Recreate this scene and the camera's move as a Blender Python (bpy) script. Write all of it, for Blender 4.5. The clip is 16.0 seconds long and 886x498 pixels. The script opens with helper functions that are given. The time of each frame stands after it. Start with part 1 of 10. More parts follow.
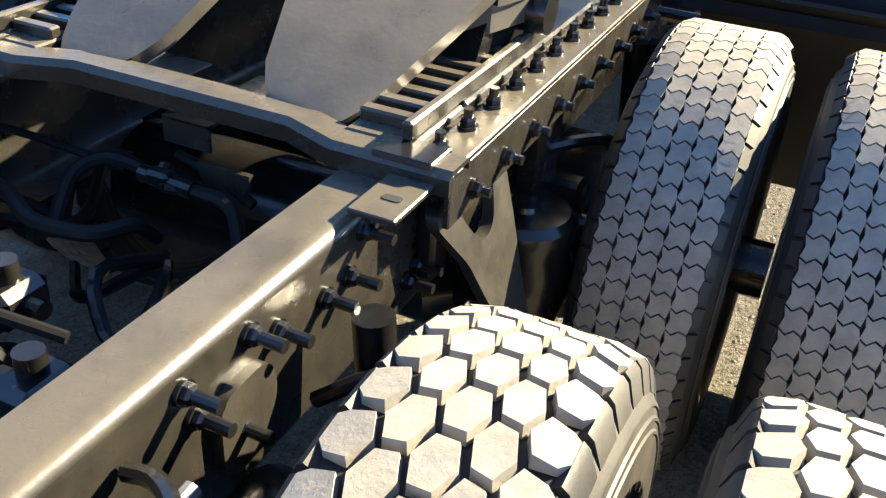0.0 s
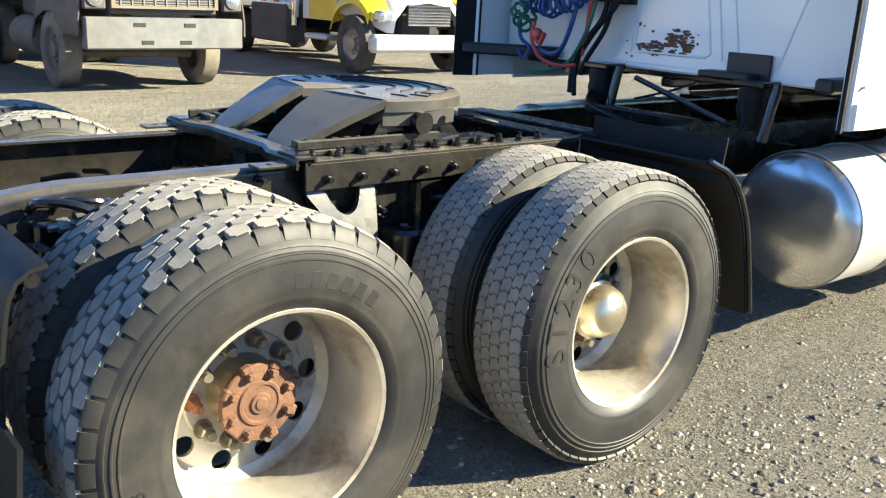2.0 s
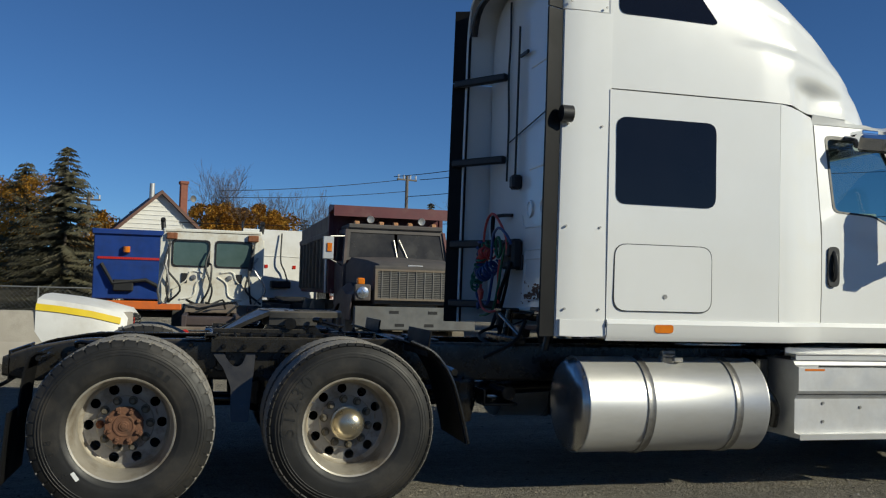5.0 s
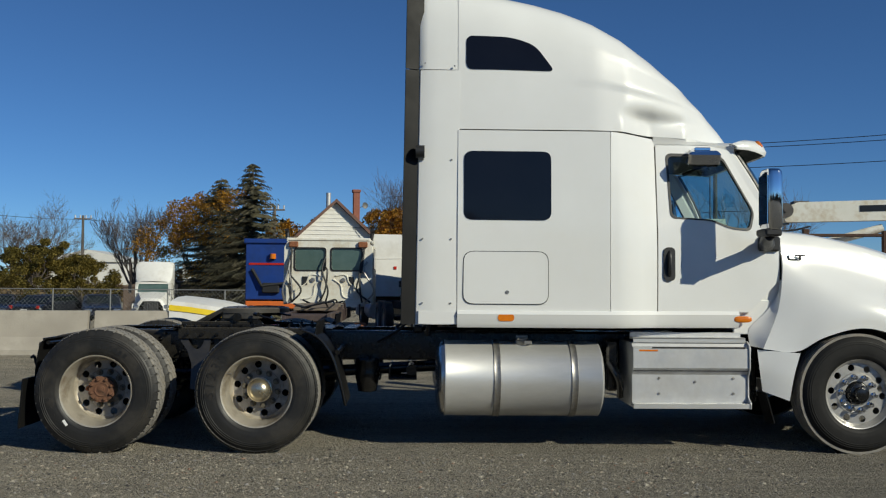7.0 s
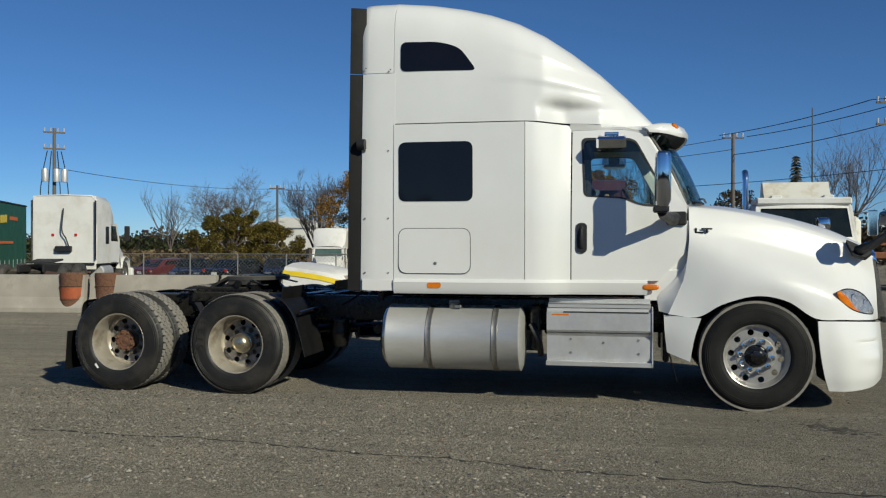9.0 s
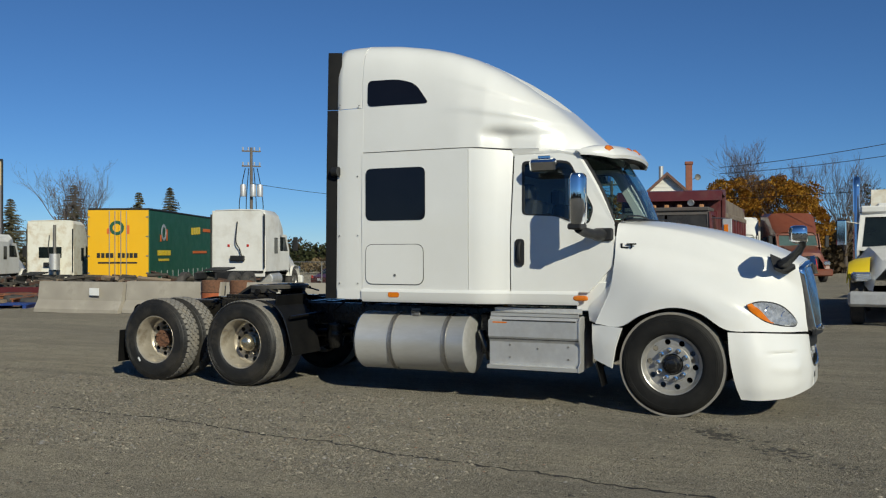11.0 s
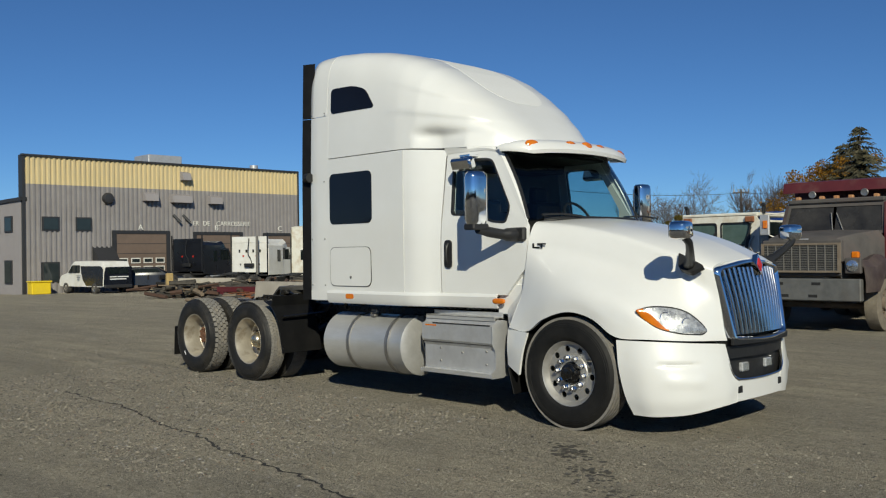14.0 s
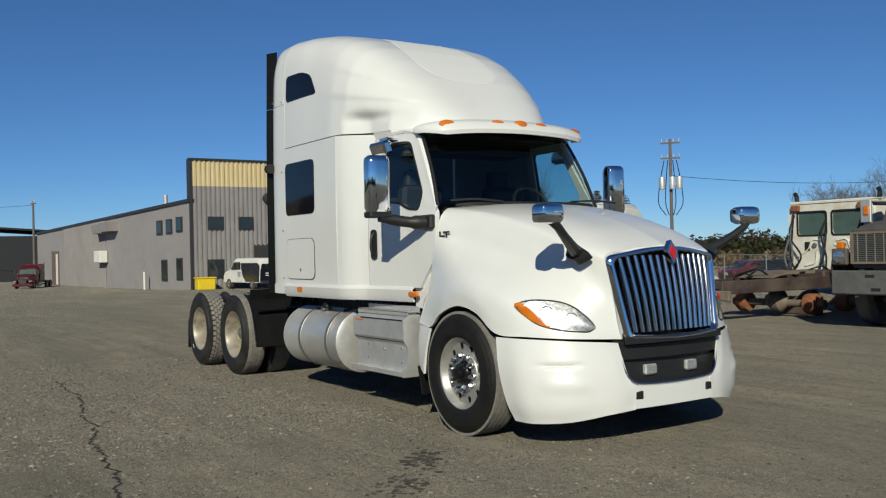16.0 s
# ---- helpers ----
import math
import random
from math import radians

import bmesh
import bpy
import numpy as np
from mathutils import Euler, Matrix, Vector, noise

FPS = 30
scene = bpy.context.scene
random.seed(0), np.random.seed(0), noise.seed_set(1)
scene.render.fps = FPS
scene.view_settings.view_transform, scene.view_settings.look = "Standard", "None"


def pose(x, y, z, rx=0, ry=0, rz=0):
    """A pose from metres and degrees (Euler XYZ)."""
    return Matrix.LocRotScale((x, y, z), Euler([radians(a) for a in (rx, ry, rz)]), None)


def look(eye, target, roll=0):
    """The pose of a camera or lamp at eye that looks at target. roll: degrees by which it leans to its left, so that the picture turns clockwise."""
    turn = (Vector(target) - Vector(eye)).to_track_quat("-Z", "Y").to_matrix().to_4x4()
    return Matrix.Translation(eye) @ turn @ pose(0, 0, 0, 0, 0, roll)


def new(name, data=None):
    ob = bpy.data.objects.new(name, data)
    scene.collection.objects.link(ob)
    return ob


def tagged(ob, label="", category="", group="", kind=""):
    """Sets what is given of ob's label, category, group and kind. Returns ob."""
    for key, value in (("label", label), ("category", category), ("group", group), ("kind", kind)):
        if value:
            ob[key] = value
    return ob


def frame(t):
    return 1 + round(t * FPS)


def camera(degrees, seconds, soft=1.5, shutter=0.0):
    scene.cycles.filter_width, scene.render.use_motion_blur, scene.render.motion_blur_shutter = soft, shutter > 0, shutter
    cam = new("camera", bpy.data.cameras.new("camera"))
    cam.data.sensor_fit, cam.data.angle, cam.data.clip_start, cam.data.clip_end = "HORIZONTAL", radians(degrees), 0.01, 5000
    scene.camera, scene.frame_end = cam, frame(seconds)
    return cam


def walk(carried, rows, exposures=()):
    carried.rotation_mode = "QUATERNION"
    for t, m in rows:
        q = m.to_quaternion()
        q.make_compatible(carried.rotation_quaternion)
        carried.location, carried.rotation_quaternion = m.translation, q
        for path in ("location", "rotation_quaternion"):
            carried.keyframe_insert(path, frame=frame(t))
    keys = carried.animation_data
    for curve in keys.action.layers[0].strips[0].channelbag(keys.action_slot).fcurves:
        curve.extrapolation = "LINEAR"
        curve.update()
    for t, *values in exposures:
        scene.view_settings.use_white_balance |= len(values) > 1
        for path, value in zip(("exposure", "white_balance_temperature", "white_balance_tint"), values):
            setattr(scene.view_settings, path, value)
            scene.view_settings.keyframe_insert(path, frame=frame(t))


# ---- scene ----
cam = camera(51.9, 16.0, soft=1.2)
PATH = [
    (0, (0.974, -0.616, 1.603), (0.295, 0.949, 0.559), 3.9),
    (0.5, (1.373, -0.756, 1.672), (0.364, 0.706, 0.753), 3.8),
    (1, (1.877, -0.828, 1.665), (0.603, 0.508, 0.895), 3.0),
    (1.5, (2.484, -0.972, 1.612), (1.09, 0.301, 0.952), 3.0),
    (2, (3.044, -1.025, 1.563), (1.561, 0.202, 1.017), 2.7),
    (2.5, (3.63, -1.068, 1.487), (2.063, 0.114, 1.103), 2.7),
    (3, (4.271, -1.08, 1.386), (2.64, 0.03, 1.059), 2.5),
    (3.5, (4.968, -0.901, 1.299), (3.266, 0.119, 1.047), 2.3),
    (4, (5.53, -0.472, 1.292), (3.718, 0.366, 1.171), 1.8),
    (4.5, (6.153, -0.026, 1.336), (4.259, 0.615, 1.384), 1.7),
    (5, (6.743, 0.441, 1.359), (4.808, 0.939, 1.449), 1.6),
    (5.2, (6.976, 0.64, 1.397), (5.03, 1.094, 1.491), 1.6),
    (7.3, (9.057, 2.99, 1.438), (7.059, 2.986, 1.519), 0.6),
    (7.5, (9.169, 3.213, 1.451), (7.171, 3.173, 1.532), 0.8),
    (8, (9.558, 3.858, 1.513), (7.563, 3.711, 1.505), 0.7),
    (8.5, (9.8, 4.535, 1.531), (7.818, 4.268, 1.509), 0.3),
    (11, (10.164, 8.089, 1.62), (8.346, 7.257, 1.625), -0.1),
    (11.5, (10.019, 8.767, 1.621), (8.238, 7.856, 1.63), -0.1),
    (12, (9.704, 9.367, 1.591), (7.98, 8.354, 1.603), -0.0),
    (12.5, (9.321, 9.942, 1.591), (7.665, 8.822, 1.6), -0.2),
    (13, (8.869, 10.476, 1.596), (7.285, 9.255, 1.602), -0.4),
    (13.5, (8.34, 10.96, 1.603), (6.838, 9.64, 1.607), -0.6),
    (14, (7.812, 11.427, 1.62), (6.392, 10.019, 1.628), -0.8),
    (14.5, (7.231, 11.802, 1.613), (5.86, 10.346, 1.62), -0.9),
    (15, (6.66, 12.167, 1.592), (5.345, 10.66, 1.597), -1.0),
    (15.5, (6.057, 12.433, 1.536), (4.848, 10.84, 1.54), -1.1),
    (16, (5.41, 12.644, 1.514), (4.311, 10.973, 1.521), -1.3),
]
walk(cam, [(t, look(eye, target, roll)) for t, eye, target, roll in PATH], exposures=[(0, 2.66, 8400, 6), (0.5, 2.22, 8200, 4), (1.0, 2.05, 8000, 2), (1.5, 2.22, 7600, 1), (2.0, 2.1, 7300, 2), (2.5, 1.45, 7100, 2), (3.0, 0.78, 7200, 3), (3.5, 0.36, 7150, 3), (4.0, 0.07, 6800, 3), (5.0, -0.30, 6550, 3), (7.5, -0.36, 6550, 3), (16, -0.38, 6650, 3)])

# world and sun: low autumn sun ahead of and beside the truck's right side
TO_SUN = Vector((1.2, 1.4, 1.0)).normalized()
SUN_EL = math.asin(TO_SUN.z)
SUN_ROT = math.atan2(TO_SUN.x, TO_SUN.y)
world = bpy.data.worlds.new("world")
scene.world = world
world.use_nodes = True
wt = world.node_tree
sky = wt.nodes.new("ShaderNodeTexSky")
sky.sky_type = 'NISHITA'
sky.sun_disc = False
sky.sun_elevation = SUN_EL
sky.sun_rotation = SUN_ROT
sky.altitude = 3000
sky.air_density = 1.0
sky.dust_density = 0.1
sky.ozone_density = 10.0
tone = wt.nodes.new("ShaderNodeHueSaturation")
tone.inputs["Saturation"].default_value = 1.0
wt.links.new(sky.outputs[0], tone.inputs["Color"])
wt.links.new(tone.outputs[0], wt.nodes["Background"].inputs[0])
wt.nodes["Background"].inputs[1].default_value = 0.100
sun = new("sun", bpy.data.lights.new("sun", 'SUN'))
sun.data.energy = 5.0
sun.data.angle = radians(0.53)
sun.data.color = (1.0, 0.935, 0.79)
sun.matrix_world = look(TO_SUN * 60, (0, 0, 0))
# ---- materials ----
def surf(name, c1, c2=None, scale=8.0, rough=0.6, rough2=None, metal=0.0, bump=0.0, bscale=60.0, coat=0.0, dirt=None, dscale=2.5, damt=0.5, spec=0.5, stretch=(1, 1, 1), perobj=0.0, settle=None):
    """Two tones mixed by fine noise, a coarser stain, uneven roughness and a fine relief."""
    m = bpy.data.materials.new(name)
    m.use_nodes = True
    nt = m.node_tree
    bs = nt.nodes["Principled BSDF"]
    tc = nt.nodes.new("ShaderNodeTexCoord")
    mp = nt.nodes.new("ShaderNodeMapping")
    mp.inputs["Scale"].default_value = stretch
    nt.links.new(tc.outputs["Object"], mp.inputs[0])

    def noise_node(sc, detail=6.0, r=0.6):
        n = nt.nodes.new("ShaderNodeTexNoise")
        n.inputs["Scale"].default_value = sc
        n.inputs["Detail"].default_value = detail
        n.inputs["Roughness"].default_value = r
        nt.links.new(mp.outputs[0], n.inputs["Vector"])
        return n

    def ramp(src, lo, hi, a, b):
        r = nt.nodes.new("ShaderNodeMapRange")
        r.inputs["From Min"].default_value, r.inputs["From Max"].default_value = lo, hi
        r.inputs["To Min"].default_value, r.inputs["To Max"].default_value = a, b
        nt.links.new(src, r.inputs["Value"])
        return r.outputs[0]

    def mix(fac, a, b):
        x = nt.nodes.new("ShaderNodeMix")
        x.data_type = 'RGBA'
        nt.links.new(fac, x.inputs[0])
        for sock, val in ((x.inputs[6], a), (x.inputs[7], b)):
            if isinstance(val, tuple):
                sock.default_value = (*val, 1)
            else:
                nt.links.new(val, sock)
        return x.outputs[2]

    c2 = c2 or tuple(min(1, v * 1.15) for v in c1)
    n1 = noise_node(scale)
    col = mix(ramp(n1.outputs[0], 0.3, 0.7, 0, 1), c1, c2)
    if dirt:
        n2 = noise_node(dscale, 8.0, 0.65)
        col = mix(ramp(n2.outputs[0], 0.48, 0.72, 0, damt), col, dirt)
    if perobj:
        oi = nt.nodes.new("ShaderNodeObjectInfo")
        hs = nt.nodes.new("ShaderNodeHueSaturation")
        nt.links.new(ramp(oi.outputs["Random"], 0, 1, 1 - perobj, 1 + perobj), hs.inputs["Value"])
        nt.links.new(col, hs.inputs["Color"])
        col = hs.outputs[0]
    if settle:
        # dust that lies on upward faces
        ge = nt.nodes.new("ShaderNodeNewGeometry")
        sx = nt.nodes.new("ShaderNodeSeparateXYZ")
        nt.links.new(ge.outputs["Normal"], sx.inputs[0])
        ml = nt.nodes.new("ShaderNodeMath")
        ml.operation = 'MULTIPLY'
        n5 = noise_node(9.0, 8.0, 0.6)
        nt.links.new(ramp(sx.outputs[2], 0.25, 0.85, 0, 1), ml.inputs[0])
        nt.links.new(ramp(n5.outputs[0], 0.30, 0.55, 0.55, 1), ml.inputs[1])
        col = mix(ml.outputs[0], col, settle)
    nt.links.new(col, bs.inputs["Base Color"])
    n3 = noise_node(scale * 0.6, 5.0)
    nt.links.new(ramp(n3.outputs[0], 0.3, 0.7, rough, rough if rough2 is None else rough2), bs.inputs["Roughness"])
    bs.inputs["Metallic"].default_value = metal
    bs.inputs["Specular IOR Level"].default_value = spec
    bs.inputs["Coat Weight"].default_value = coat
    bs.inputs["Coat Roughness"].default_value = 0.06
    if bump:
        n4 = noise_node(bscale, 8.0, 0.7)
        bp = nt.nodes.new("ShaderNodeBump")
        bp.inputs["Strength"].default_value = 1.0
        bp.inputs["Distance"].default_value = bump
        nt.links.new(n4.outputs[0], bp.inputs["Height"])
        nt.links.new(bp.outputs[0], bs.inputs["Normal"])
    return m


def glass_mat(name, tint=(0.8, 0.9, 0.9), rough=0.0):
    """Thin sheet glass: mirror-like at a slant, tinted clear else."""
    m = bpy.data.materials.new(name)
    m.use_nodes = True
    nt = m.node_tree
    nt.nodes.remove(nt.nodes["Principled BSDF"])
    tr = nt.nodes.new("ShaderNodeBsdfTransparent")
    tr.inputs[0].default_value = (*tint, 1)
    gl = nt.nodes.new("ShaderNodeBsdfGlossy")
    gl.inputs["Roughness"].default_value = rough
    lw = nt.nodes.new("ShaderNodeLayerWeight")
    lw.inputs[0].default_value = 0.5
    pw = nt.nodes.new("ShaderNodeMath")
    pw.operation = 'POWER'
    pw.inputs[1].default_value = 5.0
    nt.links.new(lw.outputs["Facing"], pw.inputs[0])
    sc = nt.nodes.new("ShaderNodeMath")
    sc.operation = 'MULTIPLY_ADD'
    sc.inputs[1].default_value, sc.inputs[2].default_value = 0.9, 0.05
    nt.links.new(pw.outputs[0], sc.inputs[0])
    mx = nt.nodes.new("ShaderNodeMixShader")
    nt.links.new(sc.outputs[0], mx.inputs[0])
    nt.links.new(tr.outputs[0], mx.inputs[1])
    nt.links.new(gl.outputs[0], mx.inputs[2])
    nt.links.new(mx.outputs[0], nt.nodes["Material Output"].inputs[0])
    return m


WHITE = surf("truck_white", (0.75, 0.75, 0.728), (0.79, 0.79, 0.768), 1.5, 0.28, 0.36, coat=0.5, bump=0.0004, bscale=5, dirt=(0.74, 0.73, 0.69), dscale=1.3, damt=0.5)
ROOFGREY = surf("roof_grey", (0.70, 0.70, 0.68), (0.75, 0.75, 0.73), 60, 0.5, 0.6, bump=0.0006, bscale=300)
BLACKGLASS = surf("tinted_glass", (0.006, 0.007, 0.012), (0.008, 0.009, 0.014), 3, 0.04, 0.05, spec=0.3)
RUBBER = surf("rubber", (0.012, 0.0118, 0.0112), (0.021, 0.020, 0.0185), 9, 0.46, 0.66, bump=0.0005, bscale=120, dirt=(0.072, 0.062, 0.049), dscale=3.5, damt=0.6, spec=0.45)
RUBBER_F = surf("front_rubber", (0.010, 0.010, 0.0098), (0.016, 0.0155, 0.015), 9, 0.55, 0.7, bump=0.0004, bscale=120, dirt=(0.032, 0.030, 0.027), dscale=3.0, damt=0.4, spec=0.22)
TREAD = surf("worn_tread", (0.17, 0.16, 0.145), (0.26, 0.245, 0.22), 25, 0.85, 0.95, bump=0.0012, bscale=90, dirt=(0.34, 0.29, 0.22), dscale=7, damt=0.6)
FORK = surf("dusty_casting", (0.016, 0.015, 0.013), (0.030, 0.027, 0.022), 22, 0.26, 0.4, bump=0.001, bscale=60, dirt=(0.036, 0.031, 0.024), dscale=8, damt=0.6, spec=0.8)
FLAP = surf("flap_rubber", (0.006, 0.006, 0.0065), (0.010, 0.010, 0.010), 6, 0.45, 0.6, bump=0.0008, bscale=25, dirt=(0.024, 0.022, 0.020), dscale=2, damt=0.35, spec=0.18)
BLACKPAINT = surf("chassis_black", (0.006, 0.006, 0.006), (0.010, 0.0095, 0.009), 12, 0.16, 0.30, coat=0.3, bump=0.0008, bscale=35, dirt=(0.025, 0.022, 0.018), dscale=5, damt=0.3)
DUSTBLACK = surf("dusty_black", (0.012, 0.011, 0.010), (0.022, 0.020, 0.016), 18, 0.20, 0.34, bump=0.0005, bscale=60, dirt=(0.034, 0.028, 0.021), dscale=6, damt=0.5, spec=0.55, settle=(0.085, 0.074, 0.057))
BLACKPLASTIC = surf("black_plastic", (0.014, 0.014, 0.015), (0.02, 0.02, 0.02), 30, 0.42, 0.55, bump=0.0003, bscale=250)
DARKVOID = surf("dark_interior", (0.012, 0.012, 0.013), (0.02, 0.02, 0.02), 5, 0.7)
CABIN = surf("cabin_trim", (0.012, 0.012, 0.012), (0.022, 0.021, 0.020), 12, 0.7, bump=0.0005, bscale=120)
ALU = surf("brushed_aluminium", (0.60, 0.595, 0.57), (0.70, 0.69, 0.665), 10, 0.34, 0.46, metal=0.55, stretch=(1, 0.25, 1), bump=0.0002, bscale=180, dirt=(0.46, 0.44, 0.39), dscale=3, damt=0.5)
ALUEND = surf("polished_tank_end", (0.58, 0.58, 0.57), (0.66, 0.655, 0.64), 6, 0.18, 0.28, metal=0.88, dirt=(0.30, 0.26, 0.19), dscale=4, damt=0.5)
ALUBOX = surf("dull_aluminium", (0.56, 0.56, 0.56), (0.64, 0.64, 0.63), 10, 0.42, 0.55, metal=0.55, bump=0.0002, bscale=150, dirt=(0.42, 0.40, 0.37), dscale=3, damt=0.5)
RIM = surf("rim_steel", (0.43, 0.385, 0.31), (0.57, 0.525, 0.44), 7, 0.30, 0.46, metal=0.45, bump=0.0004, bscale=80, dirt=(0.17, 0.115, 0.055), dscale=5, damt=0.9)
DISC = surf("wheel_disc_steel", (0.33, 0.31, 0.28), (0.46, 0.43, 0.385), 9, 0.30, 0.46, metal=0.4, bump=0.0006, bscale=60, dirt=(0.12, 0.088, 0.05), dscale=7, damt=0.9)
RIMF = surf("rim_polished", (0.42, 0.41, 0.39), (0.54, 0.525, 0.50), 8, 0.34, 0.46, metal=0.6, bump=0.0003, bscale=90, dirt=(0.33, 0.30, 0.25), dscale=5, damt=0.6)
BRASS = surf("hubcap_gold", (0.62, 0.54, 0.38), (0.70, 0.62, 0.46), 9, 0.22, 0.36, metal=0.9, dirt=(0.45, 0.38, 0.25), dscale=6, damt=0.5)
HUBRUST = surf("hub_rust", (0.115, 0.052, 0.030), (0.20, 0.098, 0.055), 34, 0.85, 0.95, bump=0.002, bscale=70, dirt=(0.05, 0.030, 0.021), dscale=18, damt=0.9)
BARREL = surf("oily_hub", (0.20, 0.155, 0.095), (0.30, 0.24, 0.15), 12, 0.3, 0.5, metal=0.3, dirt=(0.05, 0.038, 0.025), dscale=8, damt=0.8)
RUST = surf("rust", (0.21, 0.075, 0.032), (0.33, 0.13, 0.06), 30, 0.85, 0.95, bump=0.002, bscale=70, dirt=(0.10, 0.045, 0.025), dscale=14, damt=0.8)
CHROME = surf("chrome", (0.80, 0.81, 0.83), (0.84, 0.85, 0.86), 3, 0.05, 0.09, metal=1.0)
GREASYNUT = surf("greasy_nut", (0.12, 0.105, 0.08), (0.22, 0.195, 0.15), 22, 0.3, 0.5, metal=0.5, bump=0.0006, bscale=70, dirt=(0.035, 0.03, 0.024), dscale=9, damt=0.8)
STEEL = surf("bare_steel", (0.30, 0.29, 0.27), (0.42, 0.40, 0.37), 30, 0.35, 0.5, metal=0.8, bump=0.0004, bscale=90)
AMBER = surf("amber_lens", (0.62, 0.15, 0.008), (0.74, 0.21, 0.012), 20, 0.15, 0.25, coat=0.5)
REDLENS = surf("red_lens", (0.45, 0.02, 0.015), (0.5, 0.03, 0.02), 20, 0.15, 0.25, coat=0.5)
LAMP = surf("lamp_reflector", (0.62, 0.64, 0.66), (0.80, 0.82, 0.84), 40, 0.12, 0.3, metal=0.9)
LENS = surf("moulded_lens", (0.50, 0.51, 0.52), (0.80, 0.81, 0.82), 60, 0.08, 0.3, metal=0.4, bump=0.003, bscale=70, coat=0.6)
HEADLENS = surf("lamp_bowl", (0.28, 0.285, 0.29), (0.66, 0.67, 0.69), 24, 0.22, 0.4, metal=0.5, bump=0.004, bscale=22)
GRILLBAR = surf("dark_chrome", (0.52, 0.525, 0.53), (0.60, 0.605, 0.61), 6, 0.10, 0.17, metal=1.0)
CLEAR = glass_mat("clear_lens", (0.92, 0.93, 0.93), 0.0)
WINDSHIELD = glass_mat("windshield_glass", (0.46, 0.59, 0.585))
SIDEGLASS = glass_mat("side_glass", (0.86, 0.95, 0.955))
BLUEHOSE = surf("blue_hose", (0.015, 0.05, 0.18), None, 20, 0.4)
REDHOSE = surf("red_hose", (0.50, 0.055, 0.05), None, 20, 0.4)
GREENHOSE = surf("green_hose", (0.012, 0.12, 0.06), None, 20, 0.4)
YELLOWTAG = surf("yellow_tag", (0.6, 0.42, 0.03), None, 20, 0.5)
PLATE = surf("greased_plate", (0.040, 0.038, 0.035), (0.07, 0.065, 0.057), 14, 0.26, 0.42, bump=0.0006, bscale=40, dirt=(0.07, 0.062, 0.05), dscale=4, damt=0.5, settle=(0.130, 0.113, 0.087))
TYREMARK = surf("tyre_marking", (0.010, 0.010, 0.0095), (0.020, 0.019, 0.017), 20, 0.45, 0.6)
BADGE = surf("badge_black", (0.012, 0.012, 0.012), None, 5, 0.3)
REDPAINT = surf("badge_red", (0.45, 0.02, 0.02), None, 5, 0.3)
WHITESTICK = surf("white_sticker", (0.8, 0.8, 0.78), None, 8, 0.6)


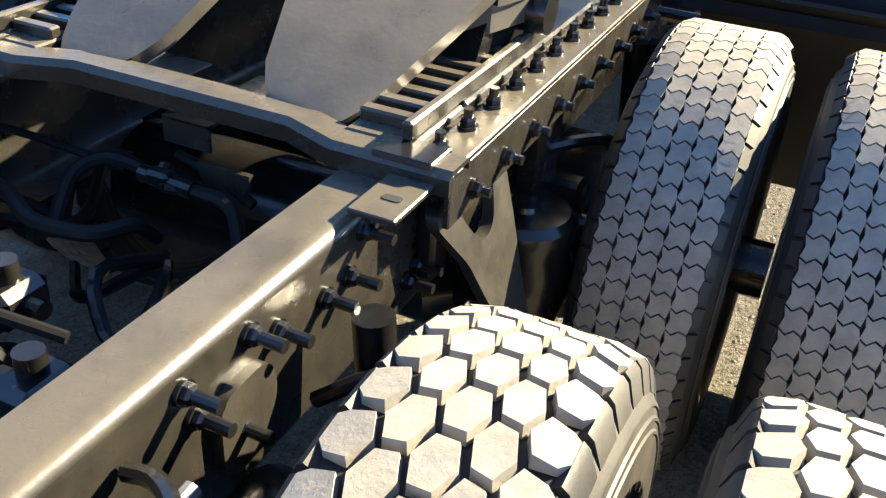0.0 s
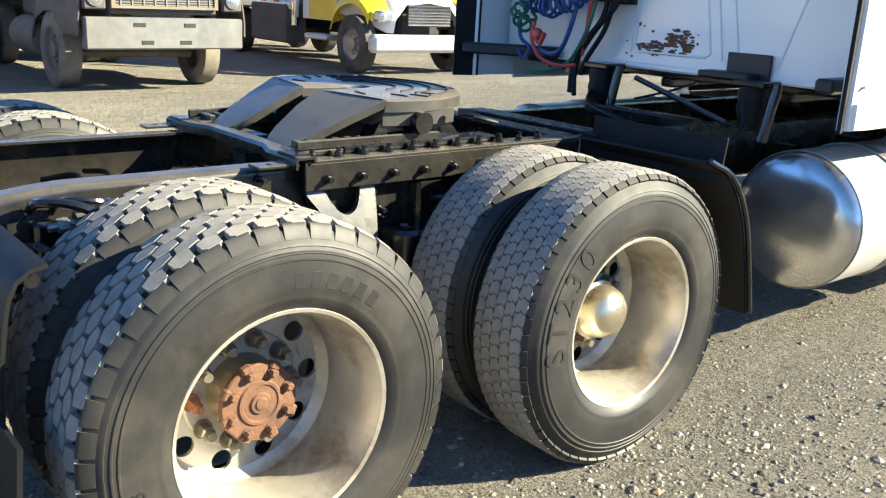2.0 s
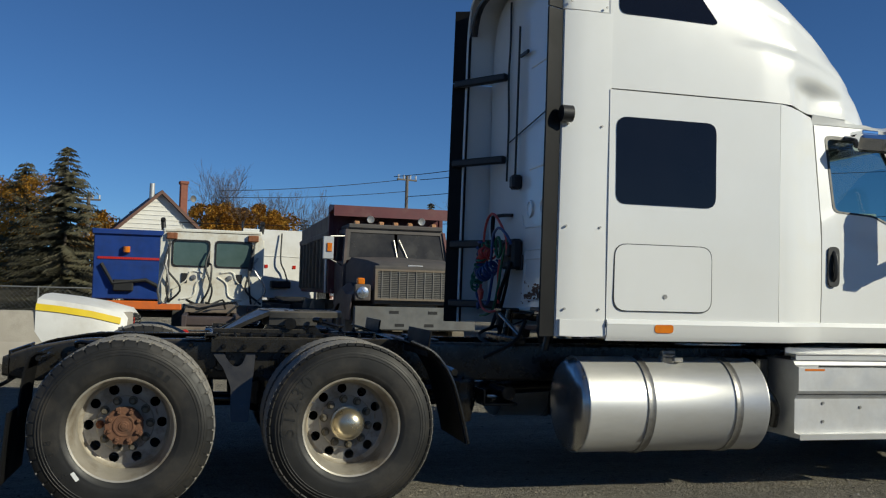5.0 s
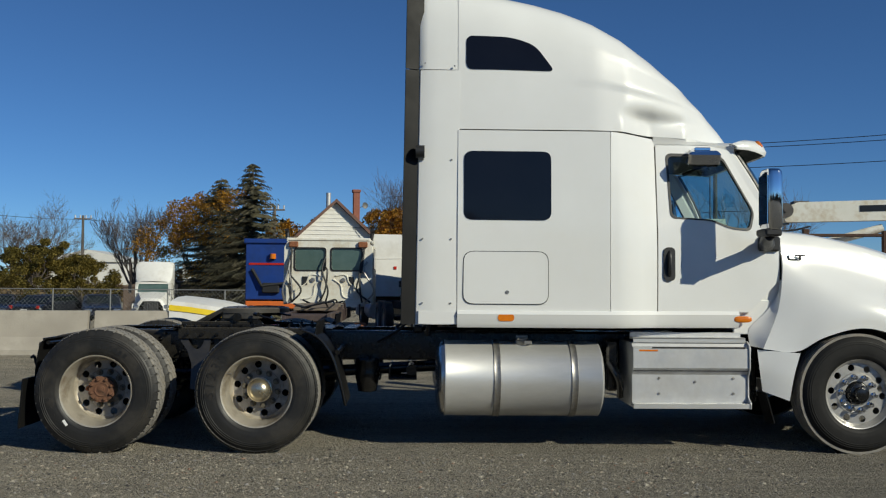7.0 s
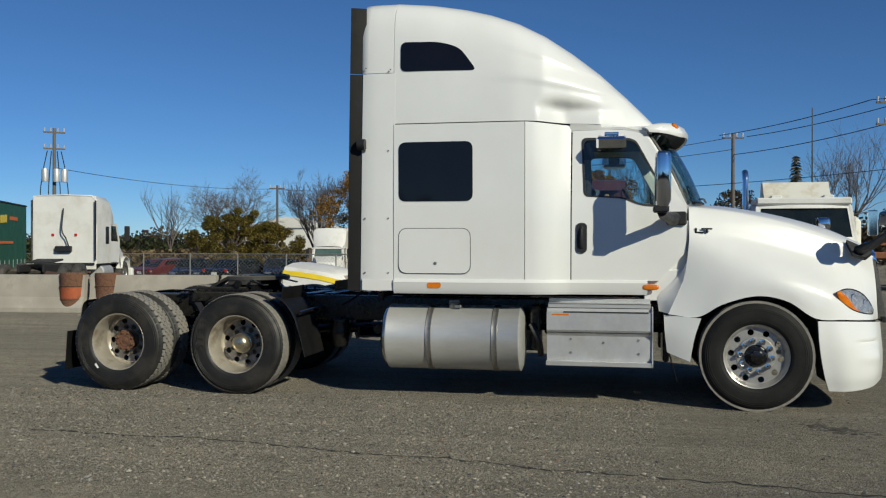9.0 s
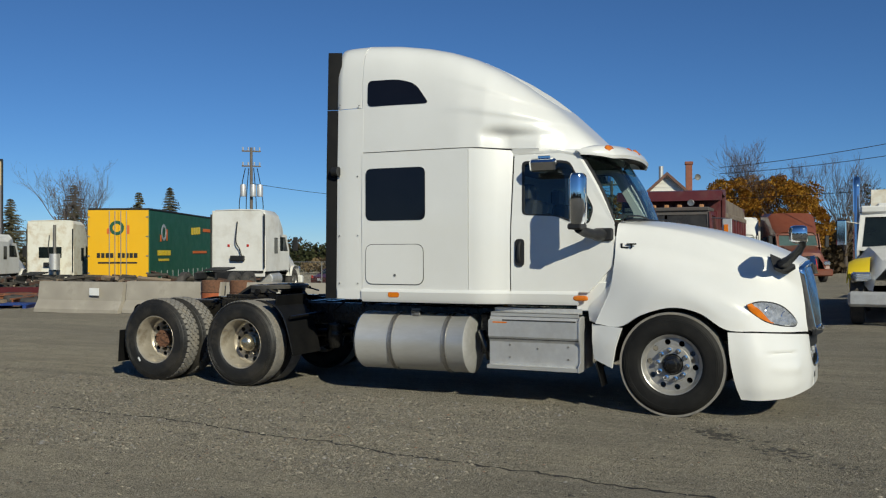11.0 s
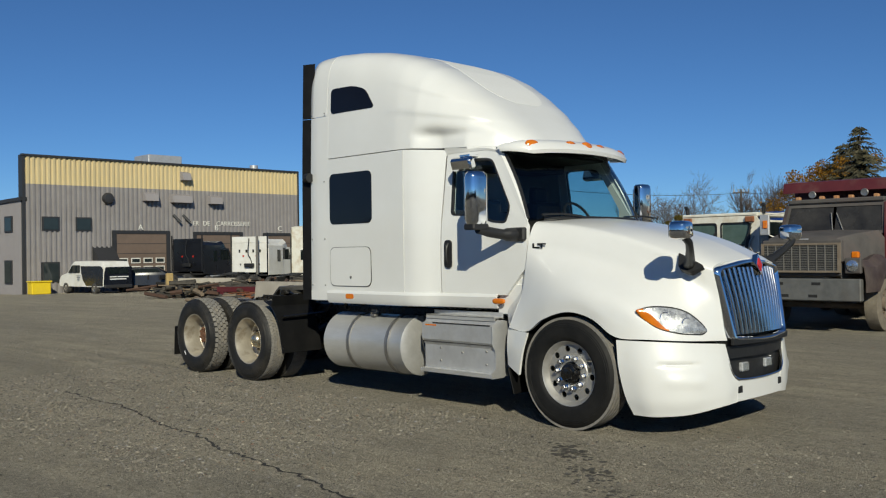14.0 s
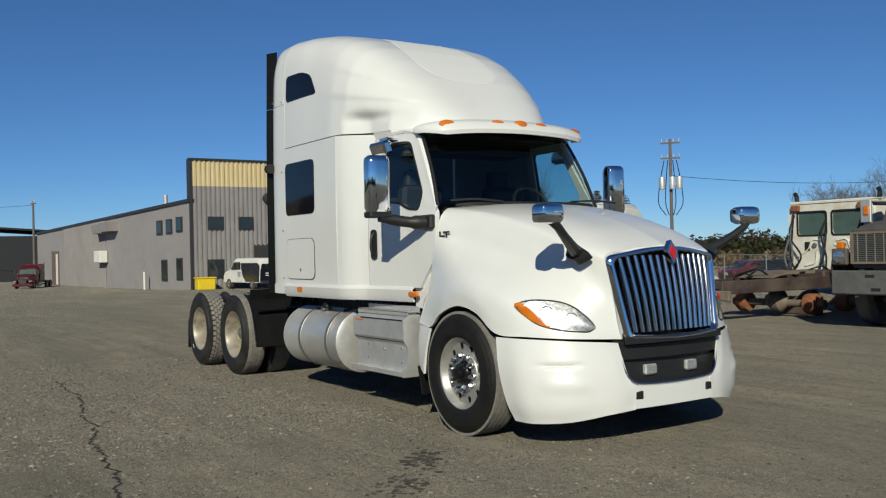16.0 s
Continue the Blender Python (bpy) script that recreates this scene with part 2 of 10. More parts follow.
# ---- mesh tools ----
class B:
    """Collects vertices and faces of one part."""

    def __init__(s, m=None):
        s.v, s.f, s.m, s.mi, s.cur = [], [], m, [], 0

    def add(s, vs, fs):
        o = len(s.v)
        s.v += [tuple(s.m @ Vector(p)) for p in vs] if s.m else [tuple(p) for p in vs]
        s.f += [tuple(i + o for i in f) for f in fs]
        s.mi += [s.cur] * len(fs)
        return s

    def box(s, c, size, bev=0.0, rot=None):
        h = [d / 2 for d in size]
        b = min(bev, *[d * 0.45 for d in h])
        vs, idx = [], {}
        for sx in (-1, 1):
            for sy in (-1, 1):
                for sz in (-1, 1):
                    if b <= 0:
                        idx[sx, sy, sz] = (len(vs),) * 3
                        vs.append((sx * h[0], sy * h[1], sz * h[2]))
                    else:
                        idx[sx, sy, sz] = (len(vs), len(vs) + 1, len(vs) + 2)
                        vs += [(sx * h[0], sy * (h[1] - b), sz * (h[2] - b)), (sx * (h[0] - b), sy * h[1], sz * (h[2] - b)), (sx * (h[0] - b), sy * (h[1] - b), sz * h[2])]
        fs = []
        q = ((-1, -1), (1, -1), (1, 1), (-1, 1))
        for sg in (-1, 1):
            fs.append([idx[sg, a, c2][0] for a, c2 in q])
            fs.append([idx[a, sg, c2][1] for a, c2 in q])
            fs.append([idx[a, c2, sg][2] for a, c2 in q])
        if b > 0:
            for a in (-1, 1):
                for c2 in (-1, 1):
                    fs.append([idx[a, c2, -1][0], idx[a, c2, 1][0], idx[a, c2, 1][1], idx[a, c2, -1][1]])
                    fs.append([idx[a, -1, c2][0], idx[a, 1, c2][0], idx[a, 1, c2][2], idx[a, -1, c2][2]])
                    fs.append([idx[-1, a, c2][1], idx[1, a, c2][1], idx[1, a, c2][2], idx[-1, a, c2][2]])
            fs += [list(t) for t in idx.values()]
        r = Euler([radians(a) for a in rot]).to_matrix() if rot else None
        return s.add([(r @ Vector(v) if r else Vector(v)) + Vector(c) for v in vs], fs)

    def tube(s, pts, r, n=8, caps=True, closed=False):
        pts = [Vector(p) for p in pts]
        rs = list(r) if isinstance(r, (list, tuple)) else [r] * len(pts)
        vs, fs = [], []
        up = None
        k = len(pts)
        for i, p in enumerate(pts):
            a = pts[(i - 1) % k] if closed or i else p
            c = pts[(i + 1) % k] if closed or i < k - 1 else p
            d = (c - a).normalized()
            if up is None:
                up = d.orthogonal().normalized()
            up = (up - d * up.dot(d))
            up = up.normalized() if up.length > 1e-6 else d.orthogonal().normalized()
            w = d.cross(up)
            for j in range(n):
                t = 2 * math.pi * j / n
                vs.append(p + (up * math.cos(t) + w * math.sin(t)) * rs[i])
        for i in range(k if closed else k - 1):
            for j in range(n):
                a, b2 = i * n + j, i * n + (j + 1) % n
                c, d2 = ((i + 1) % k) * n + (j + 1) % n, ((i + 1) % k) * n + j
                fs.append((a, b2, c, d2))
        if caps and not closed:
            fs += [tuple(range(n)), tuple(range((k - 1) * n, k * n))]
        return s.add(vs, fs)

    def cyl(s, p0, p1, r, r2=None, n=16):
        return s.tube([p0, p1], [r, r if r2 is None else r2], n)

    def lathe(s, prof, n=48, origin=(0, 0, 0), axis='x', closed=False):
        """prof: (radius, along). Turned round the axis."""
        vs, fs = [], []
        o = Vector(origin)
        for r, a in prof:
            for j in range(n):
                t = 2 * math.pi * j / n
                c, d = r * math.cos(t), r * math.sin(t)
                vs.append(o + Vector({'x': (a, c, d), 'y': (c, a, d), 'z': (c, d, a)}[axis]))
        k = len(prof)
        for i in range(k if closed else k - 1):
            for j in range(n):
                i2 = (i + 1) % k
                fs.append((i * n + j, i * n + (j + 1) % n, i2 * n + (j + 1) % n, i2 * n + j))
        return s.add(vs, fs)

    def prism(s, poly, axis, a0, a1):
        k = len(poly)
        put = {'x': lambda p, a: (a, p[0], p[1]), 'y': lambda p, a: (p[0], a, p[1]), 'z': lambda p, a: (p[0], p[1], a)}[axis]
        vs = [put(p, a0) for p in poly] + [put(p, a1) for p in poly]
        fs = [tuple(range(k)), tuple(range(2 * k - 1, k - 1, -1))] + [(i, (i + 1) % k, k + (i + 1) % k, k + i) for i in range(k)]
        return s.add(vs, fs)

    def grid(s, rows, thick=0.0, closed_u=False):
        """A surface through rows of points; thick gives it an inner skin and edges."""
        nr, nc = len(rows), len(rows[0])
        P = np.array([[tuple(p) for p in r] for r in rows], float)
        fs = [(i * nc + j, i * nc + j + 1, (i + 1) * nc + j + 1, (i + 1) * nc + j) for i in range(nr - 1) for j in range(nc - 1)]
        vs = [tuple(p) for p in P.reshape(-1, 3)]
        if thick:
            du, dv = np.gradient(P, axis=0), np.gradient(P, axis=1)
            N = np.cross(du, dv)
            N /= np.maximum(np.linalg.norm(N, axis=-1, keepdims=True), 1e-9)
            vs += [tuple(p) for p in (P - N * thick).reshape(-1, 3)]
            o = nr * nc
            fs += [tuple(o + i for i in f[::-1]) for f in fs]
            rim = [i * nc for i in range(nr)] + [(nr - 1) * nc + j for j in range(1, nc)] + [i * nc + nc - 1 for i in range(nr - 2, -1, -1)] + [j for j in range(nc - 2, 0, -1)]
            fs += [(rim[i], rim[(i + 1) % len(rim)], o + rim[(i + 1) % len(rim)], o + rim[i]) for i in range(len(rim))]
        return s.add(vs, fs)

    def frame_panel(s, outer, inner, put, d0, d1):
        """A sheet with one opening: outlines in a plane, put(u, v, d) lays them into space; d0 and d1 are its two faces."""
        c = np.mean(inner, axis=0)
        angs = sorted({round(math.atan2(p[1] - c[1], p[0] - c[0]), 5) for p in list(outer) + list(inner)} | {round(-math.pi + k * math.pi / 16, 5) for k in range(32)})

        def meet(poly, a):
            dx, dy = math.cos(a), math.sin(a)
            best = None
            for i in range(len(poly)):
                x1, y1 = poly[i][0] - c[0], poly[i][1] - c[1]
                x2, y2 = poly[(i + 1) % len(poly)][0] - c[0], poly[(i + 1) % len(poly)][1] - c[1]
                den = dx * (y2 - y1) - dy * (x2 - x1)
                if abs(den) < 1e-12:
                    continue
                t = (x1 * (y2 - y1) - y1 * (x2 - x1)) / den
                u = (x1 * dy - y1 * dx) / den
                if t > 0 and -1e-6 <= u <= 1 + 1e-6 and (best is None or t > best):
                    best = t
            return (c[0] + dx * (best or 0), c[1] + dy * (best or 0))
        O, I = [meet(outer, a) for a in angs], [meet(inner, a) for a in angs]
        k = len(angs)
        vs = [put(*p, d0) for p in O] + [put(*p, d0) for p in I] + [put(*p, d1) for p in O] + [put(*p, d1) for p in I]
        fs = []
        for i in range(k):
            j = (i + 1) % k
            fs += [(i, j, k + j, k + i), (2 * k + i, 3 * k + i, 3 * k + j, 2 * k + j), (i, 2 * k + i, 2 * k + j, j), (k + i, k + j, 3 * k + j, 3 * k + i)]
        return s.add(vs, fs)

    def blob(s, c, size, p=4.0, m=None, nu=20, nv=12):
        """A rounded box: p 2 gives an ellipsoid, higher p squarer sides."""
        f = lambda v: math.copysign(abs(v) ** (2 / p), v)
        rows = []
        for i in range(nv + 1):
            v = -math.pi / 2 + math.pi * i / nv
            row = []
            for j in range(nu + 1):
                u = 2 * math.pi * j / nu
                q = Vector((f(math.cos(v)) * f(math.cos(u)) * size[0] / 2, f(math.cos(v)) * f(math.sin(u)) * size[1] / 2, f(math.sin(v)) * size[2] / 2))
                row.append(tuple((m @ q if m else q) + Vector(c)))
            rows.append(row)
        return s.grid(rows)

    def sheet(s, poly, put, d0, d1):
        k = len(poly)
        vs = [put(*p, d0) for p in poly] + [put(*p, d1) for p in poly]
        return s.add(vs, [tuple(range(k)), tuple(range(2 * k - 1, k - 1, -1))] + [(i, (i + 1) % k, k + (i + 1) % k, k + i) for i in range(k)])


def mesh_of(name, b, material, angle=35.0):
    me = bpy.data.meshes.new(name)
    me.from_pydata(b.v, [], b.f)
    if any(b.mi):
        me.polygons.foreach_set("material_index", b.mi)
    bm = bmesh.new()
    bm.from_mesh(me)
    bmesh.ops.remove_doubles(bm, verts=bm.verts, dist=1e-6)
    bmesh.ops.recalc_face_normals(bm, faces=bm.faces)
    bm.to_mesh(me)
    bm.free()
    for m in (material if isinstance(material, (list, tuple)) else [material]):
        me.materials.append(m)
    me.polygons.foreach_set("use_smooth", [True] * len(me.polygons))
    me.set_sharp_from_angle(angle=radians(angle))
    me.update()
    return me


def part(name, b, material, parent=None, label="", m=None, angle=35.0):
    """One mesh object under a thing or a part."""
    me = b if isinstance(b, bpy.types.Mesh) else mesh_of(name, b, material, angle)
    ob = new(name, me)
    if parent:
        ob.parent = parent
    if m is not None:
        ob.matrix_basis = m
    return tagged(ob, label)


def thing(name, label, category, m=None, group="", kind=""):
    ob = new(name)
    ob.empty_display_size = 0.2
    if m is not None:
        ob.matrix_basis = m
    return tagged(ob, label, category, group, kind)


def solid(name, b, material, label, category, m=None, group="", kind="", angle=35.0):
    """A top-level thing of one mesh."""
    return tagged(part(name, b, material, None, "", m, angle), label, category, group, kind)


def rounded(pts, r, n=5):
    """A polygon with rounded corners; r one radius, or one for each corner."""
    out = []
    k = len(pts)
    for i, p in enumerate(pts):
        p, a, c = Vector(p), Vector(pts[i - 1]), Vector(pts[(i + 1) % k])
        rr = r[i] if isinstance(r, (list, tuple)) else r
        d1, d2 = (a - p), (c - p)
        l = min(rr, d1.length * 0.49, d2.length * 0.49)
        s, e = p + d1.normalized() * l, p + d2.normalized() * l
        for j in range(n + 1):
            t = j / n
            q = s * (1 - t) ** 2 + p * 2 * t * (1 - t) + e * t * t
            out.append((q.x, q.y))
    return out


def curve_through(pts, n):
    """n points evenly along a smooth line through pts (of any dimension)."""
    P = np.array(pts, float)
    if len(P) == 2:
        return [tuple(P[0] + (P[1] - P[0]) * i / (n - 1)) for i in range(n)]
    Q = np.vstack([2 * P[0] - P[1], P, 2 * P[-1] - P[-2]])
    dense = []
    for i in range(len(P) - 1):
        a, b, c, d = Q[i:i + 4]
        for t in np.linspace(0, 1, 24, endpoint=(i == len(P) - 2)):
            dense.append(0.5 * (2 * b + (c - a) * t + (2 * a - 5 * b + 4 * c - d) * t * t + (3 * b - a - 3 * c + d) * t ** 3))
    dense = np.array(dense)
    s = np.r_[0, np.cumsum(np.linalg.norm(np.diff(dense, axis=0), axis=1))]
    want = np.linspace(0, s[-1], n)
    return [tuple(np.interp(w, s, dense[:, k]) for k in range(P.shape[1])) for w in want]


def interp(x, xs, ys):
    return float(np.interp(x, xs, ys))


def words(text, size, material, parent, name, m, depth=0.002, label="", align='CENTER'):
    cu = bpy.data.curves.new(name, 'FONT')
    cu.body, cu.size, cu.extrude, cu.align_x, cu.align_y = text, size, depth, align, 'CENTER'
    tmp = bpy.data.objects.new(name, cu)
    scene.collection.objects.link(tmp)
    me = bpy.data.meshes.new_from_object(tmp.evaluated_get(bpy.context.evaluated_depsgraph_get()))
    bpy.data.objects.remove(tmp)
    me.materials.clear()
    me.materials.append(material)
    return part(name, me, None, parent, label, m)


# ---- wheels (axis x, outboard +x, centre at the origin) ----
R_TYRE = 0.518


def tread_blocks(b, cols, pitch, shape, R=R_TYRE, depth=0.02, stagger=True, jitter=0.0):
    n = round(2 * math.pi * R / pitch)
    rnd = random.Random(5)
    for ci, (xc, hw, kind) in enumerate(cols):
        for i in range(n):
            t0 = 2 * math.pi * (i + (0.5 if stagger and ci % 2 else 0)) / n
            poly = shape(hw, 2 * math.pi * R / n, kind)
            j = 1 - rnd.random() * jitter
            vs = []
            for lay, rad in ((0, R - depth), (1, R - 0.001 * rnd.random())):
                for u, w in poly:
                    k = 0.97 * j if lay else 1.0
                    drop = 0.008 if lay and abs(xc + u) > 0.097 else 0.0
                    a = t0 + w * k / R
                    vs.append((xc + u * k, (rad - drop) * math.cos(a), (rad - drop) * math.sin(a)))
            q = len(poly)
            b.cur = 1
            b.add(vs, [tuple(range(q, 2 * q))])
            b.cur = 0
            o = len(b.v) - 2 * q
            b.f += [(o + c, o + (c + 1) % q, o + q + (c + 1) % q, o + q + c) for c in range(q)]
            b.mi += [1] * q
    return b


def hex_block(w, p, kind):
    """Long hexagon; kind 0 the middle row, +-2 the slanting rows beside it, +-1 the shoulder rows."""
    l = p * 0.5 - 0.0045
    if kind == 0:
        return [(-w, 0), (-w * 0.52, -l), (w * 0.52, -l), (w, 0), (w * 0.52, l), (-w * 0.52, l)]
    if abs(kind) == 2:
        k = 0.22 * (1 if kind > 0 else -1)
        return [(u, v + k * u) for u, v in [(-w, 0), (-w * 0.5, -l), (w * 0.5, -l), (w, 0), (w * 0.5, l), (-w * 0.5, l)]]
    pts = [(-w, 0), (-w * 0.5, -l * 0.92), (w * 0.55, -l * 0.86), (w * 0.95, -l * 0.55), (w * 0.95, l * 0.55), (w * 0.55, l * 0.86), (-w * 0.5, l * 0.92)]
    return [(u * kind, v) for u, v in pts]


def wave_block(w, p, kind):
    l = p * 0.5 - 0.0014
    z = 0.008
    return [(-w, -l), (-w * 0.35, -l + z), (w * 0.3, -l - z * 0.4), (w, -l + z * 0.5), (w + 0.005, 0), (w, l + z * 0.5), (w * 0.3, l - z * 0.4), (-w * 0.35, l + z), (-w, l), (-w + 0.005, 0)]


def carcass(b, half=0.139, r_bead=0.288, r_base=0.499, rings=(0.335, 0.43, 0.455)):
    side = [(r_bead, half - 0.028), (r_bead + 0.012, half - 0.01), (0.325, half + 0.001), (0.332, half + 0.0035), (0.338, half + 0.003), (0.343, half + 0.0045), (0.37, half + 0.006), (0.40, half + 0.006), (0.422, half + 0.0045), (0.424, half + 0.0062), (0.428, half + 0.0060), (0.430, half + 0.0032), (0.438, half + 0.0020), (0.440, half + 0.0038), (0.444, half + 0.0030), (0.446, half - 0.0005), (0.455, half - 0.004), (0.457, half - 0.0020), (0.461, half - 0.0035), (0.466, half - 0.009), (r_base - 0.008, half - 0.022), (r_base, half - 0.032)]
    prof = side + [(r, -x) for r, x in side[::-1]]
    b.lathe(prof, 72, closed=False)
    b.lathe([(r_bead, half - 0.028), (r_bead, -half + 0.028)], 72)
    return b


def shoulder_lugs(b, n, fill, R=R_TYRE, worn=0.0):
    """Square lugs that step down from the tread over the shoulder."""
    b.cur = 0
    for i in range(n):
        t0, h = 2 * math.pi * i / n, math.pi * fill / n
        for sg in (1, -1):
            vs = []
            for a in (t0 - h, t0 + h):
                for x, r in ((0.094, R - 0.024), (0.109, R - 0.009), (0.117, R - 0.016), (0.128 - worn * 0.10, R - 0.046 + worn), (0.117, R - 0.056 + worn)):
                    vs.append((sg * x, r * math.cos(a), r * math.sin(a)))
            b.add(vs, [(0, 1, 2, 3, 4), (9, 8, 7, 6, 5)] + [(k, (k + 1) % 5, 5 + (k + 1) % 5, 5 + k) for k in range(5)])
    return b


CARCASS = mesh_of("tyre", carcass(B()), RUBBER)
tb = tread_blocks(B(), [(-0.086, 0.0250, -1), (-0.043, 0.0240, -2), (0, 0.0250, 0), (0.043, 0.0240, 2), (0.086, 0.0250, 1)], 0.074, hex_block, depth=0.018, jitter=0.07)
shoulder_lugs(tb, 43, 0.84)
TREAD_HEX = mesh_of("tread", tb, [RUBBER, TREAD])
tb = tread_blocks(B(), [(-0.086, 0.0203, 0), (-0.043, 0.0203, 0), (0, 0.0203, 0), (0.043, 0.0203, 0), (0.086, 0.0203, 0)], 0.044, wave_block, depth=0.013, jitter=0.012)
shoulder_lugs(tb, 60, 0.84, worn=0.021)
TREAD_WAVE = mesh_of("tread", tb, [RUBBER, TREAD])
CARCASS_F = mesh_of("tyre", carcass(B(), 0.137, 0.288, 0.493), RUBBER_F)
tb = B()
for xc, hw in ((-0.092, 0.017), (-0.046, 0.019), (0, 0.019), (0.046, 0.019), (0.092, 0.017)):
    tb.lathe([(0.49, xc - hw), (0.511, xc - hw), (0.512, xc + hw), (0.49, xc + hw)], 72)
TREAD_RIB = mesh_of("tread", tb, TREAD)


def disc_with_holes(b, x, r0, r1, rh, hole, n=10, th=0.012):
    """A round plate made of n sectors, each with a round hand hole."""
    for i in range(n):
        a0, a1 = 2 * math.pi * i / n, 2 * math.pi * (i + 1) / n
        arc = lambda r, s, e: [(r * math.cos(s + (e - s) * k / 5), r * math.sin(s + (e - s) * k / 5)) for k in range(6)]
        outer = arc(r1, a0, a1) + arc(r0, a1, a0)
        am = (a0 + a1) / 2
        inner = [(rh * math.cos(am) + hole * math.cos(2 * math.pi * k / 14), rh * math.sin(am) + hole * math.sin(2 * math.pi * k / 14)) for k in range(14)]
        b.frame_panel(outer, inner, lambda u, v, d: (d, u, v), x, x - th)
    return b


def hexnut(r, x0, x1, n=6):
    b = B()
    b.cyl((x0, 0, 0), (x0 + 0.006, 0, 0), r * 1.25, n=16)
    b.cyl((x0 + 0.006, 0, 0), (x1 - 0.005, 0, 0), r, n=n)
    b.cyl((x1 - 0.005, 0, 0), (x1, 0, 0), r, r * 0.75, n=n)
    return b


NUT_REAR = mesh_of("lug_nut", hexnut(0.0215, 0, 0.042).cyl((0.03, 0, 0), (0.062, 0, 0), 0.013, n=10), GREASYNUT)
NUT_FRONT = mesh_of("lug_nut", hexnut(0.021, 0, 0.05).cyl((0.03, 0, 0), (0.058, 0, 0), 0.019, 0.013, n=12), CHROME)
NUT_ORANGE = mesh_of("lug_nut", hexnut(0.019, 0, 0.04).cyl((0.03, 0, 0), (0.06, 0, 0), 0.011, n=10), RUST)

rb = B()
rb.lathe([(0.300, 0.108), (0.305, 0.122), (0.298, 0.130), (0.288, 0.126), (0.282, 0.108), (0.268, 0.07), (0.262, 0.0), (0.258, -0.06), (0.262, -0.10), (0.245, -0.125), (0.235, -0.130)], 64)
db0 = B()
disc_with_holes(db0, -0.128, 0.165, 0.238, 0.208, 0.030)
db0.lathe([(0.166, -0.128), (0.160, -0.122), (0.095, -0.122), (0.095, -0.15), (0.165, -0.15)], 48)
DISC_REAR = mesh_of("wheel_disc", db0, DISC)
rb.lathe([(0.285, 0.09), (0.290, -0.10), (0.30, -0.115)], 48)
RIM_REAR = mesh_of("wheel_rim", rb, RIM)
rb = B()
rb.lathe([(0.300, 0.100), (0.306, 0.114), (0.298, 0.122), (0.288, 0.116), (0.280, 0.098), (0.262, 0.072), (0.256, 0.058)], 64)
db0 = B()
disc_with_holes(db0, 0.062, 0.178, 0.258, 0.222, 0.029)
db0.lathe([(0.180, 0.061), (0.172, 0.070), (0.105, 0.072), (0.105, 0.03), (0.18, 0.03)], 48)
DISC_FRONT = mesh_of("wheel_disc", db0, RIMF)
rb.lathe([(0.285, 0.09), (0.288, -0.12)], 48)
RIM_FRONT = mesh_of("wheel_rim", rb, RIMF)
rb = B()
rb.lathe([(0.300, 0.100), (0.305, 0.112), (0.296, 0.118), (0.284, 0.10), (0.27, 0.07), (0.262, -0.1), (0.29, -0.11), (0.30, -0.105)], 48)
RIM_INNER = mesh_of("wheel_rim", rb, RIM)

hb = B()
hb.lathe([(0.106, -0.036), (0.109, -0.032), (0.109, -0.020), (0.105, -0.016), (0.064, -0.015), (0.060, -0.010), (0.052, -0.0095), (0.049, -0.013), (0.030, -0.0125), (0.027, -0.007), (0.018, -0.0065), (0.015, -0.003), (0.0, -0.002)], 40)
HUB_RUST = mesh_of("hub", hb, HUBRUST)
HUB_BARREL = mesh_of("hub_barrel", B().lathe([(0.112, -0.16), (0.104, -0.13), (0.095, -0.09), (0.090, -0.050), (0.101, -0.044), (0.104, -0.035), (0.0, -0.035)], 32), BARREL)
HUB_LUG = mesh_of("hub_lug", B().box((-0.020, 0.104, 0), (0.026, 0.020, 0.030), 0.006), HUBRUST)
HUB_BOLT = mesh_of("hub_bolt", hexnut(0.0125, -0.018, 0.004), HUBRUST)
hb = B()
hb.lathe([(0.098, -0.15), (0.098, -0.055), (0.106, -0.05), (0.106, -0.035), (0.096, -0.03), (0.094, -0.005), (0.086, 0.022), (0.066, 0.045), (0.036, 0.058), (0.0, 0.062)], 40)
HUB_DOME = mesh_of("hub", hb, BRASS)
hb = B()
hb.lathe([(0.098, 0.03), (0.096, 0.085), (0.086, 0.10), (0.078, 0.102)], 32)
hb.lathe([(0.084, 0.09), (0.082, 0.118), (0.060, 0.124), (0.056, 0.15), (0.050, 0.162), (0.020, 0.168), (0.0, 0.168)], 32)
for i in range(6):
    a = 2 * math.pi * i / 6
    hb.cyl((0.11, 0.07 * math.cos(a), 0.07 * math.sin(a)), (0.128, 0.07 * math.cos(a), 0.07 * math.sin(a)), 0.008, n=6)
HUB_FRONT = mesh_of("hub", hb, BLACKPAINT)
db = B()
db.lathe([(0.20, -0.15), (0.215, -0.16), (0.215, -0.33), (0.20, -0.34), (0.05, -0.34)], 32)
DRUM = mesh_of("brake_drum", db, BLACKPAINT)


def ring_text(text, r, a_mid, size, x, parent, step, material, name="tyre_lettering"):
    """Raised letters round a sidewall, tops outward, read clockwise from outboard."""
    for k, ch in enumerate(text):
        a = a_mid - (k - (len(text) - 1) / 2) * step
        y, z = r * math.cos(a), r * math.sin(a)
        m = Matrix.Translation((x, y, z)) @ Euler((a - math.pi / 2, 0, 0)).to_matrix().to_4x4() @ Matrix(((0, 0, 1, 0), (1, 0, 0, 0), (0, 1, 0, 0), (0, 0, 0, 1)))
        words(ch, size, material, parent, name, m, 0.0015)


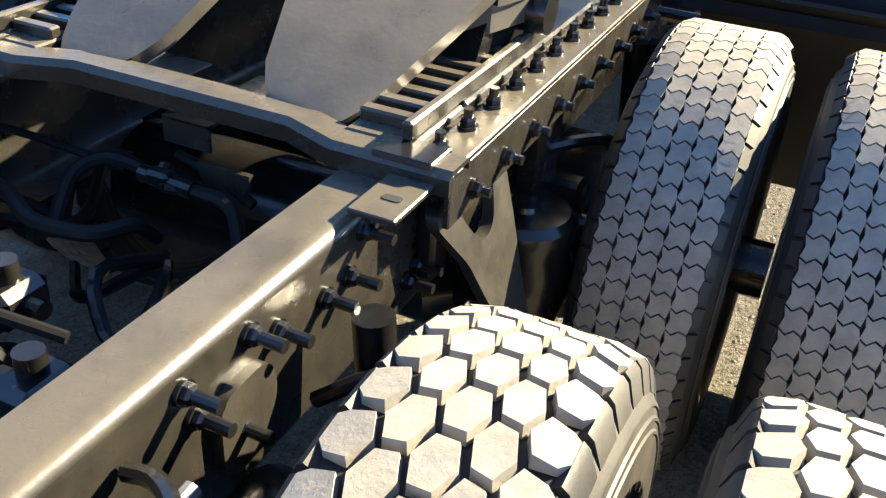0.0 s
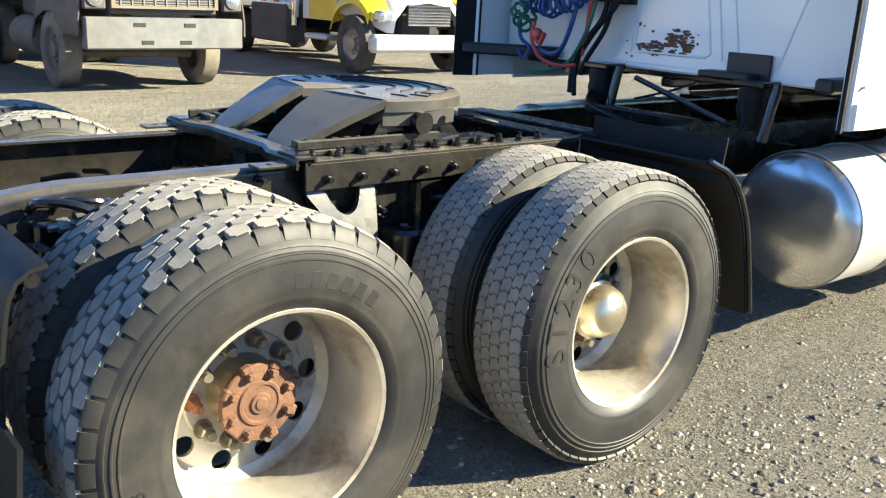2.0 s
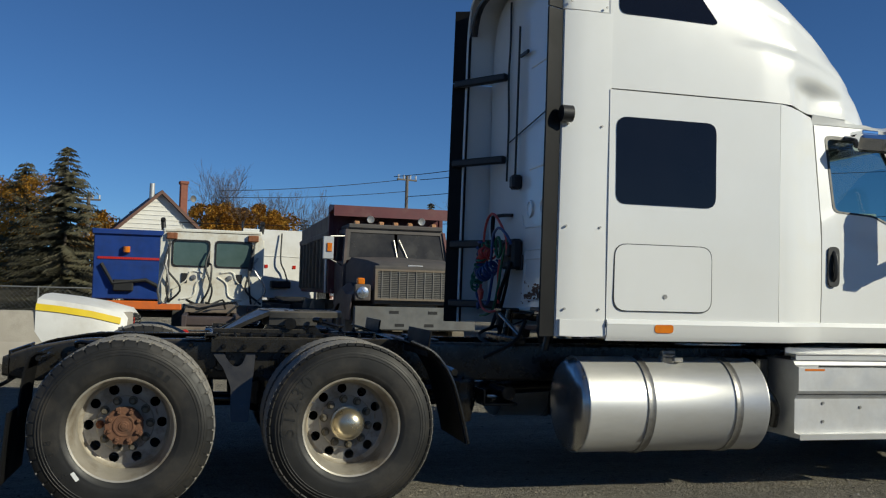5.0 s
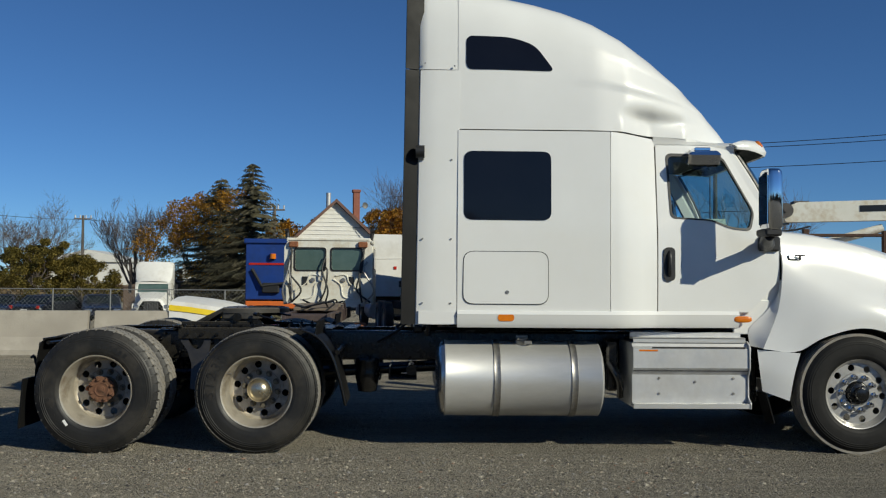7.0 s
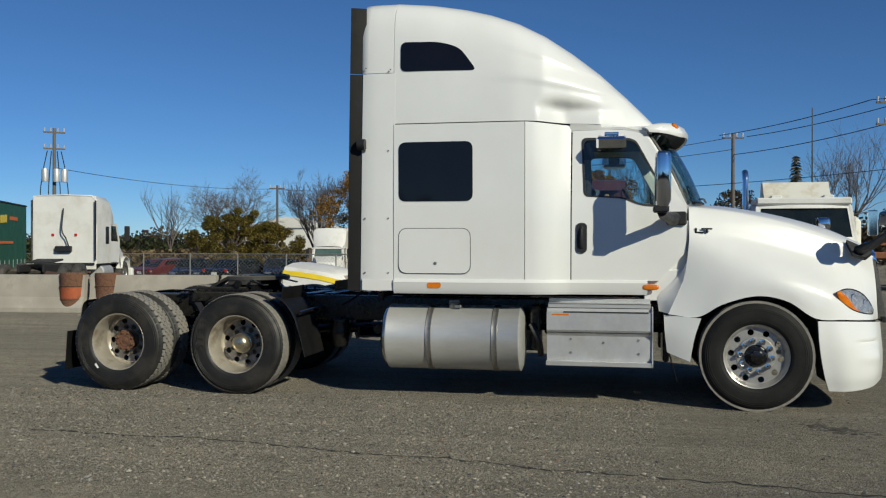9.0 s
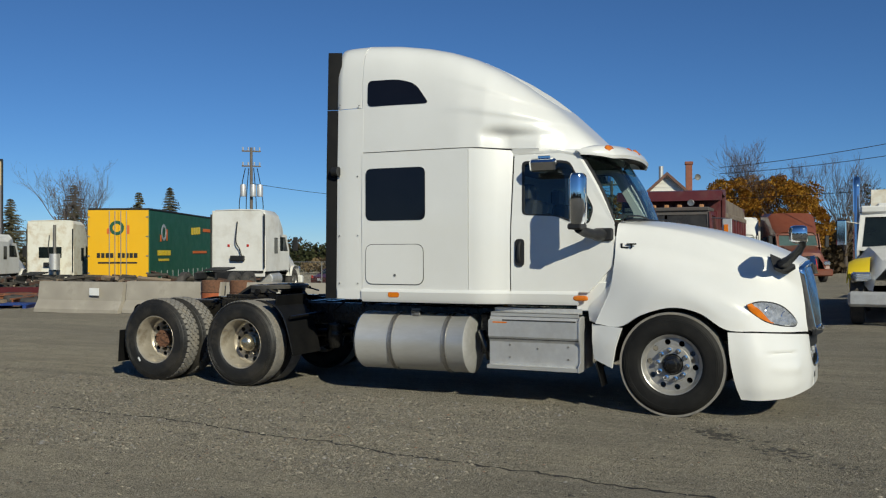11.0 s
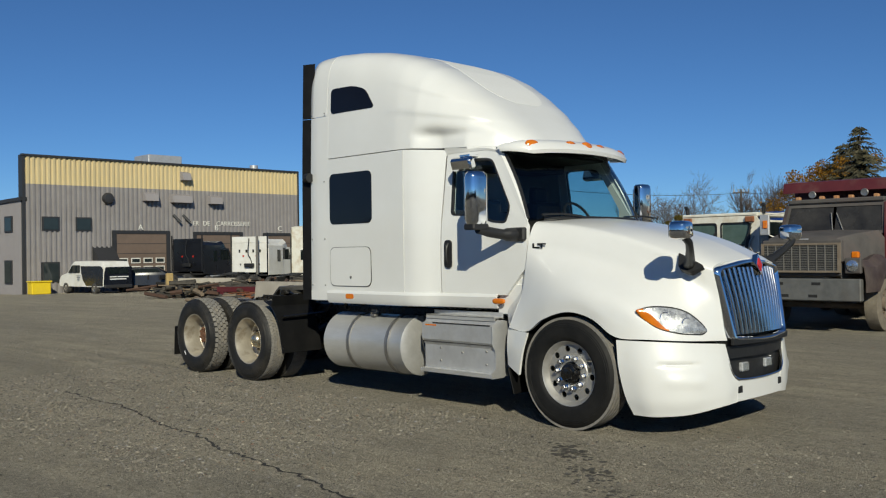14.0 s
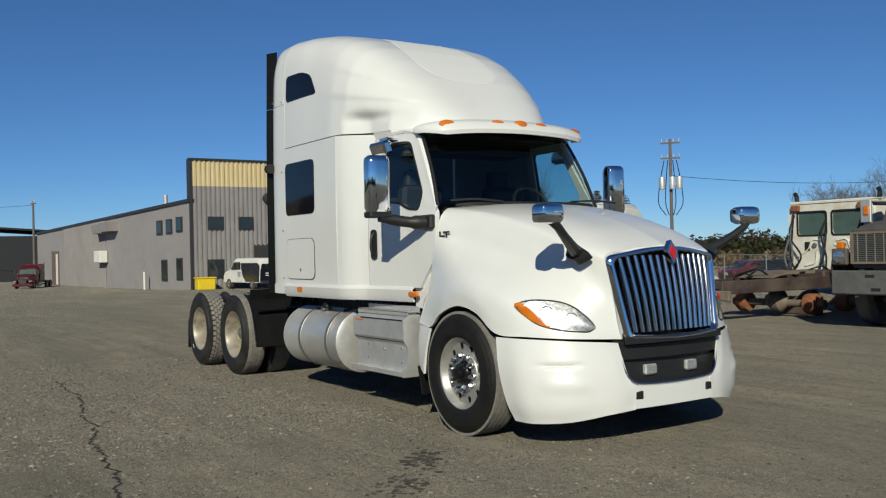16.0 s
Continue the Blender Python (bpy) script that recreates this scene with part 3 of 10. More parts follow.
def wheel(parent, m, kind, spin=0.0):
    """kind: hex (rusty hub), wave (domed hub), front, inner_hex, inner_wave."""
    m = m @ pose(0, 0, 0, spin)
    rim = part("wheel", {"front": RIM_FRONT, "hex": RIM_REAR, "wave": RIM_REAR}.get(kind, RIM_INNER), None, parent, m=m)
    tagged(rim, {"front": "polished ten-hole alloy wheel with ribbed tyre", "hex": "dirty steel wheel with rusty hub and block tread tyre", "wave": "steel wheel with domed hub cap and wavy tread tyre"}.get(kind, "inner twin wheel in shadow"))
    part("tyre", CARCASS_F if kind == "front" else CARCASS, None, rim)
    tread = part("tread", {"front": TREAD_RIB, "hex": TREAD_HEX, "inner_hex": TREAD_HEX}.get(kind, TREAD_WAVE), None, rim)
    tagged(tread, {"front": "ribbed worn tread", "hex": "worn tread of dusty hexagonal blocks", "inner_hex": "worn tread of dusty hexagonal blocks"}.get(kind, "worn tread of wavy blocks"), kind="stuff")
    if kind in ("hex", "wave", "front"):
        part("wheel_disc", {"front": DISC_FRONT}.get(kind, DISC_REAR), None, rim, "steel disc with ten hand holes")
    if kind.startswith("inner"):
        part("brake_drum", DRUM, None, rim)
        return rim
    part("hub", {"front": HUB_FRONT, "hex": HUB_RUST}.get(kind, HUB_DOME), None, rim, {"hex": "rusty axle hub", "wave": "brass-coloured domed hub cap", "front": "black front hub"}[kind])
    if kind == "hex":
        part("hub_barrel", HUB_BARREL, None, rim, "oil-stained tan hub barrel")
    for i in range(8 if kind == "hex" else 0):
        a = 2 * math.pi * i / 8
        part("hub_bolt", HUB_BOLT, None, rim, m=Matrix.Translation((0, 0.086 * math.cos(a), 0.086 * math.sin(a))))
        part("hub_lug", HUB_LUG, None, rim, m=Matrix.Rotation(a, 4, 'X'))
    for i in range(10):
        a = 2 * math.pi * (i + 0.5) / 10
        x = 0.071 if kind == "front" else -0.122
        me = NUT_FRONT if kind == "front" else (NUT_ORANGE if kind == "hex" and i == 4 else NUT_REAR)
        part("lug_nut", me, None, rim, m=Matrix.Translation((x, 0.1425 * math.cos(a), 0.1425 * math.sin(a))))
    return rim
# ---- the white sleeper tractor (points to +y, axles: rear y 0, middle y 1.32, front y 6.42) ----
truck = thing("semi_truck", "white sleeper-cab road tractor parked on packed gravel", "truck")

Y_MID, Y_FRONT = 1.32, 6.42
for side in (1, -1):
    turn = pose(0, 0, 0) if side > 0 else pose(0, 0, 0, 0, 0, 180)
    at = lambda x, y, z: Matrix.Translation((side * x, y, z)) @ turn
    w1 = wheel(truck, at(1.105, 0.0, 0.513), "hex", 20)
    w2 = wheel(truck, at(1.105, Y_MID, 0.514), "wave", 8)
    wheel(truck, at(0.745, 0.0, 0.513), "inner_hex", 33)
    wheel(truck, at(0.745, Y_MID, 0.514), "inner_wave", 15)
    wheel(truck, at(1.06, Y_FRONT, 0.51), "front", 12)
    if side > 0:
        ring_text("ST230", 0.382, radians(152), 0.118, 0.1456, w2, radians(12.4), TYREMARK)
        ring_text("S758", 0.392, radians(185), 0.058, 0.1452, w1, radians(10), TYREMARK)
        for k in range(6):
            a = radians(66 - k * 7.0)
            bars = B().box((0.1438, 0.375 * math.cos(a), 0.375 * math.sin(a)), (0.003, 0.028, 0.042), 0.001, (math.degrees(a) - 90, 0, 0))
            part("sidewall_mark", bars, TYREMARK, w1, "raised plain marks on the tyre wall")
        part("sticker", B().box((0.1455, -0.31, -0.16), (0.002, 0.022, 0.055), 0.0, (15, 0, 0)), WHITESTICK, w1, "small white paper sticker")
        part("valve_stem", B().tube([(0.07, -0.2, 0.17), (0.10, -0.215, 0.18), (0.125, -0.22, 0.185)], 0.005), STEEL, w2)

# -- ladder frame --
RAIL = 0.43
def rail_ring(side, y, zb, zt):
    """C-section of the frame rail with rounded outer corners."""
    r, t, fl = 0.024, 0.009, 0.09
    pts = [(RAIL - fl, zb), (RAIL - r, zb)]
    pts += [(RAIL - r + r * math.cos(a), zb + r + r * math.sin(a)) for a in np.linspace(-math.pi / 2, 0, 7)[1:]]
    pts += [(RAIL - r + r * math.cos(a), zt - r + r * math.sin(a)) for a in np.linspace(0, math.pi / 2, 7)]
    pts += [(RAIL - fl, zt), (RAIL - fl, zt - t), (RAIL - r, zt - t), (RAIL - t, zt - r), (RAIL - t, zb + r), (RAIL - r, zb + t), (RAIL - fl, zb + t), (RAIL - fl, zb)]
    return [(side * x, y, z) for x, z in pts]


for side in (1, -1):
    rows = [rail_ring(side, y, zb, zt) for y, zb, zt in ((-0.80, 0.74, 0.86), (-0.66, 0.71, 0.915), (-0.60, 0.705, 0.932), (-0.40, 0.712, 0.970), (-0.34, 0.715, 0.978), (-0.25, 0.715, 0.985), (3.0, 0.715, 0.985), (7.0, 0.715, 0.985))]
    part("frame_rail", B().grid(rows), DUSTBLACK, truck, "dusty black steel frame rail", angle=50)
    gp = rounded([(0.0, 0.90), (0.10, 0.905), (0.115, 0.84), (0.06, 0.77), (0.0, 0.78)], 0.03, 4)
    part("gusset_plate", B().sheet(gp, lambda u, v, d: (side * (RAIL + d), u, v), 0.0, 0.016), FORK, truck)
    # shackle with its bushing beside the rail
    loop = [(side * (RAIL + 0.01), -0.30, 0.915), (side * (RAIL + 0.05), -0.295, 0.95), (side * (RAIL + 0.10), -0.26, 0.965), (side * (RAIL + 0.11), -0.19, 0.955), (side * (RAIL + 0.06), -0.15, 0.94), (side * (RAIL + 0.01), -0.14, 0.92)]
    part("shackle", B().tube(curve_through(loop, 20), 0.011, 8), BLACKPAINT, truck)
    part("bushing", B().cyl((side * (RAIL + 0.075), -0.255, 0.895), (side * (RAIL + 0.075), -0.165, 0.905), 0.032, n=18), DUSTBLACK, truck)
    part("shackle_bolt", B().cyl((side * (RAIL + 0.075), -0.33, 0.887), (side * (RAIL + 0.075), -0.12, 0.91), 0.012, n=10).cyl((side * (RAIL + 0.075), -0.305, 0.89), (side * (RAIL + 0.075), -0.275, 0.893), 0.022, n=6), STEEL, truck)
part("end_plate", B().box((0, -0.76, 0.80), (0.86, 0.012, 0.20), 0.004), BLACKPAINT, truck)
for y in (-0.42, 1.9, 2.6, 3.6, 4.8):
    b = B().box((0, y, 0.80), (0.84, 0.07, 0.14), 0.01).box((0, y, 0.875), (0.84, 0.12, 0.012), 0.004)
    part("crossmember", b, BLACKPAINT if y < 1 else DUSTBLACK, truck)
# mounting angles of the fifth wheel, with bolts, slots and studs
for side in (1, -1):
    b = B()
    b.box((side * (RAIL + 0.022), 1.13, 1.001), (0.105, 1.30, 0.012), 0.003)
    b.box((side * (RAIL + 0.069), 1.13, 0.952), (0.012, 1.30, 0.092), 0.003)
    end = B().box((side * (RAIL + 0.030), 0.39, 0.996), (0.075, 0.15, 0.010), 0.003)
    part("end_lug", end, DUSTBLACK, truck)
    for dy in (-0.02, 0.05):
        part("slot", B().sheet(rounded([(side * (RAIL + 0.020), 0.382 + dy), (side * (RAIL + 0.050), 0.382 + dy), (side * (RAIL + 0.050), 0.398 + dy), (side * (RAIL + 0.020), 0.398 + dy)], 0.007), lambda u, v, d: (u, v, d), 1.0005, 1.0025), DARKVOID, truck)
    part("mounting_angle", b, DUSTBLACK, truck, "dusty steel angle with bolts")
    bolt = hexnut(0.014, 0.0, 0.02)
    bolt.cyl((0.0, 0, 0), (0.034, 0, 0), 0.009, n=10)
    BOLT = mesh_of("bolt", bolt, BLACKPAINT)
    up = Matrix(((0, 0, 1, 0), (0, 1, 0, 0), (1, 0, 0, 0), (0, 0, 0, 1)))
    for k in range(11):
        part("bolt", BOLT, None, truck, m=Matrix.Translation((side * (RAIL + 0.03), 0.53 + k * 0.105, 1.007)) @ up)
    for k in range(9):
        part("bolt", BOLT, None, truck, m=Matrix.Translation((side * (RAIL + 0.075), 0.56 + k * 0.135, 0.944)) @ (pose(0, 0, 0) if side > 0 else pose(0, 0, 0, 0, 0, 180)))
    stud = mesh_of("stud", hexnut(0.0135, 0.0, 0.018).cyl((0, 0, 0), (0.052, 0, 0), 0.009, n=10), BLACKPAINT)
    out = pose(0, 0, 0) if side > 0 else pose(0, 0, 0, 0, 0, 180)
    for y, z in ((0.348, 0.951), (0.527, 0.874), (0.521, 0.801), (0.49, 0.785), (0.775, 0.873), (0.82, 0.80), (0.818, 0.77), (0.535, 0.927), (0.309, 0.897), (0.246, 0.898), (0.135, 0.915), (-0.04, 0.945), (-0.025, 0.90), (0.08, 0.945), (0.045, 0.83), (0.98, 0.94), (1.12, 0.90), (1.28, 0.94), (1.45, 0.92), (1.60, 0.94), (-0.24, 0.875), (-0.30, 0.80), (-0.45, 0.84), (-0.15, 0.80)):
        part("stud", stud, None, truck, m=Matrix.Translation((side * RAIL, y, z)) @ out)
    # torque rod bracket: a forked plate that reaches down and out beside the rail
    fork = rounded([(0.492, 0.895), (0.512, 0.925), (0.556, 0.920), (0.585, 0.862), (0.615, 0.822), (0.65, 0.808), (0.685, 0.825), (0.705, 0.87), (0.715, 0.925), (0.75, 0.938), (0.772, 0.905), (0.765, 0.80), (0.752, 0.70), (0.735, 0.46), (0.62, 0.46), (0.615, 0.68), (0.565, 0.80)], 0.018, 4)
    fb = B().sheet(fork, lambda u, v, d: (side * (RAIL + 0.022 + (0.92 - v) * 0.3 + d), u, v), 0.0, 0.022)
    part("suspension_bracket", fb, FORK, truck, "grey-brown dusty forked steel bracket")
    part("bracket_foot", B().box((side * (RAIL + 0.02), 0.545, 0.86), (0.035, 0.06, 0.17), 0.01), BLACKPAINT, truck)
    for y in (-0.30, 1.02):
        hb2 = B()
        hb2.box((side * (RAIL + 0.03), y, 0.78), (0.06, 0.12, 0.24), 0.012)
        hb2.box((side * (RAIL + 0.09), y, 0.72), (0.10, 0.05, 0.10), 0.01)
        hb2.cyl((side * (RAIL + 0.02), y, 0.66), (side * (RAIL + 0.20), y, 0.66), 0.035, n=14)
        part("spring_hanger", hb2, BLACKPAINT, truck)
    for y in (0.905, 2.20):
        ab = B()
        ab.lathe([(0.0, 0.752), (0.03, 0.752), (0.034, 0.742), (0.092, 0.74), (0.108, 0.725), (0.11, 0.70), (0.102, 0.67), (0.112, 0.62), (0.11, 0.56), (0.095, 0.50), (0.085, 0.44), (0.04, 0.43)], 28, (side * 0.485, y, 0), 'z')
        part("air_spring", ab, BLACKPAINT, truck)
    for y in (0.24, 1.56):
        sb = B()
        sb.cyl((side * 0.56, y, 0.38), (side * 0.53, y, 0.64), 0.038, n=16)
        sb.cyl((side * 0.53, y, 0.62), (side * 0.51, y, 0.90), 0.03, n=16)
        part("shock_absorber", sb, BLACKPAINT, truck)
    for y in (0.0, Y_MID):
        sb = B()
        sb.prism(rounded([(y - 0.45, 0.62), (y - 0.20, 0.46), (y + 0.20, 0.42), (y + 0.50, 0.44), (y + 0.50, 0.38), (y - 0.20, 0.36), (y - 0.48, 0.55)], 0.03, 3), 'x', side * 0.49, side * 0.58)
        sb.cyl((side * 0.40, y - 0.23, 0.55), (side * 0.66, y - 0.23, 0.55), 0.09, n=18)
        part("spring_beam", sb, BLACKPAINT, truck)
    for y, z in ((-0.28, 0.93), (1.10, 0.80)):
        cb = B().tube(curve_through([(side * 0.45, y - 0.08, z), (side * 0.50, y - 0.07, z + 0.03), (side * 0.56, y, z + 0.03), (side * 0.58, y + 0.06, z), (side * 0.58, y + 0.08, z - 0.06)], 12), 0.014, 8)
        part("clamp", cb, BLACKPAINT, truck)
    for y in (-0.40, 0.16):
        cb = B().tube(curve_through([(side * 0.47, y, 0.80), (side * 0.56, y + 0.02, 0.86), (side * 0.62, y + 0.1, 0.78), (side * 0.58, y + 0.14, 0.60)], 12), 0.012, 8)
        part("clamp", cb, BLACKPAINT, truck)
for y in (0.0, Y_MID):
    b = B()
    b.cyl((-0.95, y, 0.508), (0.95, y, 0.508), 0.068, n=20)
    b.lathe([(0.06, -0.26), (0.14, -0.22), (0.20, -0.1), (0.215, 0.0), (0.20, 0.1), (0.14, 0.22), (0.06, 0.26)], 24, (0.0, y, 0.508), 'x')
    b.lathe([(0.05, -0.34), (0.10, -0.33), (0.13, -0.22), (0.19, -0.12), (0.19, 0.12)], 24, (0.0, y, 0.54), 'y')
    part("drive_axle", b, BLACKPAINT, truck)
b = B()
b.cyl((0, Y_MID + 0.3, 0.56), (0, 4.4, 0.72), 0.055, n=16)
b.cyl((0, 0.34, 0.54), (0, 0.98, 0.54), 0.05, n=16)
part("drive_shaft", b, BLACKPAINT, truck)
b = B()
b.lathe([(0.0, -0.42), (0.08, -0.42), (0.125, -0.38), (0.13, 0.38), (0.08, 0.42), (0.0, 0.42)], 24, (0.0, 0.80, 0.63), 'x')
part("air_tank", b, BLACKPAINT, truck)
b = B()
b.lathe([(0.0, -0.30), (0.08, -0.30), (0.11, -0.27), (0.11, 0.27), (0.08, 0.30), (0.0, 0.30)], 24, (0.05, -0.10, 0.58), 'x')
part("air_tank", b, BLACKPAINT, truck)
rnd = random.Random(11)
for k in range(16):
    x, y = rnd.uniform(-0.30, 0.32), rnd.uniform(-0.55, 0.45)
    pts = [(x, y, 0.72)]
    for q in range(5):
        pts.append((pts[-1][0] + rnd.uniform(-0.18, 0.18), pts[-1][1] + rnd.uniform(-0.16, 0.2), min(0.84, max(0.58, pts[-1][2] + rnd.uniform(-0.1, 0.1)))))
    pts = [(min(0.36, max(-0.36, p[0])), p[1], p[2]) for p in pts]
    part("air_hose", B().tube(curve_through(pts, 26), rnd.choice((0.008, 0.010, 0.013)), 7), FLAP if k % 3 else BLACKPAINT, truck)
for x, y in ((0.12, 0.02), (-0.08, 0.16), (-0.2, -0.2), (-0.26, 0.12)):
    b = B().box((x, y, 0.77), (0.08, 0.10, 0.07), 0.015).cyl((x, y, 0.80), (x, y, 0.84), 0.022, n=12).cyl((x - 0.07, y, 0.77), (x + 0.07, y, 0.77), 0.016, n=10)
    part("air_valve", b, BLACKPAINT, truck)

for pts, r in (([(-0.13, 0.297, 0.80), (-0.177, 0.40, 0.85), (-0.15, 0.45, 0.87), (-0.09, 0.46, 0.87), (-0.047, 0.454, 0.86), (0.0, 0.44, 0.86)], 0.013),
               ([(0.0, 0.44, 0.86), (0.065, 0.449, 0.86), (0.128, 0.44, 0.855), (0.19, 0.378, 0.82), (0.20, 0.33, 0.70)], 0.013),
               ([(-0.42, 0.34, 0.84), (-0.241, 0.308, 0.85), (-0.15, 0.27, 0.845), (-0.109, 0.265, 0.84), (-0.022, 0.282, 0.84), (0.004, 0.349, 0.83), (0.0, 0.40, 0.78)], 0.014),
               ([(-0.42, 0.449, 0.87), (-0.302, 0.46, 0.865), (-0.221, 0.462, 0.86), (-0.12, 0.47, 0.85)], 0.008),
               ([(-0.052, 0.532, 0.87), (0.048, 0.513, 0.86), (0.128, 0.504, 0.83)], 0.010),
               ([(-0.36, 0.05, 0.86), (-0.2, 0.08, 0.88), (-0.05, 0.05, 0.85), (0.1, 0.10, 0.80)], 0.010),
               ([(-0.36, -0.1, 0.84), (-0.25, -0.02, 0.87), (-0.1, -0.05, 0.86), (0.0, -0.15, 0.78)], 0.012)):
    part("air_hose", B().tube(curve_through(pts, 40), r, 8), FLAP, truck, "black rubber air hose")
part("hose_tee", B().box((-0.02, 0.447, 0.868), (0.05, 0.03, 0.03), 0.008).cyl((-0.02, 0.447, 0.86), (-0.03, 0.475, 0.875), 0.014, n=10).cyl((-0.065, 0.452, 0.863), (0.05, 0.446, 0.862), 0.016, n=10), BLACKPAINT, truck)
part("lug_tab", B().box((0.0, 0.528, 0.957), (0.10, 0.062, 0.006), 0.002).box((0.0, 0.500, 0.935), (0.10, 0.006, 0.05), 0.002), DUSTBLACK, truck)
part("tab_hole", B().cyl((0.0, 0.522, 0.9602), (0.0, 0.522, 0.9615), 0.009, n=14), DARKVOID, truck)
part("half_disc", B().prism([(0.07 + 0.055 * math.cos(a), 0.885 + 0.06 * math.sin(a)) for a in np.linspace(math.pi, 2 * math.pi, 16)], 'y', 0.50, 0.512), FORK, truck)

# -- fifth wheel coupling --
fw = B(Matrix.Translation((0, 0, -0.012)) @ Matrix.Diagonal((0.92, 1, 1, 1)))
# top sheet as strips between the outer edge and the throat
for sgn in (1, -1):
    rim_o = [(sgn * 0.47 * math.cos(a), 1.0 + 0.41 * math.sin(a)) for a in np.linspace(radians(-20), radians(90), 24)]
    thr = curve_through([(sgn * 0.065, 0.80), (sgn * 0.050, 0.90), (sgn * 0.050, 1.0), (sgn * 0.033, 1.055), (0.0, 1.07)], 24)
    rows = []
    for (xo, yo), (xi, yi) in zip(rim_o, thr):
        rows.append([(xo, yo, 1.150), (xo, yo, 1.188), (xo * 0.97 + xi * 0.03, yo * 0.97 + yi * 0.03, 1.196)] + [(xo + (xi - xo) * t, yo + (yi - yo) * t, 1.197) for t in (0.25, 0.5, 0.75)] + [(xi + (xo - xi) * 0.03, yi, 1.194), (xi, yi, 1.186), (xi, yi, 1.155)])
    fw.grid(rows)
    fw.grid([[(p[0], p[1], 1.152) for p in (r[0], r[-1])] for r in rows])
    # ramp that slopes down to the rear
    ramp = [[(sgn * 0.445, 0.862, 1.194), (sgn * 0.41, 0.74, 1.140), (sgn * 0.36, 0.60, 1.070), (sgn * 0.335, 0.548, 1.042), (sgn * 0.316, 0.525, 1.030)],
            [(sgn * 0.26, 0.84, 1.197), (sgn * 0.25, 0.72, 1.142), (sgn * 0.24, 0.59, 1.070), (sgn * 0.24, 0.535, 1.042), (sgn * 0.245, 0.515, 1.030)],
            [(sgn * 0.065, 0.80, 1.195), (sgn * 0.080, 0.70, 1.144), (sgn * 0.115, 0.588, 1.072), (sgn * 0.145, 0.545, 1.045), (sgn * 0.175, 0.525, 1.030)]]
    fw.grid(ramp, 0.028 * sgn)
    fw.prism([(sgn * 0.43, 0.86), (sgn * 0.47, 1.0), (sgn * 0.44, 1.18), (sgn * 0.30, 1.2), (sgn * 0.30, 0.82)], 'z', 1.10, 1.154)
wheel5 = part("fifth_wheel", fw, PLATE, truck, "greasy dark steel coupling plate with ramps")
groove = B(Matrix.Translation((0, 0, -0.012)) @ Matrix.Diagonal((0.92, 1, 1, 1)))
for r0 in (0.16, 0.23, 0.30, 0.365):
    for a0, a1 in ((15, 165),):
        pts = [(r0 * math.cos(radians(a)) * 1.12, 1.0 + r0 * math.sin(radians(a)), 1.1985) for a in np.linspace(a0, a1, 30)]
        groove.tube(pts, 0.0042, 6)
for sgn in (1, -1):
    for x, y, ang in ((0.33, 1.12, 25), (0.36, 0.98, 10), (0.24, 0.88, -10), (0.22, 1.26, 60), (0.39, 1.05, 15)):
        groove.box((sgn * x, y, 1.199), (0.09, 0.012, 0.004), 0.001, (0, 0, sgn * ang))
part("grease_groove", groove, DARKVOID, wheel5, "dark greased grooves")
for sgn in (1, -1):
    b = B().prism(rounded([(0.80, 1.02), (0.88, 1.14), (1.12, 1.14), (1.24, 1.02)], 0.03, 4), 'x', sgn * 0.31, sgn * 0.39)
    b.cyl((sgn * 0.30, 1.0, 1.10), (sgn * 0.46, 1.0, 1.10), 0.04, n=18)
    b.box((sgn * 0.39, 1.02, 1.02), (0.10, 0.70, 0.025), 0.006)
    part("coupling_stand", b, BLACKPAINT, wheel5)
    b = B().cyl((sgn * 0.455, 1.16, 1.13), (sgn * 0.50, 1.20, 1.13), 0.018, n=12)
    b.tube([(sgn * 0.46, 1.20, 1.12), (sgn * 0.49, 1.24, 1.11), (sgn * 0.49, 1.32, 1.09), (sgn * 0.45, 1.36, 1.09)], 0.010, 8)
    part("release_link", b, BLACKPAINT, wheel5)
    b = B().box((sgn * 0.375, 0.80, 1.018), (0.12, 0.62, 0.018), 0.004)
    for k in range(8):
        b.box((sgn * 0.365, 0.545 + k * 0.052, 1.036), (0.095, 0.027, 0.024), 0.004)
    b.box((sgn * 0.422, 0.80, 1.045), (0.018, 0.62, 0.032), 0.005)
    part("slide_rack", b, DUSTBLACK, wheel5, "toothed slider rack")
bar = [(-0.52, 0.475), (-0.32, 0.475), (-0.22, 0.512), (0.22, 0.512), (0.32, 0.475), (0.52, 0.475)]
rows = [[(x, y - 0.030, 0.985), (x, y - 0.030, 1.012), (x, y - 0.026, 1.016), (x, y + 0.026, 1.016), (x, y + 0.030, 1.012), (x, y + 0.030, 1.004)] for x, y in bar]
part("cross_plate", B().grid(rows, -0.008), DUSTBLACK, truck, "flat steel bar across the frame")
for sgn in (1, -1):
    part("bar_clamp", B().box((sgn * 0.44, 0.475, 1.024), (0.10, 0.07, 0.012), 0.003), BLACKPAINT, truck)
    part("shim_plate", B().box((sgn * 0.16, 0.60, 1.0), (0.22, 0.09, 0.01), 0.003), DUSTBLACK, truck)
for x, y in ((0, 1.80), (-0.05, 2.02)):
    part("deck_plate", B().box((x, y, 0.994), (0.78, 0.12, 0.014), 0.004), DUSTBLACK, truck)

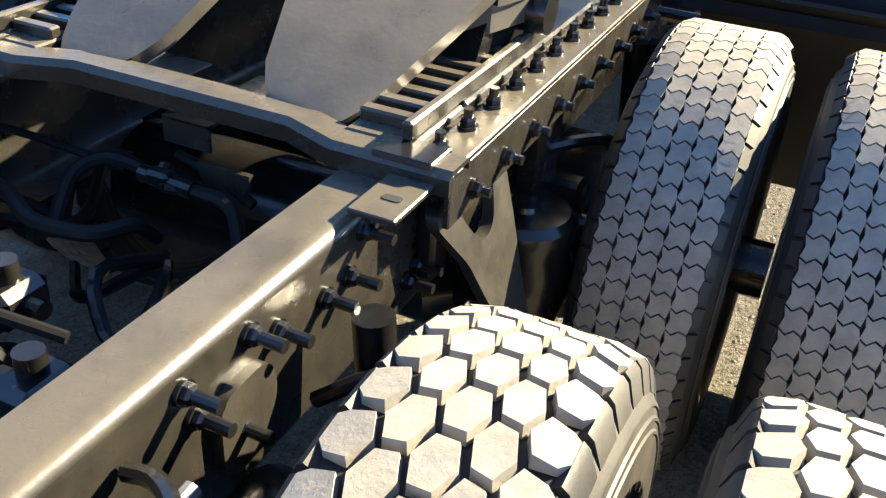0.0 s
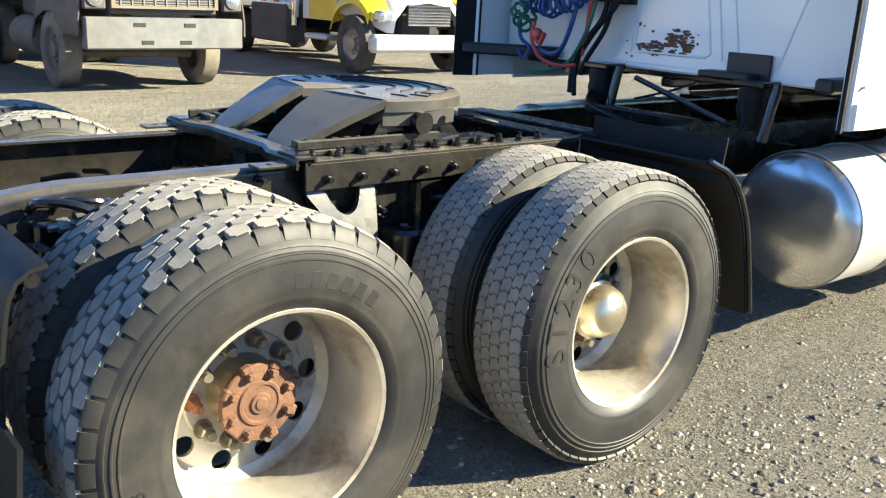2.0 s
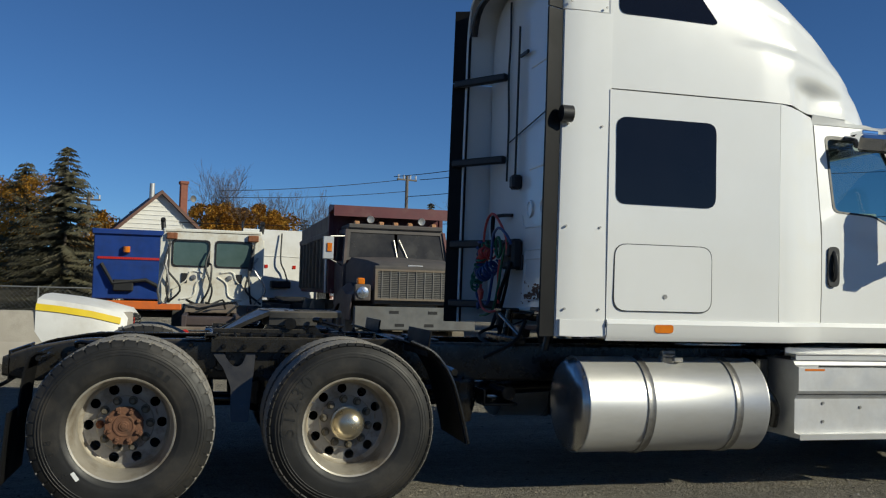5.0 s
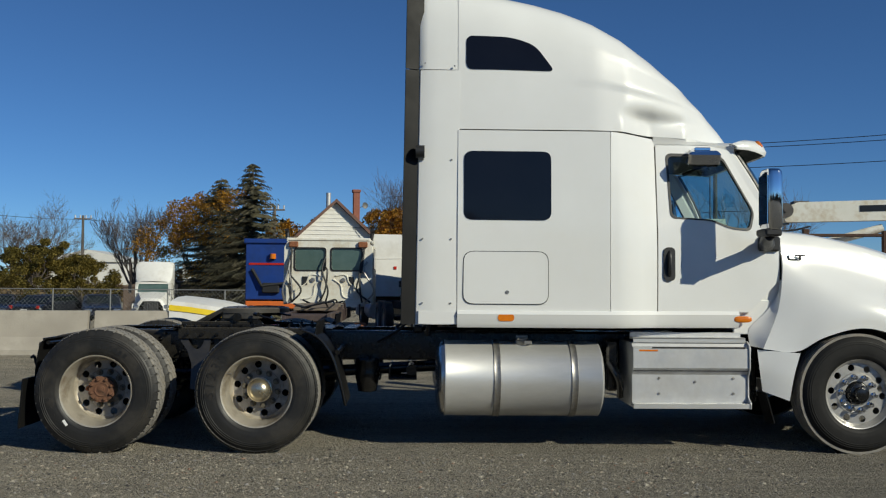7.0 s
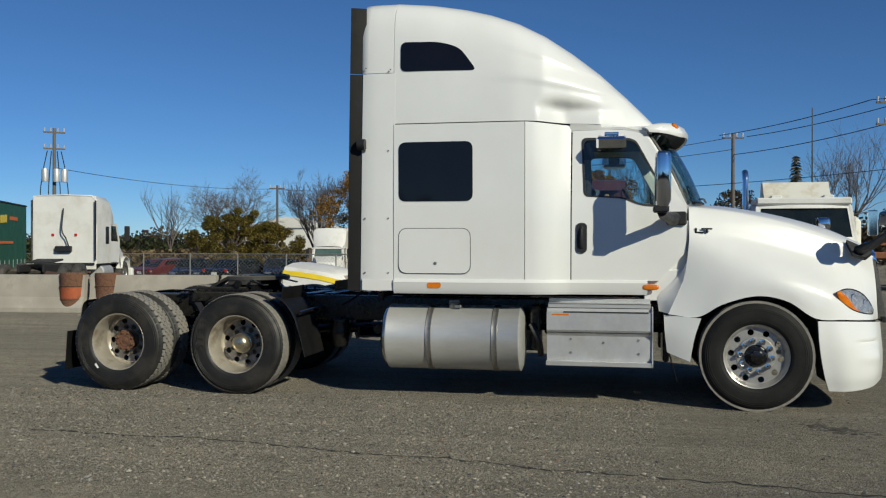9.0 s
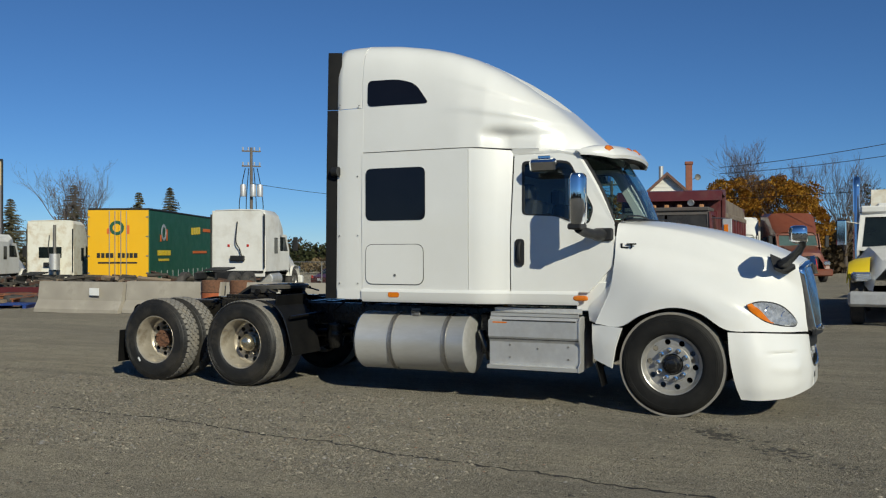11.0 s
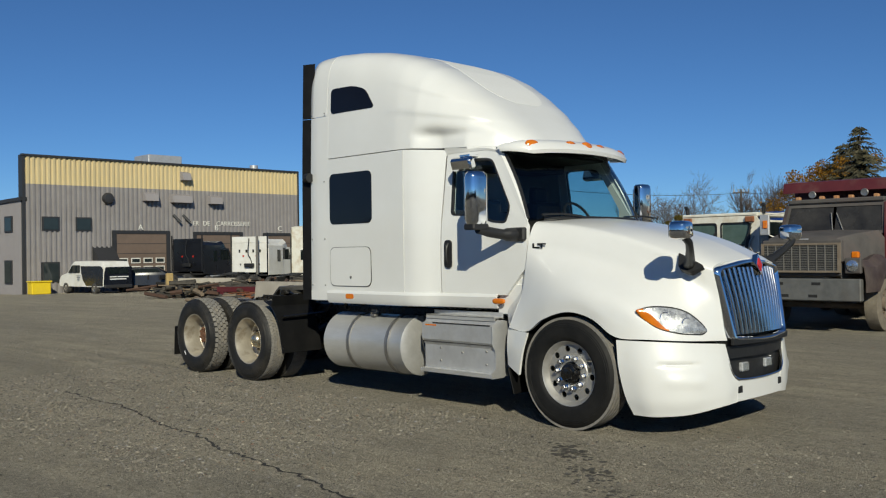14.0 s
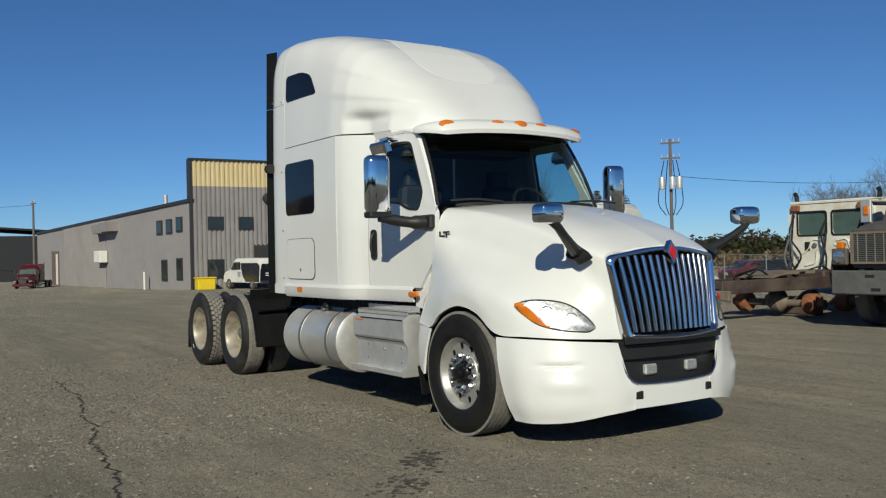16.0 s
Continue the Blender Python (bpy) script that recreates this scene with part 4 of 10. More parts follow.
# -- mudflaps and quarter fenders --
for side in (1, -1):
    fl = [[(side * x, y, z) for y, z in curve_through([(-0.602, 0.61), (-0.612, 0.48), (-0.622, 0.34), (-0.632, 0.20)], 10)] for x in (0.56, 0.80, 1.02, 1.20)]
    part("mudflap", B().grid(fl, 0.012), FLAP, truck, "black rubber rear mudflap")
    up = [[(side * x, y, z) for y, z in curve_through([(-0.47, 0.93), (-0.52, 0.915), (-0.555, 0.86), (-0.58, 0.70), (-0.588, 0.56)], 12)] for x in (0.60, 0.80, 1.0)]
    part("flap_bracket", B().grid(up, 0.010), FLAP, truck, "dark plate that carries the mudflap")
    b = B()
    b.cyl((side * 0.42, -0.50, 0.885), (side * 0.97, -0.50, 0.895), 0.018, n=10)
    part("flap_hanger", b, BLACKPAINT, truck)
    # curved quarter fender ahead of the middle wheel with an upright flat board
    qf = [[(side * x, y, z) for y, z in curve_through([(1.67, 1.035), (1.82, 0.965), (1.93, 0.82), (2.00, 0.62), (2.055, 0.40)], 14)] for x in (0.60, 0.8, 1.0, 1.20)]
    part("quarter_fender", B().grid(qf, 0.010), FLAP, truck, "black plastic quarter fender")
    b = B()
    b.box((side * 0.868, 1.80, 1.02), (0.63, 0.012, 0.165), 0.004, (-8, 0, 0))
    b.box((side * 0.55, 1.80, 0.98), (0.10, 0.03, 0.1), 0.008)
    part("fender_board", b, FLAP, truck, "black rubber board")
    b = B()
    b.tube(curve_through([(side * 1.21, 1.68, 1.035), (side * 1.21, 1.83, 0.965), (side * 1.21, 1.94, 0.82), (side * 1.21, 2.01, 0.62), (side * 1.21, 2.065, 0.40)], 16), 0.010, 6)
    b.cyl((side * 0.42, 1.98, 0.86), (side * 1.15, 1.98, 0.84), 0.022, n=10)
    part("fender_edge", b, BLACKPAINT, truck)

# -- fuel tank with straps, and the battery box with steps --
for side in (1, -1):
    tank = B()
    cx, cz, r = side * 0.885, 0.605, 0.325
    tank.lathe([(0.324, 2.886), (r + 0.002, 2.890), (r + 0.002, 2.900), (r, 2.904), (r, 4.205), (r + 0.002, 4.209), (r + 0.002, 4.219), (0.318, 4.224), (0.27, 4.243), (0.15, 4.256), (0.0, 4.262)], 56, (cx, 0, cz), 'y')
    t = part("fuel_tank", tank, ALU, truck, "brushed aluminium cylindrical fuel tank")
    part("tank_end", B().lathe([(0.0, 2.806), (0.10, 2.809), (0.19, 2.817), (0.25, 2.829), (0.290, 2.846), (0.310, 2.864), (0.3225, 2.889)], 56, (cx, 0, cz), 'y'), ALUEND, t, "polished domed tank end")
    for y in (3.33, 3.985):
        part("tank_strap", B().lathe([(r + 0.002, y - 0.03), (r + 0.010, y - 0.026), (r + 0.005, y - 0.008), (r + 0.005, y + 0.008), (r + 0.010, y + 0.026), (r + 0.002, y + 0.03)], 56, (cx, 0, cz), 'y'), STEEL, t)
        part("tank_bracket", B().box((side * 0.53, y, 0.60), (0.14, 0.08, 0.56), 0.01), BLACKPAINT, t)
    cap = B().cyl((cx + side * 0.085, 3.555, 0.90), (cx + side * 0.10, 3.555, 0.950), 0.060, n=20).cyl((cx + side * 0.10, 3.555, 0.948), (cx + side * 0.104, 3.555, 0.966), 0.052, n=20)
    cap.box((cx + side * 0.105, 3.555, 0.972), (0.024, 0.10, 0.022), 0.004).box((cx + side * 0.15, 3.60, 0.925), (0.05, 0.07, 0.03), 0.006)
    part("filler_cap", cap, STEEL, t)
    box = B()
    prof = [(0.60, 0.93), (1.08, 0.93), (1.10, 0.90), (1.145, 0.885), (1.145, 0.72), (1.10, 0.66), (1.10, 0.42), (1.165, 0.415), (1.165, 0.385), (0.60, 0.385)]
    prof = [(side * x, z) for x, z in prof]
    k = len(prof)
    box.prism(prof, 'y', 4.49, 5.48)
    bx = part("battery_box", box, ALUBOX, truck, "grey aluminium battery box with two steps")
    st = B()
    st.box((side * 1.03, 4.985, 0.968), (0.13, 0.97, 0.012), 0.003)
    st.box((side * 1.092, 4.985, 0.952), (0.006, 0.97, 0.04), 0.002)
    for y in (4.55, 4.985, 5.42):
        st.box((side * 1.03, y, 0.945), (0.10, 0.02, 0.04), 0.003)
    part("top_step", st, ALU, bx)
    part("step_riser", B().box((side * 0.968, 4.985, 0.985), (0.010, 0.97, 0.060), 0.002), ALUBOX, bx)
    # dark strip painted for the shade between tread lip and panel
    part("shadow_slot", B().box((side * 1.1465, 5.05, 0.893), (0.006, 0.80, 0.012), 0.0), DARKVOID, bx)
    part("end_flange", B().sheet(rounded([(side * 0.98, 0.375), (side * 1.178, 0.375), (side * 1.178, 0.43), (side * 1.115, 0.47), (side * 1.115, 0.64), (side * 1.158, 0.71), (side * 1.158, 0.90), (side * 1.09, 0.945), (side * 0.98, 0.945)], 0.01, 2), lambda u, v, d: (u, d, v), 5.482, 5.492), ALUBOX, bx)
    st = B()
    for q in range(46):
        st.cyl((side * 1.135, 4.53 + q * 0.0203, 0.414), (side * 1.135, 4.53 + q * 0.0203, 0.419), 0.006, 0.004, n=6)
    st.box((side * 1.168, 4.985, 0.40), (0.006, 1.0, 0.042), 0.002)
    part("tread_strip", st, ALU, bx)
    for y, z in ((4.72, 0.63), (4.72, 0.50), (5.03, 0.60), (5.36, 0.63), (5.36, 0.50)):
        part("screw", B().cyl((side * 1.098, y, z), (side * 1.107, y, z), 0.011, n=8), STEEL, bx)
    part("groove", B().box((side * 1.128, 4.985, 0.695), (0.004, 0.985, 0.006), 0, (0, side * 30, 0)), BLACKPLASTIC, bx)
    part("warning_sticker", B().box((side * 1.1465, 4.62, 0.868), (0.002, 0.16, 0.014)), AMBER, bx)
b = B().box((0, 2.52, 0.545), (0.9, 0.26, 0.02), 0.004).box((0, 2.40, 0.60), (0.9, 0.02, 0.10), 0.004).cyl((-0.45, 2.6, 0.62), (0.4, 2.6, 0.62), 0.05, n=14)
part("frame_step", b, BLACKPAINT, truck)
b = B()
b.box((0, 4.9, 0.80), (0.66, 1.5, 0.34), 0.06)
b.box((0, 6.2, 0.85), (0.80, 1.3, 0.5), 0.08)
b.cyl((-0.86, Y_FRONT, 0.45), (0.86, Y_FRONT, 0.45), 0.06, n=14)
b.box((0.0, Y_FRONT, 0.40), (1.5, 0.12, 0.10), 0.02)
for side in (1, -1):
    b.box((side * 0.80, 4.36, 0.72), (0.24, 0.10, 0.45), 0.02)
    b.tube(curve_through([(side * 0.95, 4.32, 0.75), (side * 1.0, 4.40, 0.6), (side * 0.95, 4.42, 0.45)], 10), 0.03, 8)
    b.box((side * 0.62, 5.62, 0.7), (0.5, 0.06, 0.6), 0.02)
part("driveline", b, BLACKPAINT, truck, "dark engine and gearbox in shadow")
b = B()
b.box((0, 3.80, 1.182), (2.3, 1.5, 0.03), 0.01)
b.box((0, 4.70, 1.182), (2.0, 0.5, 0.03), 0.01)
part("sleeper_floor", b, BLACKPAINT, truck)
for x in (-0.7, 0.0, 0.7):
    part("floor_beam", B().box((x, 3.92, 1.15), (0.08, 1.9, 0.05), 0.01), BLACKPAINT, truck)
# ---- cab, sleeper, roof and bonnet ----
def side_x(y):
    """Half width of the lower body along the truck."""
    return interp(y, [2.6, 4.28, 4.40, 4.52, 4.62, 4.72, 5.6], [1.205, 1.20, 1.185, 1.145, 1.10, 1.065, 1.00])


def door_x(y, z):
    return 1.065 - 0.075 * (y - 4.72) - 0.10 * max(0.0, z - 1.9) / 0.75 + 0.012 * math.sin(min(1, max(0, (z - 1.1) / 0.9)) * math.pi)


for side in (1, -1):
    # sleeper wall and its skirt
    ys = [2.985, 3.3, 3.8, 4.1, 4.28]
    rows = [[(side * (side_x(y) + 0.006 * math.sin(math.pi * (z - 1.19) / 1.54)), y, z) for z in np.linspace(1.192, 2.725, 9)] for y in ys]
    wall = part("sleeper_wall", B().grid(rows, 0.03 * side), WHITE, truck, "white sleeper side panel")
    ys = [4.286, 4.34, 4.40, 4.46, 4.52, 4.57, 4.62, 4.67, 4.712]
    rows = [[(side * (side_x(y) - (0.10 * max(0.0, z - 1.9) / 0.75 - 0.012 * math.sin(min(1, max(0, (z - 1.1) / 0.9)) * math.pi)) * max(0, (y - 4.3) / 0.42)), y, z - 0.06 * max(0, (y - 4.3)) * (z > 2.7)) for z in np.linspace(1.192, 2.725, 9)] for y in ys]
    part("cab_corner", B().grid(rows, 0.03 * side), WHITE, truck)
    ys = [2.985, 3.3, 3.8, 4.28, 4.34, 4.40, 4.46, 4.52, 4.57, 4.62, 4.67, 4.72, 5.0, 5.3, 5.44]
    rows = [[(side * (side_x(y) + o), y, z) for z, o in ((1.181, -0.014), (1.179, 0.003), (1.168, 0.008), (1.160, 0.004), (1.10, 0.002), (1.068, -0.02))] for y in ys]
    part("skirt", B().grid(rows, 0.02 * side), WHITE, truck, "white lower skirt")
    put = lambda u, v, d: (side * (1.2 + d), u, v)
    win = rounded([(3.036, 1.964), (3.777, 1.964), (3.774, 2.547), (3.036, 2.547)], 0.075)
    part("sleeper_window", B().sheet(win, put, 0.004, 0.014), BLACKGLASS, wall, "dark tinted window")
    hatch = rounded([(3.03, 1.252), (3.757, 1.252), (3.755, 1.701), (3.033, 1.701)], 0.09)
    inner = [(3.395 + (u - 3.395) * 0.985, 1.4765 + (v - 1.4765) * 0.975) for u, v in hatch]
    part("hatch_seal", B().frame_panel(hatch, inner, put, 0.0, 0.0115), BLACKPLASTIC, wall)
    part("luggage_hatch", B().sheet(inner, put, 0.002, 0.0135), WHITE, wall)
    part("hatch_latch", B().cyl((side * 1.208, 3.405, 1.355), (side * 1.218, 3.405, 1.355), 0.016, n=14), STEEL, wall)
    am = rounded([(3.315, 1.105), (3.475, 1.105), (3.475, 1.178), (3.315, 1.178)], 0.035)
    part("marker_light", B().sheet([(3.395 + (u - 3.395) * 0.86, 1.1415 + (v - 1.1415) * 0.80) for u, v in am], put, 0.01, 0.03), AMBER, truck, "amber side marker light")
    part("marker_base", B().sheet([(3.395 + (u - 3.395) * 1.12, 1.1415 + (v - 1.1415) * 1.18) for u, v in am], put, 0.002, 0.016), BLACKPLASTIC, truck)
    # rear side extender and its rubber edge
    rows = []
    for y, dx in ((2.615, -0.045), (2.64, -0.010), (2.70, 0.002), (2.80, 0.006), (2.978, 0.0)):
        rows.append([(side * (1.2 + dx - 0.02 * max(0, z - 2.7)), y + (0.03 * (z - 1.1) / 2.8), z) for z in (1.08, 1.20, 1.9, 2.6, 3.235)])
    ext = part("side_extender", B().grid(rows, 0.018 * side), WHITE, truck, "white rear side fairing")
    part("lower_trim", B().grid([[(side * (1.203 + dx), y, z) for z in (1.085, 1.19)] for y, dx in ((2.62, -0.04), (2.66, 0.004), (2.98, 0.004))], 0.01 * side), WHITE, ext)
    for z0, z1 in ((1.08, 3.235), (3.243, 3.90)):
        rows = [[(side * (1.17 + dx - 0.02 * max(0, z - 2.7)), y + 0.03 * (z - 1.1) / 2.8, z) for z in np.linspace(z0, z1, 8)] for y, dx in ((2.515, 0.055), (2.57, 0.035), (2.66, -0.005))]
        part("rubber_edge", B().grid(rows, 0.015 * side), FLAP, ext, "black rubber edge strip")
    for y, z in ((2.69, 1.26), (2.69, 1.80), (2.69, 2.47), (2.70, 3.29), (2.93, 1.26), (2.93, 1.80), (2.93, 2.47), (2.95, 3.27)):
        part("rivet", B().cyl((side * 1.203, y, z), (side * 1.212, y, z), 0.0075, n=8), STEEL, ext)
    lamp = B().box((side * 1.225, 2.665, 2.53), (0.05, 0.05, 0.10), 0.015).cyl((side * 1.24, 2.625, 2.53), (side * 1.24, 2.70, 2.53), 0.055, n=18)
    part("work_lamp", lamp, BLACKPLASTIC, ext, "small black work lamp")
    # door with its window opening
    outer = [(4.722, 1.192), (5.55, 1.192), (5.80, 1.47), (5.81, 1.87), (5.35, 2.628), (5.22, 2.655), (4.726, 2.655)]
    inner = rounded([(4.85, 2.012), (5.22, 1.995), (5.36, 1.93), (5.545, 1.915), (5.585, 2.07), (5.325, 2.545), (5.22, 2.562), (4.825, 2.562)], [0.05, 0.15, 0.1, 0.04, 0.05, 0.06, 0.1, 0.05], 4)
    putd = lambda u, v, d: (side * (door_x(u, v) + d), u, v)
    door = part("cab_door", B().frame_panel(outer, inner, putd, 0.0, -0.045), WHITE, truck, "white cab door")
    c = np.mean(inner, axis=0)
    big = [(c[0] + (u - c[0]) * 1.035, c[1] + (v - c[1]) * 1.05) for u, v in inner]
    part("window_seal", B().frame_panel(big, [(c[0] + (u - c[0]) * 0.985, c[1] + (v - c[1]) * 0.98) for u, v in inner], putd, 0.004, -0.03), BLACKPLASTIC, door)
    pane = part("door_glass", B().sheet(inner, putd, -0.018, -0.022), SIDEGLASS, door)
    pane.visible_shadow = False
    hs = rounded([(4.77, 1.46), (4.87, 1.46), (4.87, 1.75), (4.77, 1.75)], 0.045)
    part("handle_plate", B().sheet(hs, putd, 0.001, 0.012), BLACKPLASTIC, door)
    part("door_handle", B().tube(curve_through([(side * 1.062, 4.82, 1.50), (side * 1.095, 4.82, 1.53), (side * 1.105, 4.82, 1.60), (side * 1.095, 4.82, 1.68), (side * 1.062, 4.82, 1.72)], 14), 0.016, 10), BLACKPLASTIC, door, "black pull handle")
    part("turn_signal", B().blob((side * 1.030, 5.47, 1.132), (0.04, 0.16, 0.056), 3.0), AMBER, truck, "amber side turn signal")
    # kerb mirror over the door
    part("kerb_mirror", B().box((side * 1.13, 5.10, 2.515), (0.10, 0.28, 0.13), 0.03, (0, side * 20, 0)).box((side * 1.04, 5.10, 2.60), (0.14, 0.14, 0.03), 0.01), CHROME, truck, "small chrome kerb mirror over the door")
    # main mirror
    mb = B()
    for z0, z1, s0, s1 in ((1.885, 1.92, 0.86, 1.0), (1.92, 2.33, 1.0, 1.0), (2.33, 2.365, 1.0, 0.94), (2.365, 2.385, 0.94, 0.75)):
        ring = rounded([(-0.115, -0.06), (0.115, -0.06), (0.115, 0.05), (0.06, 0.08), (-0.06, 0.08), (-0.115, 0.05)], 0.045, 4)
        k = len(ring)
        vs = [(side * 1.44 + u * s0 * side, 5.56 + v * s0, z0) for u, v in ring] + [(side * 1.44 + u * s1 * side, 5.56 + v * s1, z1) for u, v in ring]
        mb.add(vs, [(i, (i + 1) % k, k + (i + 1) % k, k + i) for i in range(k)] + ([tuple(range(k, 2 * k))] if z1 > 2.38 else []))
    mir = part("door_mirror", mb, CHROME, truck, "tall chrome door mirror")
    part("mirror_base", B().box((side * 1.43, 5.55, 1.862), (0.22, 0.14, 0.06), 0.025), BLACKPLASTIC, mir)
    part("mirror_arm", B().tube(curve_through([(side * 1.42, 5.56, 1.84), (side * 1.30, 5.58, 1.815), (side * 1.15, 5.64, 1.79), (side * 0.99, 5.70, 1.785)], 12), [0.045] * 3 + [0.05] * 5 + [0.065] * 4, 12), BLACKPLASTIC, mir)
    part("mirror_foot", B().box((side * 1.005, 5.71, 1.79), (0.07, 0.19, 0.13), 0.04), BLACKPLASTIC, mir)
    part("mirror_glass", B().box((side * 1.44, 5.498, 2.13), (0.19, 0.004, 0.40), 0.0), CHROME, mir)

# rear wall of the sleeper with brackets, cables and rust
bw = B().prism([(-1.16, 1.21), (1.16, 1.21), (1.16, 3.20), (1.13, 3.55), (1.06, 3.76), (0.96, 3.86), (0.80, 3.90), (-0.80, 3.90), (-0.96, 3.86), (-1.06, 3.76), (-1.13, 3.55), (-1.16, 3.20)], 'y', 2.90, 2.93)
back = part("rear_wall", bw, WHITE, truck, "white sleeper back wall in shade")
# pressed ribs of the back wall
for pts in ([(-0.20, 1.295), (-0.165, 1.66), (-0.13, 1.695), (0.24, 1.695), (0.305, 1.66), (0.372, 1.295)],
            [(-0.178, 1.315), (-0.15, 1.60), (-0.12, 1.625), (0.21, 1.622), (0.25, 1.60), (0.302, 1.32), (0.27, 1.30), (-0.15, 1.30)],
            [(0.46, 1.33), (0.39, 1.66), (0.42, 1.692), (0.67, 1.693)], [(-0.24, 1.98), (-0.215, 1.90), (-0.17, 1.878), (0.26, 1.867), (0.315, 1.914), (0.33, 1.98)],
            [(0.872, 1.90), (0.801, 1.675), (0.662, 1.225)], [(-0.70, 1.25), (-0.62, 1.75), (-0.58, 1.80)], [(-0.1, 2.34), (0.5, 2.34), (0.56, 2.40), (0.56, 3.1), (0.5, 3.16), (-0.1, 3.16)]):
    part("wall_rib", B().tube([(x, 2.8995, z) for x, z in pts], 0.0075, 8), WHITE, back)
part("wall_foot", B().box((0, 2.905, 1.228), (2.26, 0.03, 0.03), 0.012), WHITE, back)
for z in (3.22, 2.50, 1.772, 1.246):
    part("fairing_bracket", B().box((-0.945, 2.72, z), (0.58, 0.06, 0.066), 0.012, (0, 0, 35)), BLACKPLASTIC, back)
    part("fairing_bracket", B().box((1.04, 2.78, z), (0.09, 0.22, 0.062), 0.012), BLACKPLASTIC, back)
part("wiring", B().tube(curve_through([(-0.62, 2.885, 3.85), (-0.60, 2.88, 3.5), (-0.63, 2.88, 3.2), (-0.60, 2.88, 2.8), (-0.62, 2.88, 2.3)], 20), 0.010, 6), BLACKPLASTIC, back)
part("aerial", B().tube([(-0.30, 2.86, 3.55), (-0.32, 2.86, 2.9), (-0.34, 2.86, 2.30)], 0.010, 6).box((-0.20, 2.87, 3.30), (0.18, 0.02, 0.03), 0.004), BLACKPLASTIC, back)
part("cable_line", B().tube([(-0.62, 2.88, 2.62), (0.72, 2.88, 2.80)], 0.006, 6), BLACKPLASTIC, back)
part("lamp_box", B().box((-0.32, 2.86, 2.26), (0.10, 0.09, 0.12), 0.02), BLACKPLASTIC, back)
for x in (-0.056, 0.25):
    part("round_vent", B().lathe([(0.073, 2.899), (0.068, 2.884), (0.055, 2.884), (0.050, 2.891), (0.0, 2.890)], 24, (x, 0, 2.021), 'y'), WHITE, back)
part("side_vent", B().box((0.635, 2.893, 2.016), (0.10, 0.02, 0.23), 0.02), BLACKPLASTIC, back)
part("corner_bracket", B().box((0.538, 2.882, 1.283), (0.235, 0.02, 0.115), 0.006).box((0.47, 2.83, 1.236), (0.28, 0.12, 0.03), 0.008), BLACKPLASTIC, back)
holder = part("cable_holder", B().box((-0.355, 2.85, 1.668), (0.30, 0.09, 0.245), 0.03).box((-0.43, 2.80, 1.72), (0.10, 0.05, 0.09), 0.015).box((-0.28, 2.80, 1.70), (0.09, 0.06, 0.12), 0.015).box((-0.29, 2.80, 1.58), (0.11, 0.05, 0.05), 0.012), BLACKPLASTIC, back, "black plug and hose holder")
part("holder_plate", B().box((-0.245, 2.882, 1.598), (0.14, 0.016, 0.125), 0.006), BLACKPLASTIC, back)
part("holder_hook", B().tube(curve_through([(-0.477, 2.89, 2.0), (-0.60, 2.84, 2.005), (-0.737, 2.80, 2.0)], 8), 0.015, 8), BLACKPLASTIC, back)
part("hanging_strap", B().tube([(-0.72, 2.80, 2.0), (-0.70, 2.79, 1.90), (-0.66, 2.79, 1.76)], 0.020, 6), FLAP, back)


def coil(path, turns, r, mat):
    """A coiled air hose wound round a bent centre line."""
    line = curve_through(path, turns * 14)
    pts = []
    for q, p in enumerate(line):
        c = Vector(line[min(q + 1, len(line) - 1)]) - Vector(line[max(q - 1, 0)])
        e1 = c.cross(Vector((0, 1, 0.2))).normalized()
        e2 = c.cross(e1).normalized()
        a = 2 * math.pi * q / 14
        k = r * (1 + 0.18 * math.sin(q * 0.13))
        pts.append(tuple(Vector(p) + e1 * k * math.cos(a) + e2 * k * math.sin(a)))
    part("coiled_hose", B().tube(pts, 0.0098, 5), mat, back)


coil([(-0.79, 2.73, 1.545), (-0.66, 2.70, 1.505), (-0.52, 2.70, 1.525), (-0.40, 2.73, 1.585)], 10, 0.050, BLUEHOSE)
coil([(-0.82, 2.74, 1.60), (-0.74, 2.72, 1.665), (-0.62, 2.71, 1.69), (-0.52, 2.74, 1.665)], 8, 0.038, REDHOSE)
coil([(-0.92, 2.72, 1.46), (-0.84, 2.70, 1.50), (-0.74, 2.70, 1.60), (-0.70, 2.72, 1.72), (-0.60, 2.75, 1.77)], 10, 0.034, GREENHOSE)
coil([(-0.80, 2.75, 1.79), (-0.84, 2.74, 1.68), (-0.80, 2.73, 1.60)], 4, 0.045, BLUEHOSE)
coil([(-0.88, 2.70, 1.44), (-0.80, 2.69, 1.40), (-0.76, 2.70, 1.46)], 3, 0.036, GREENHOSE)
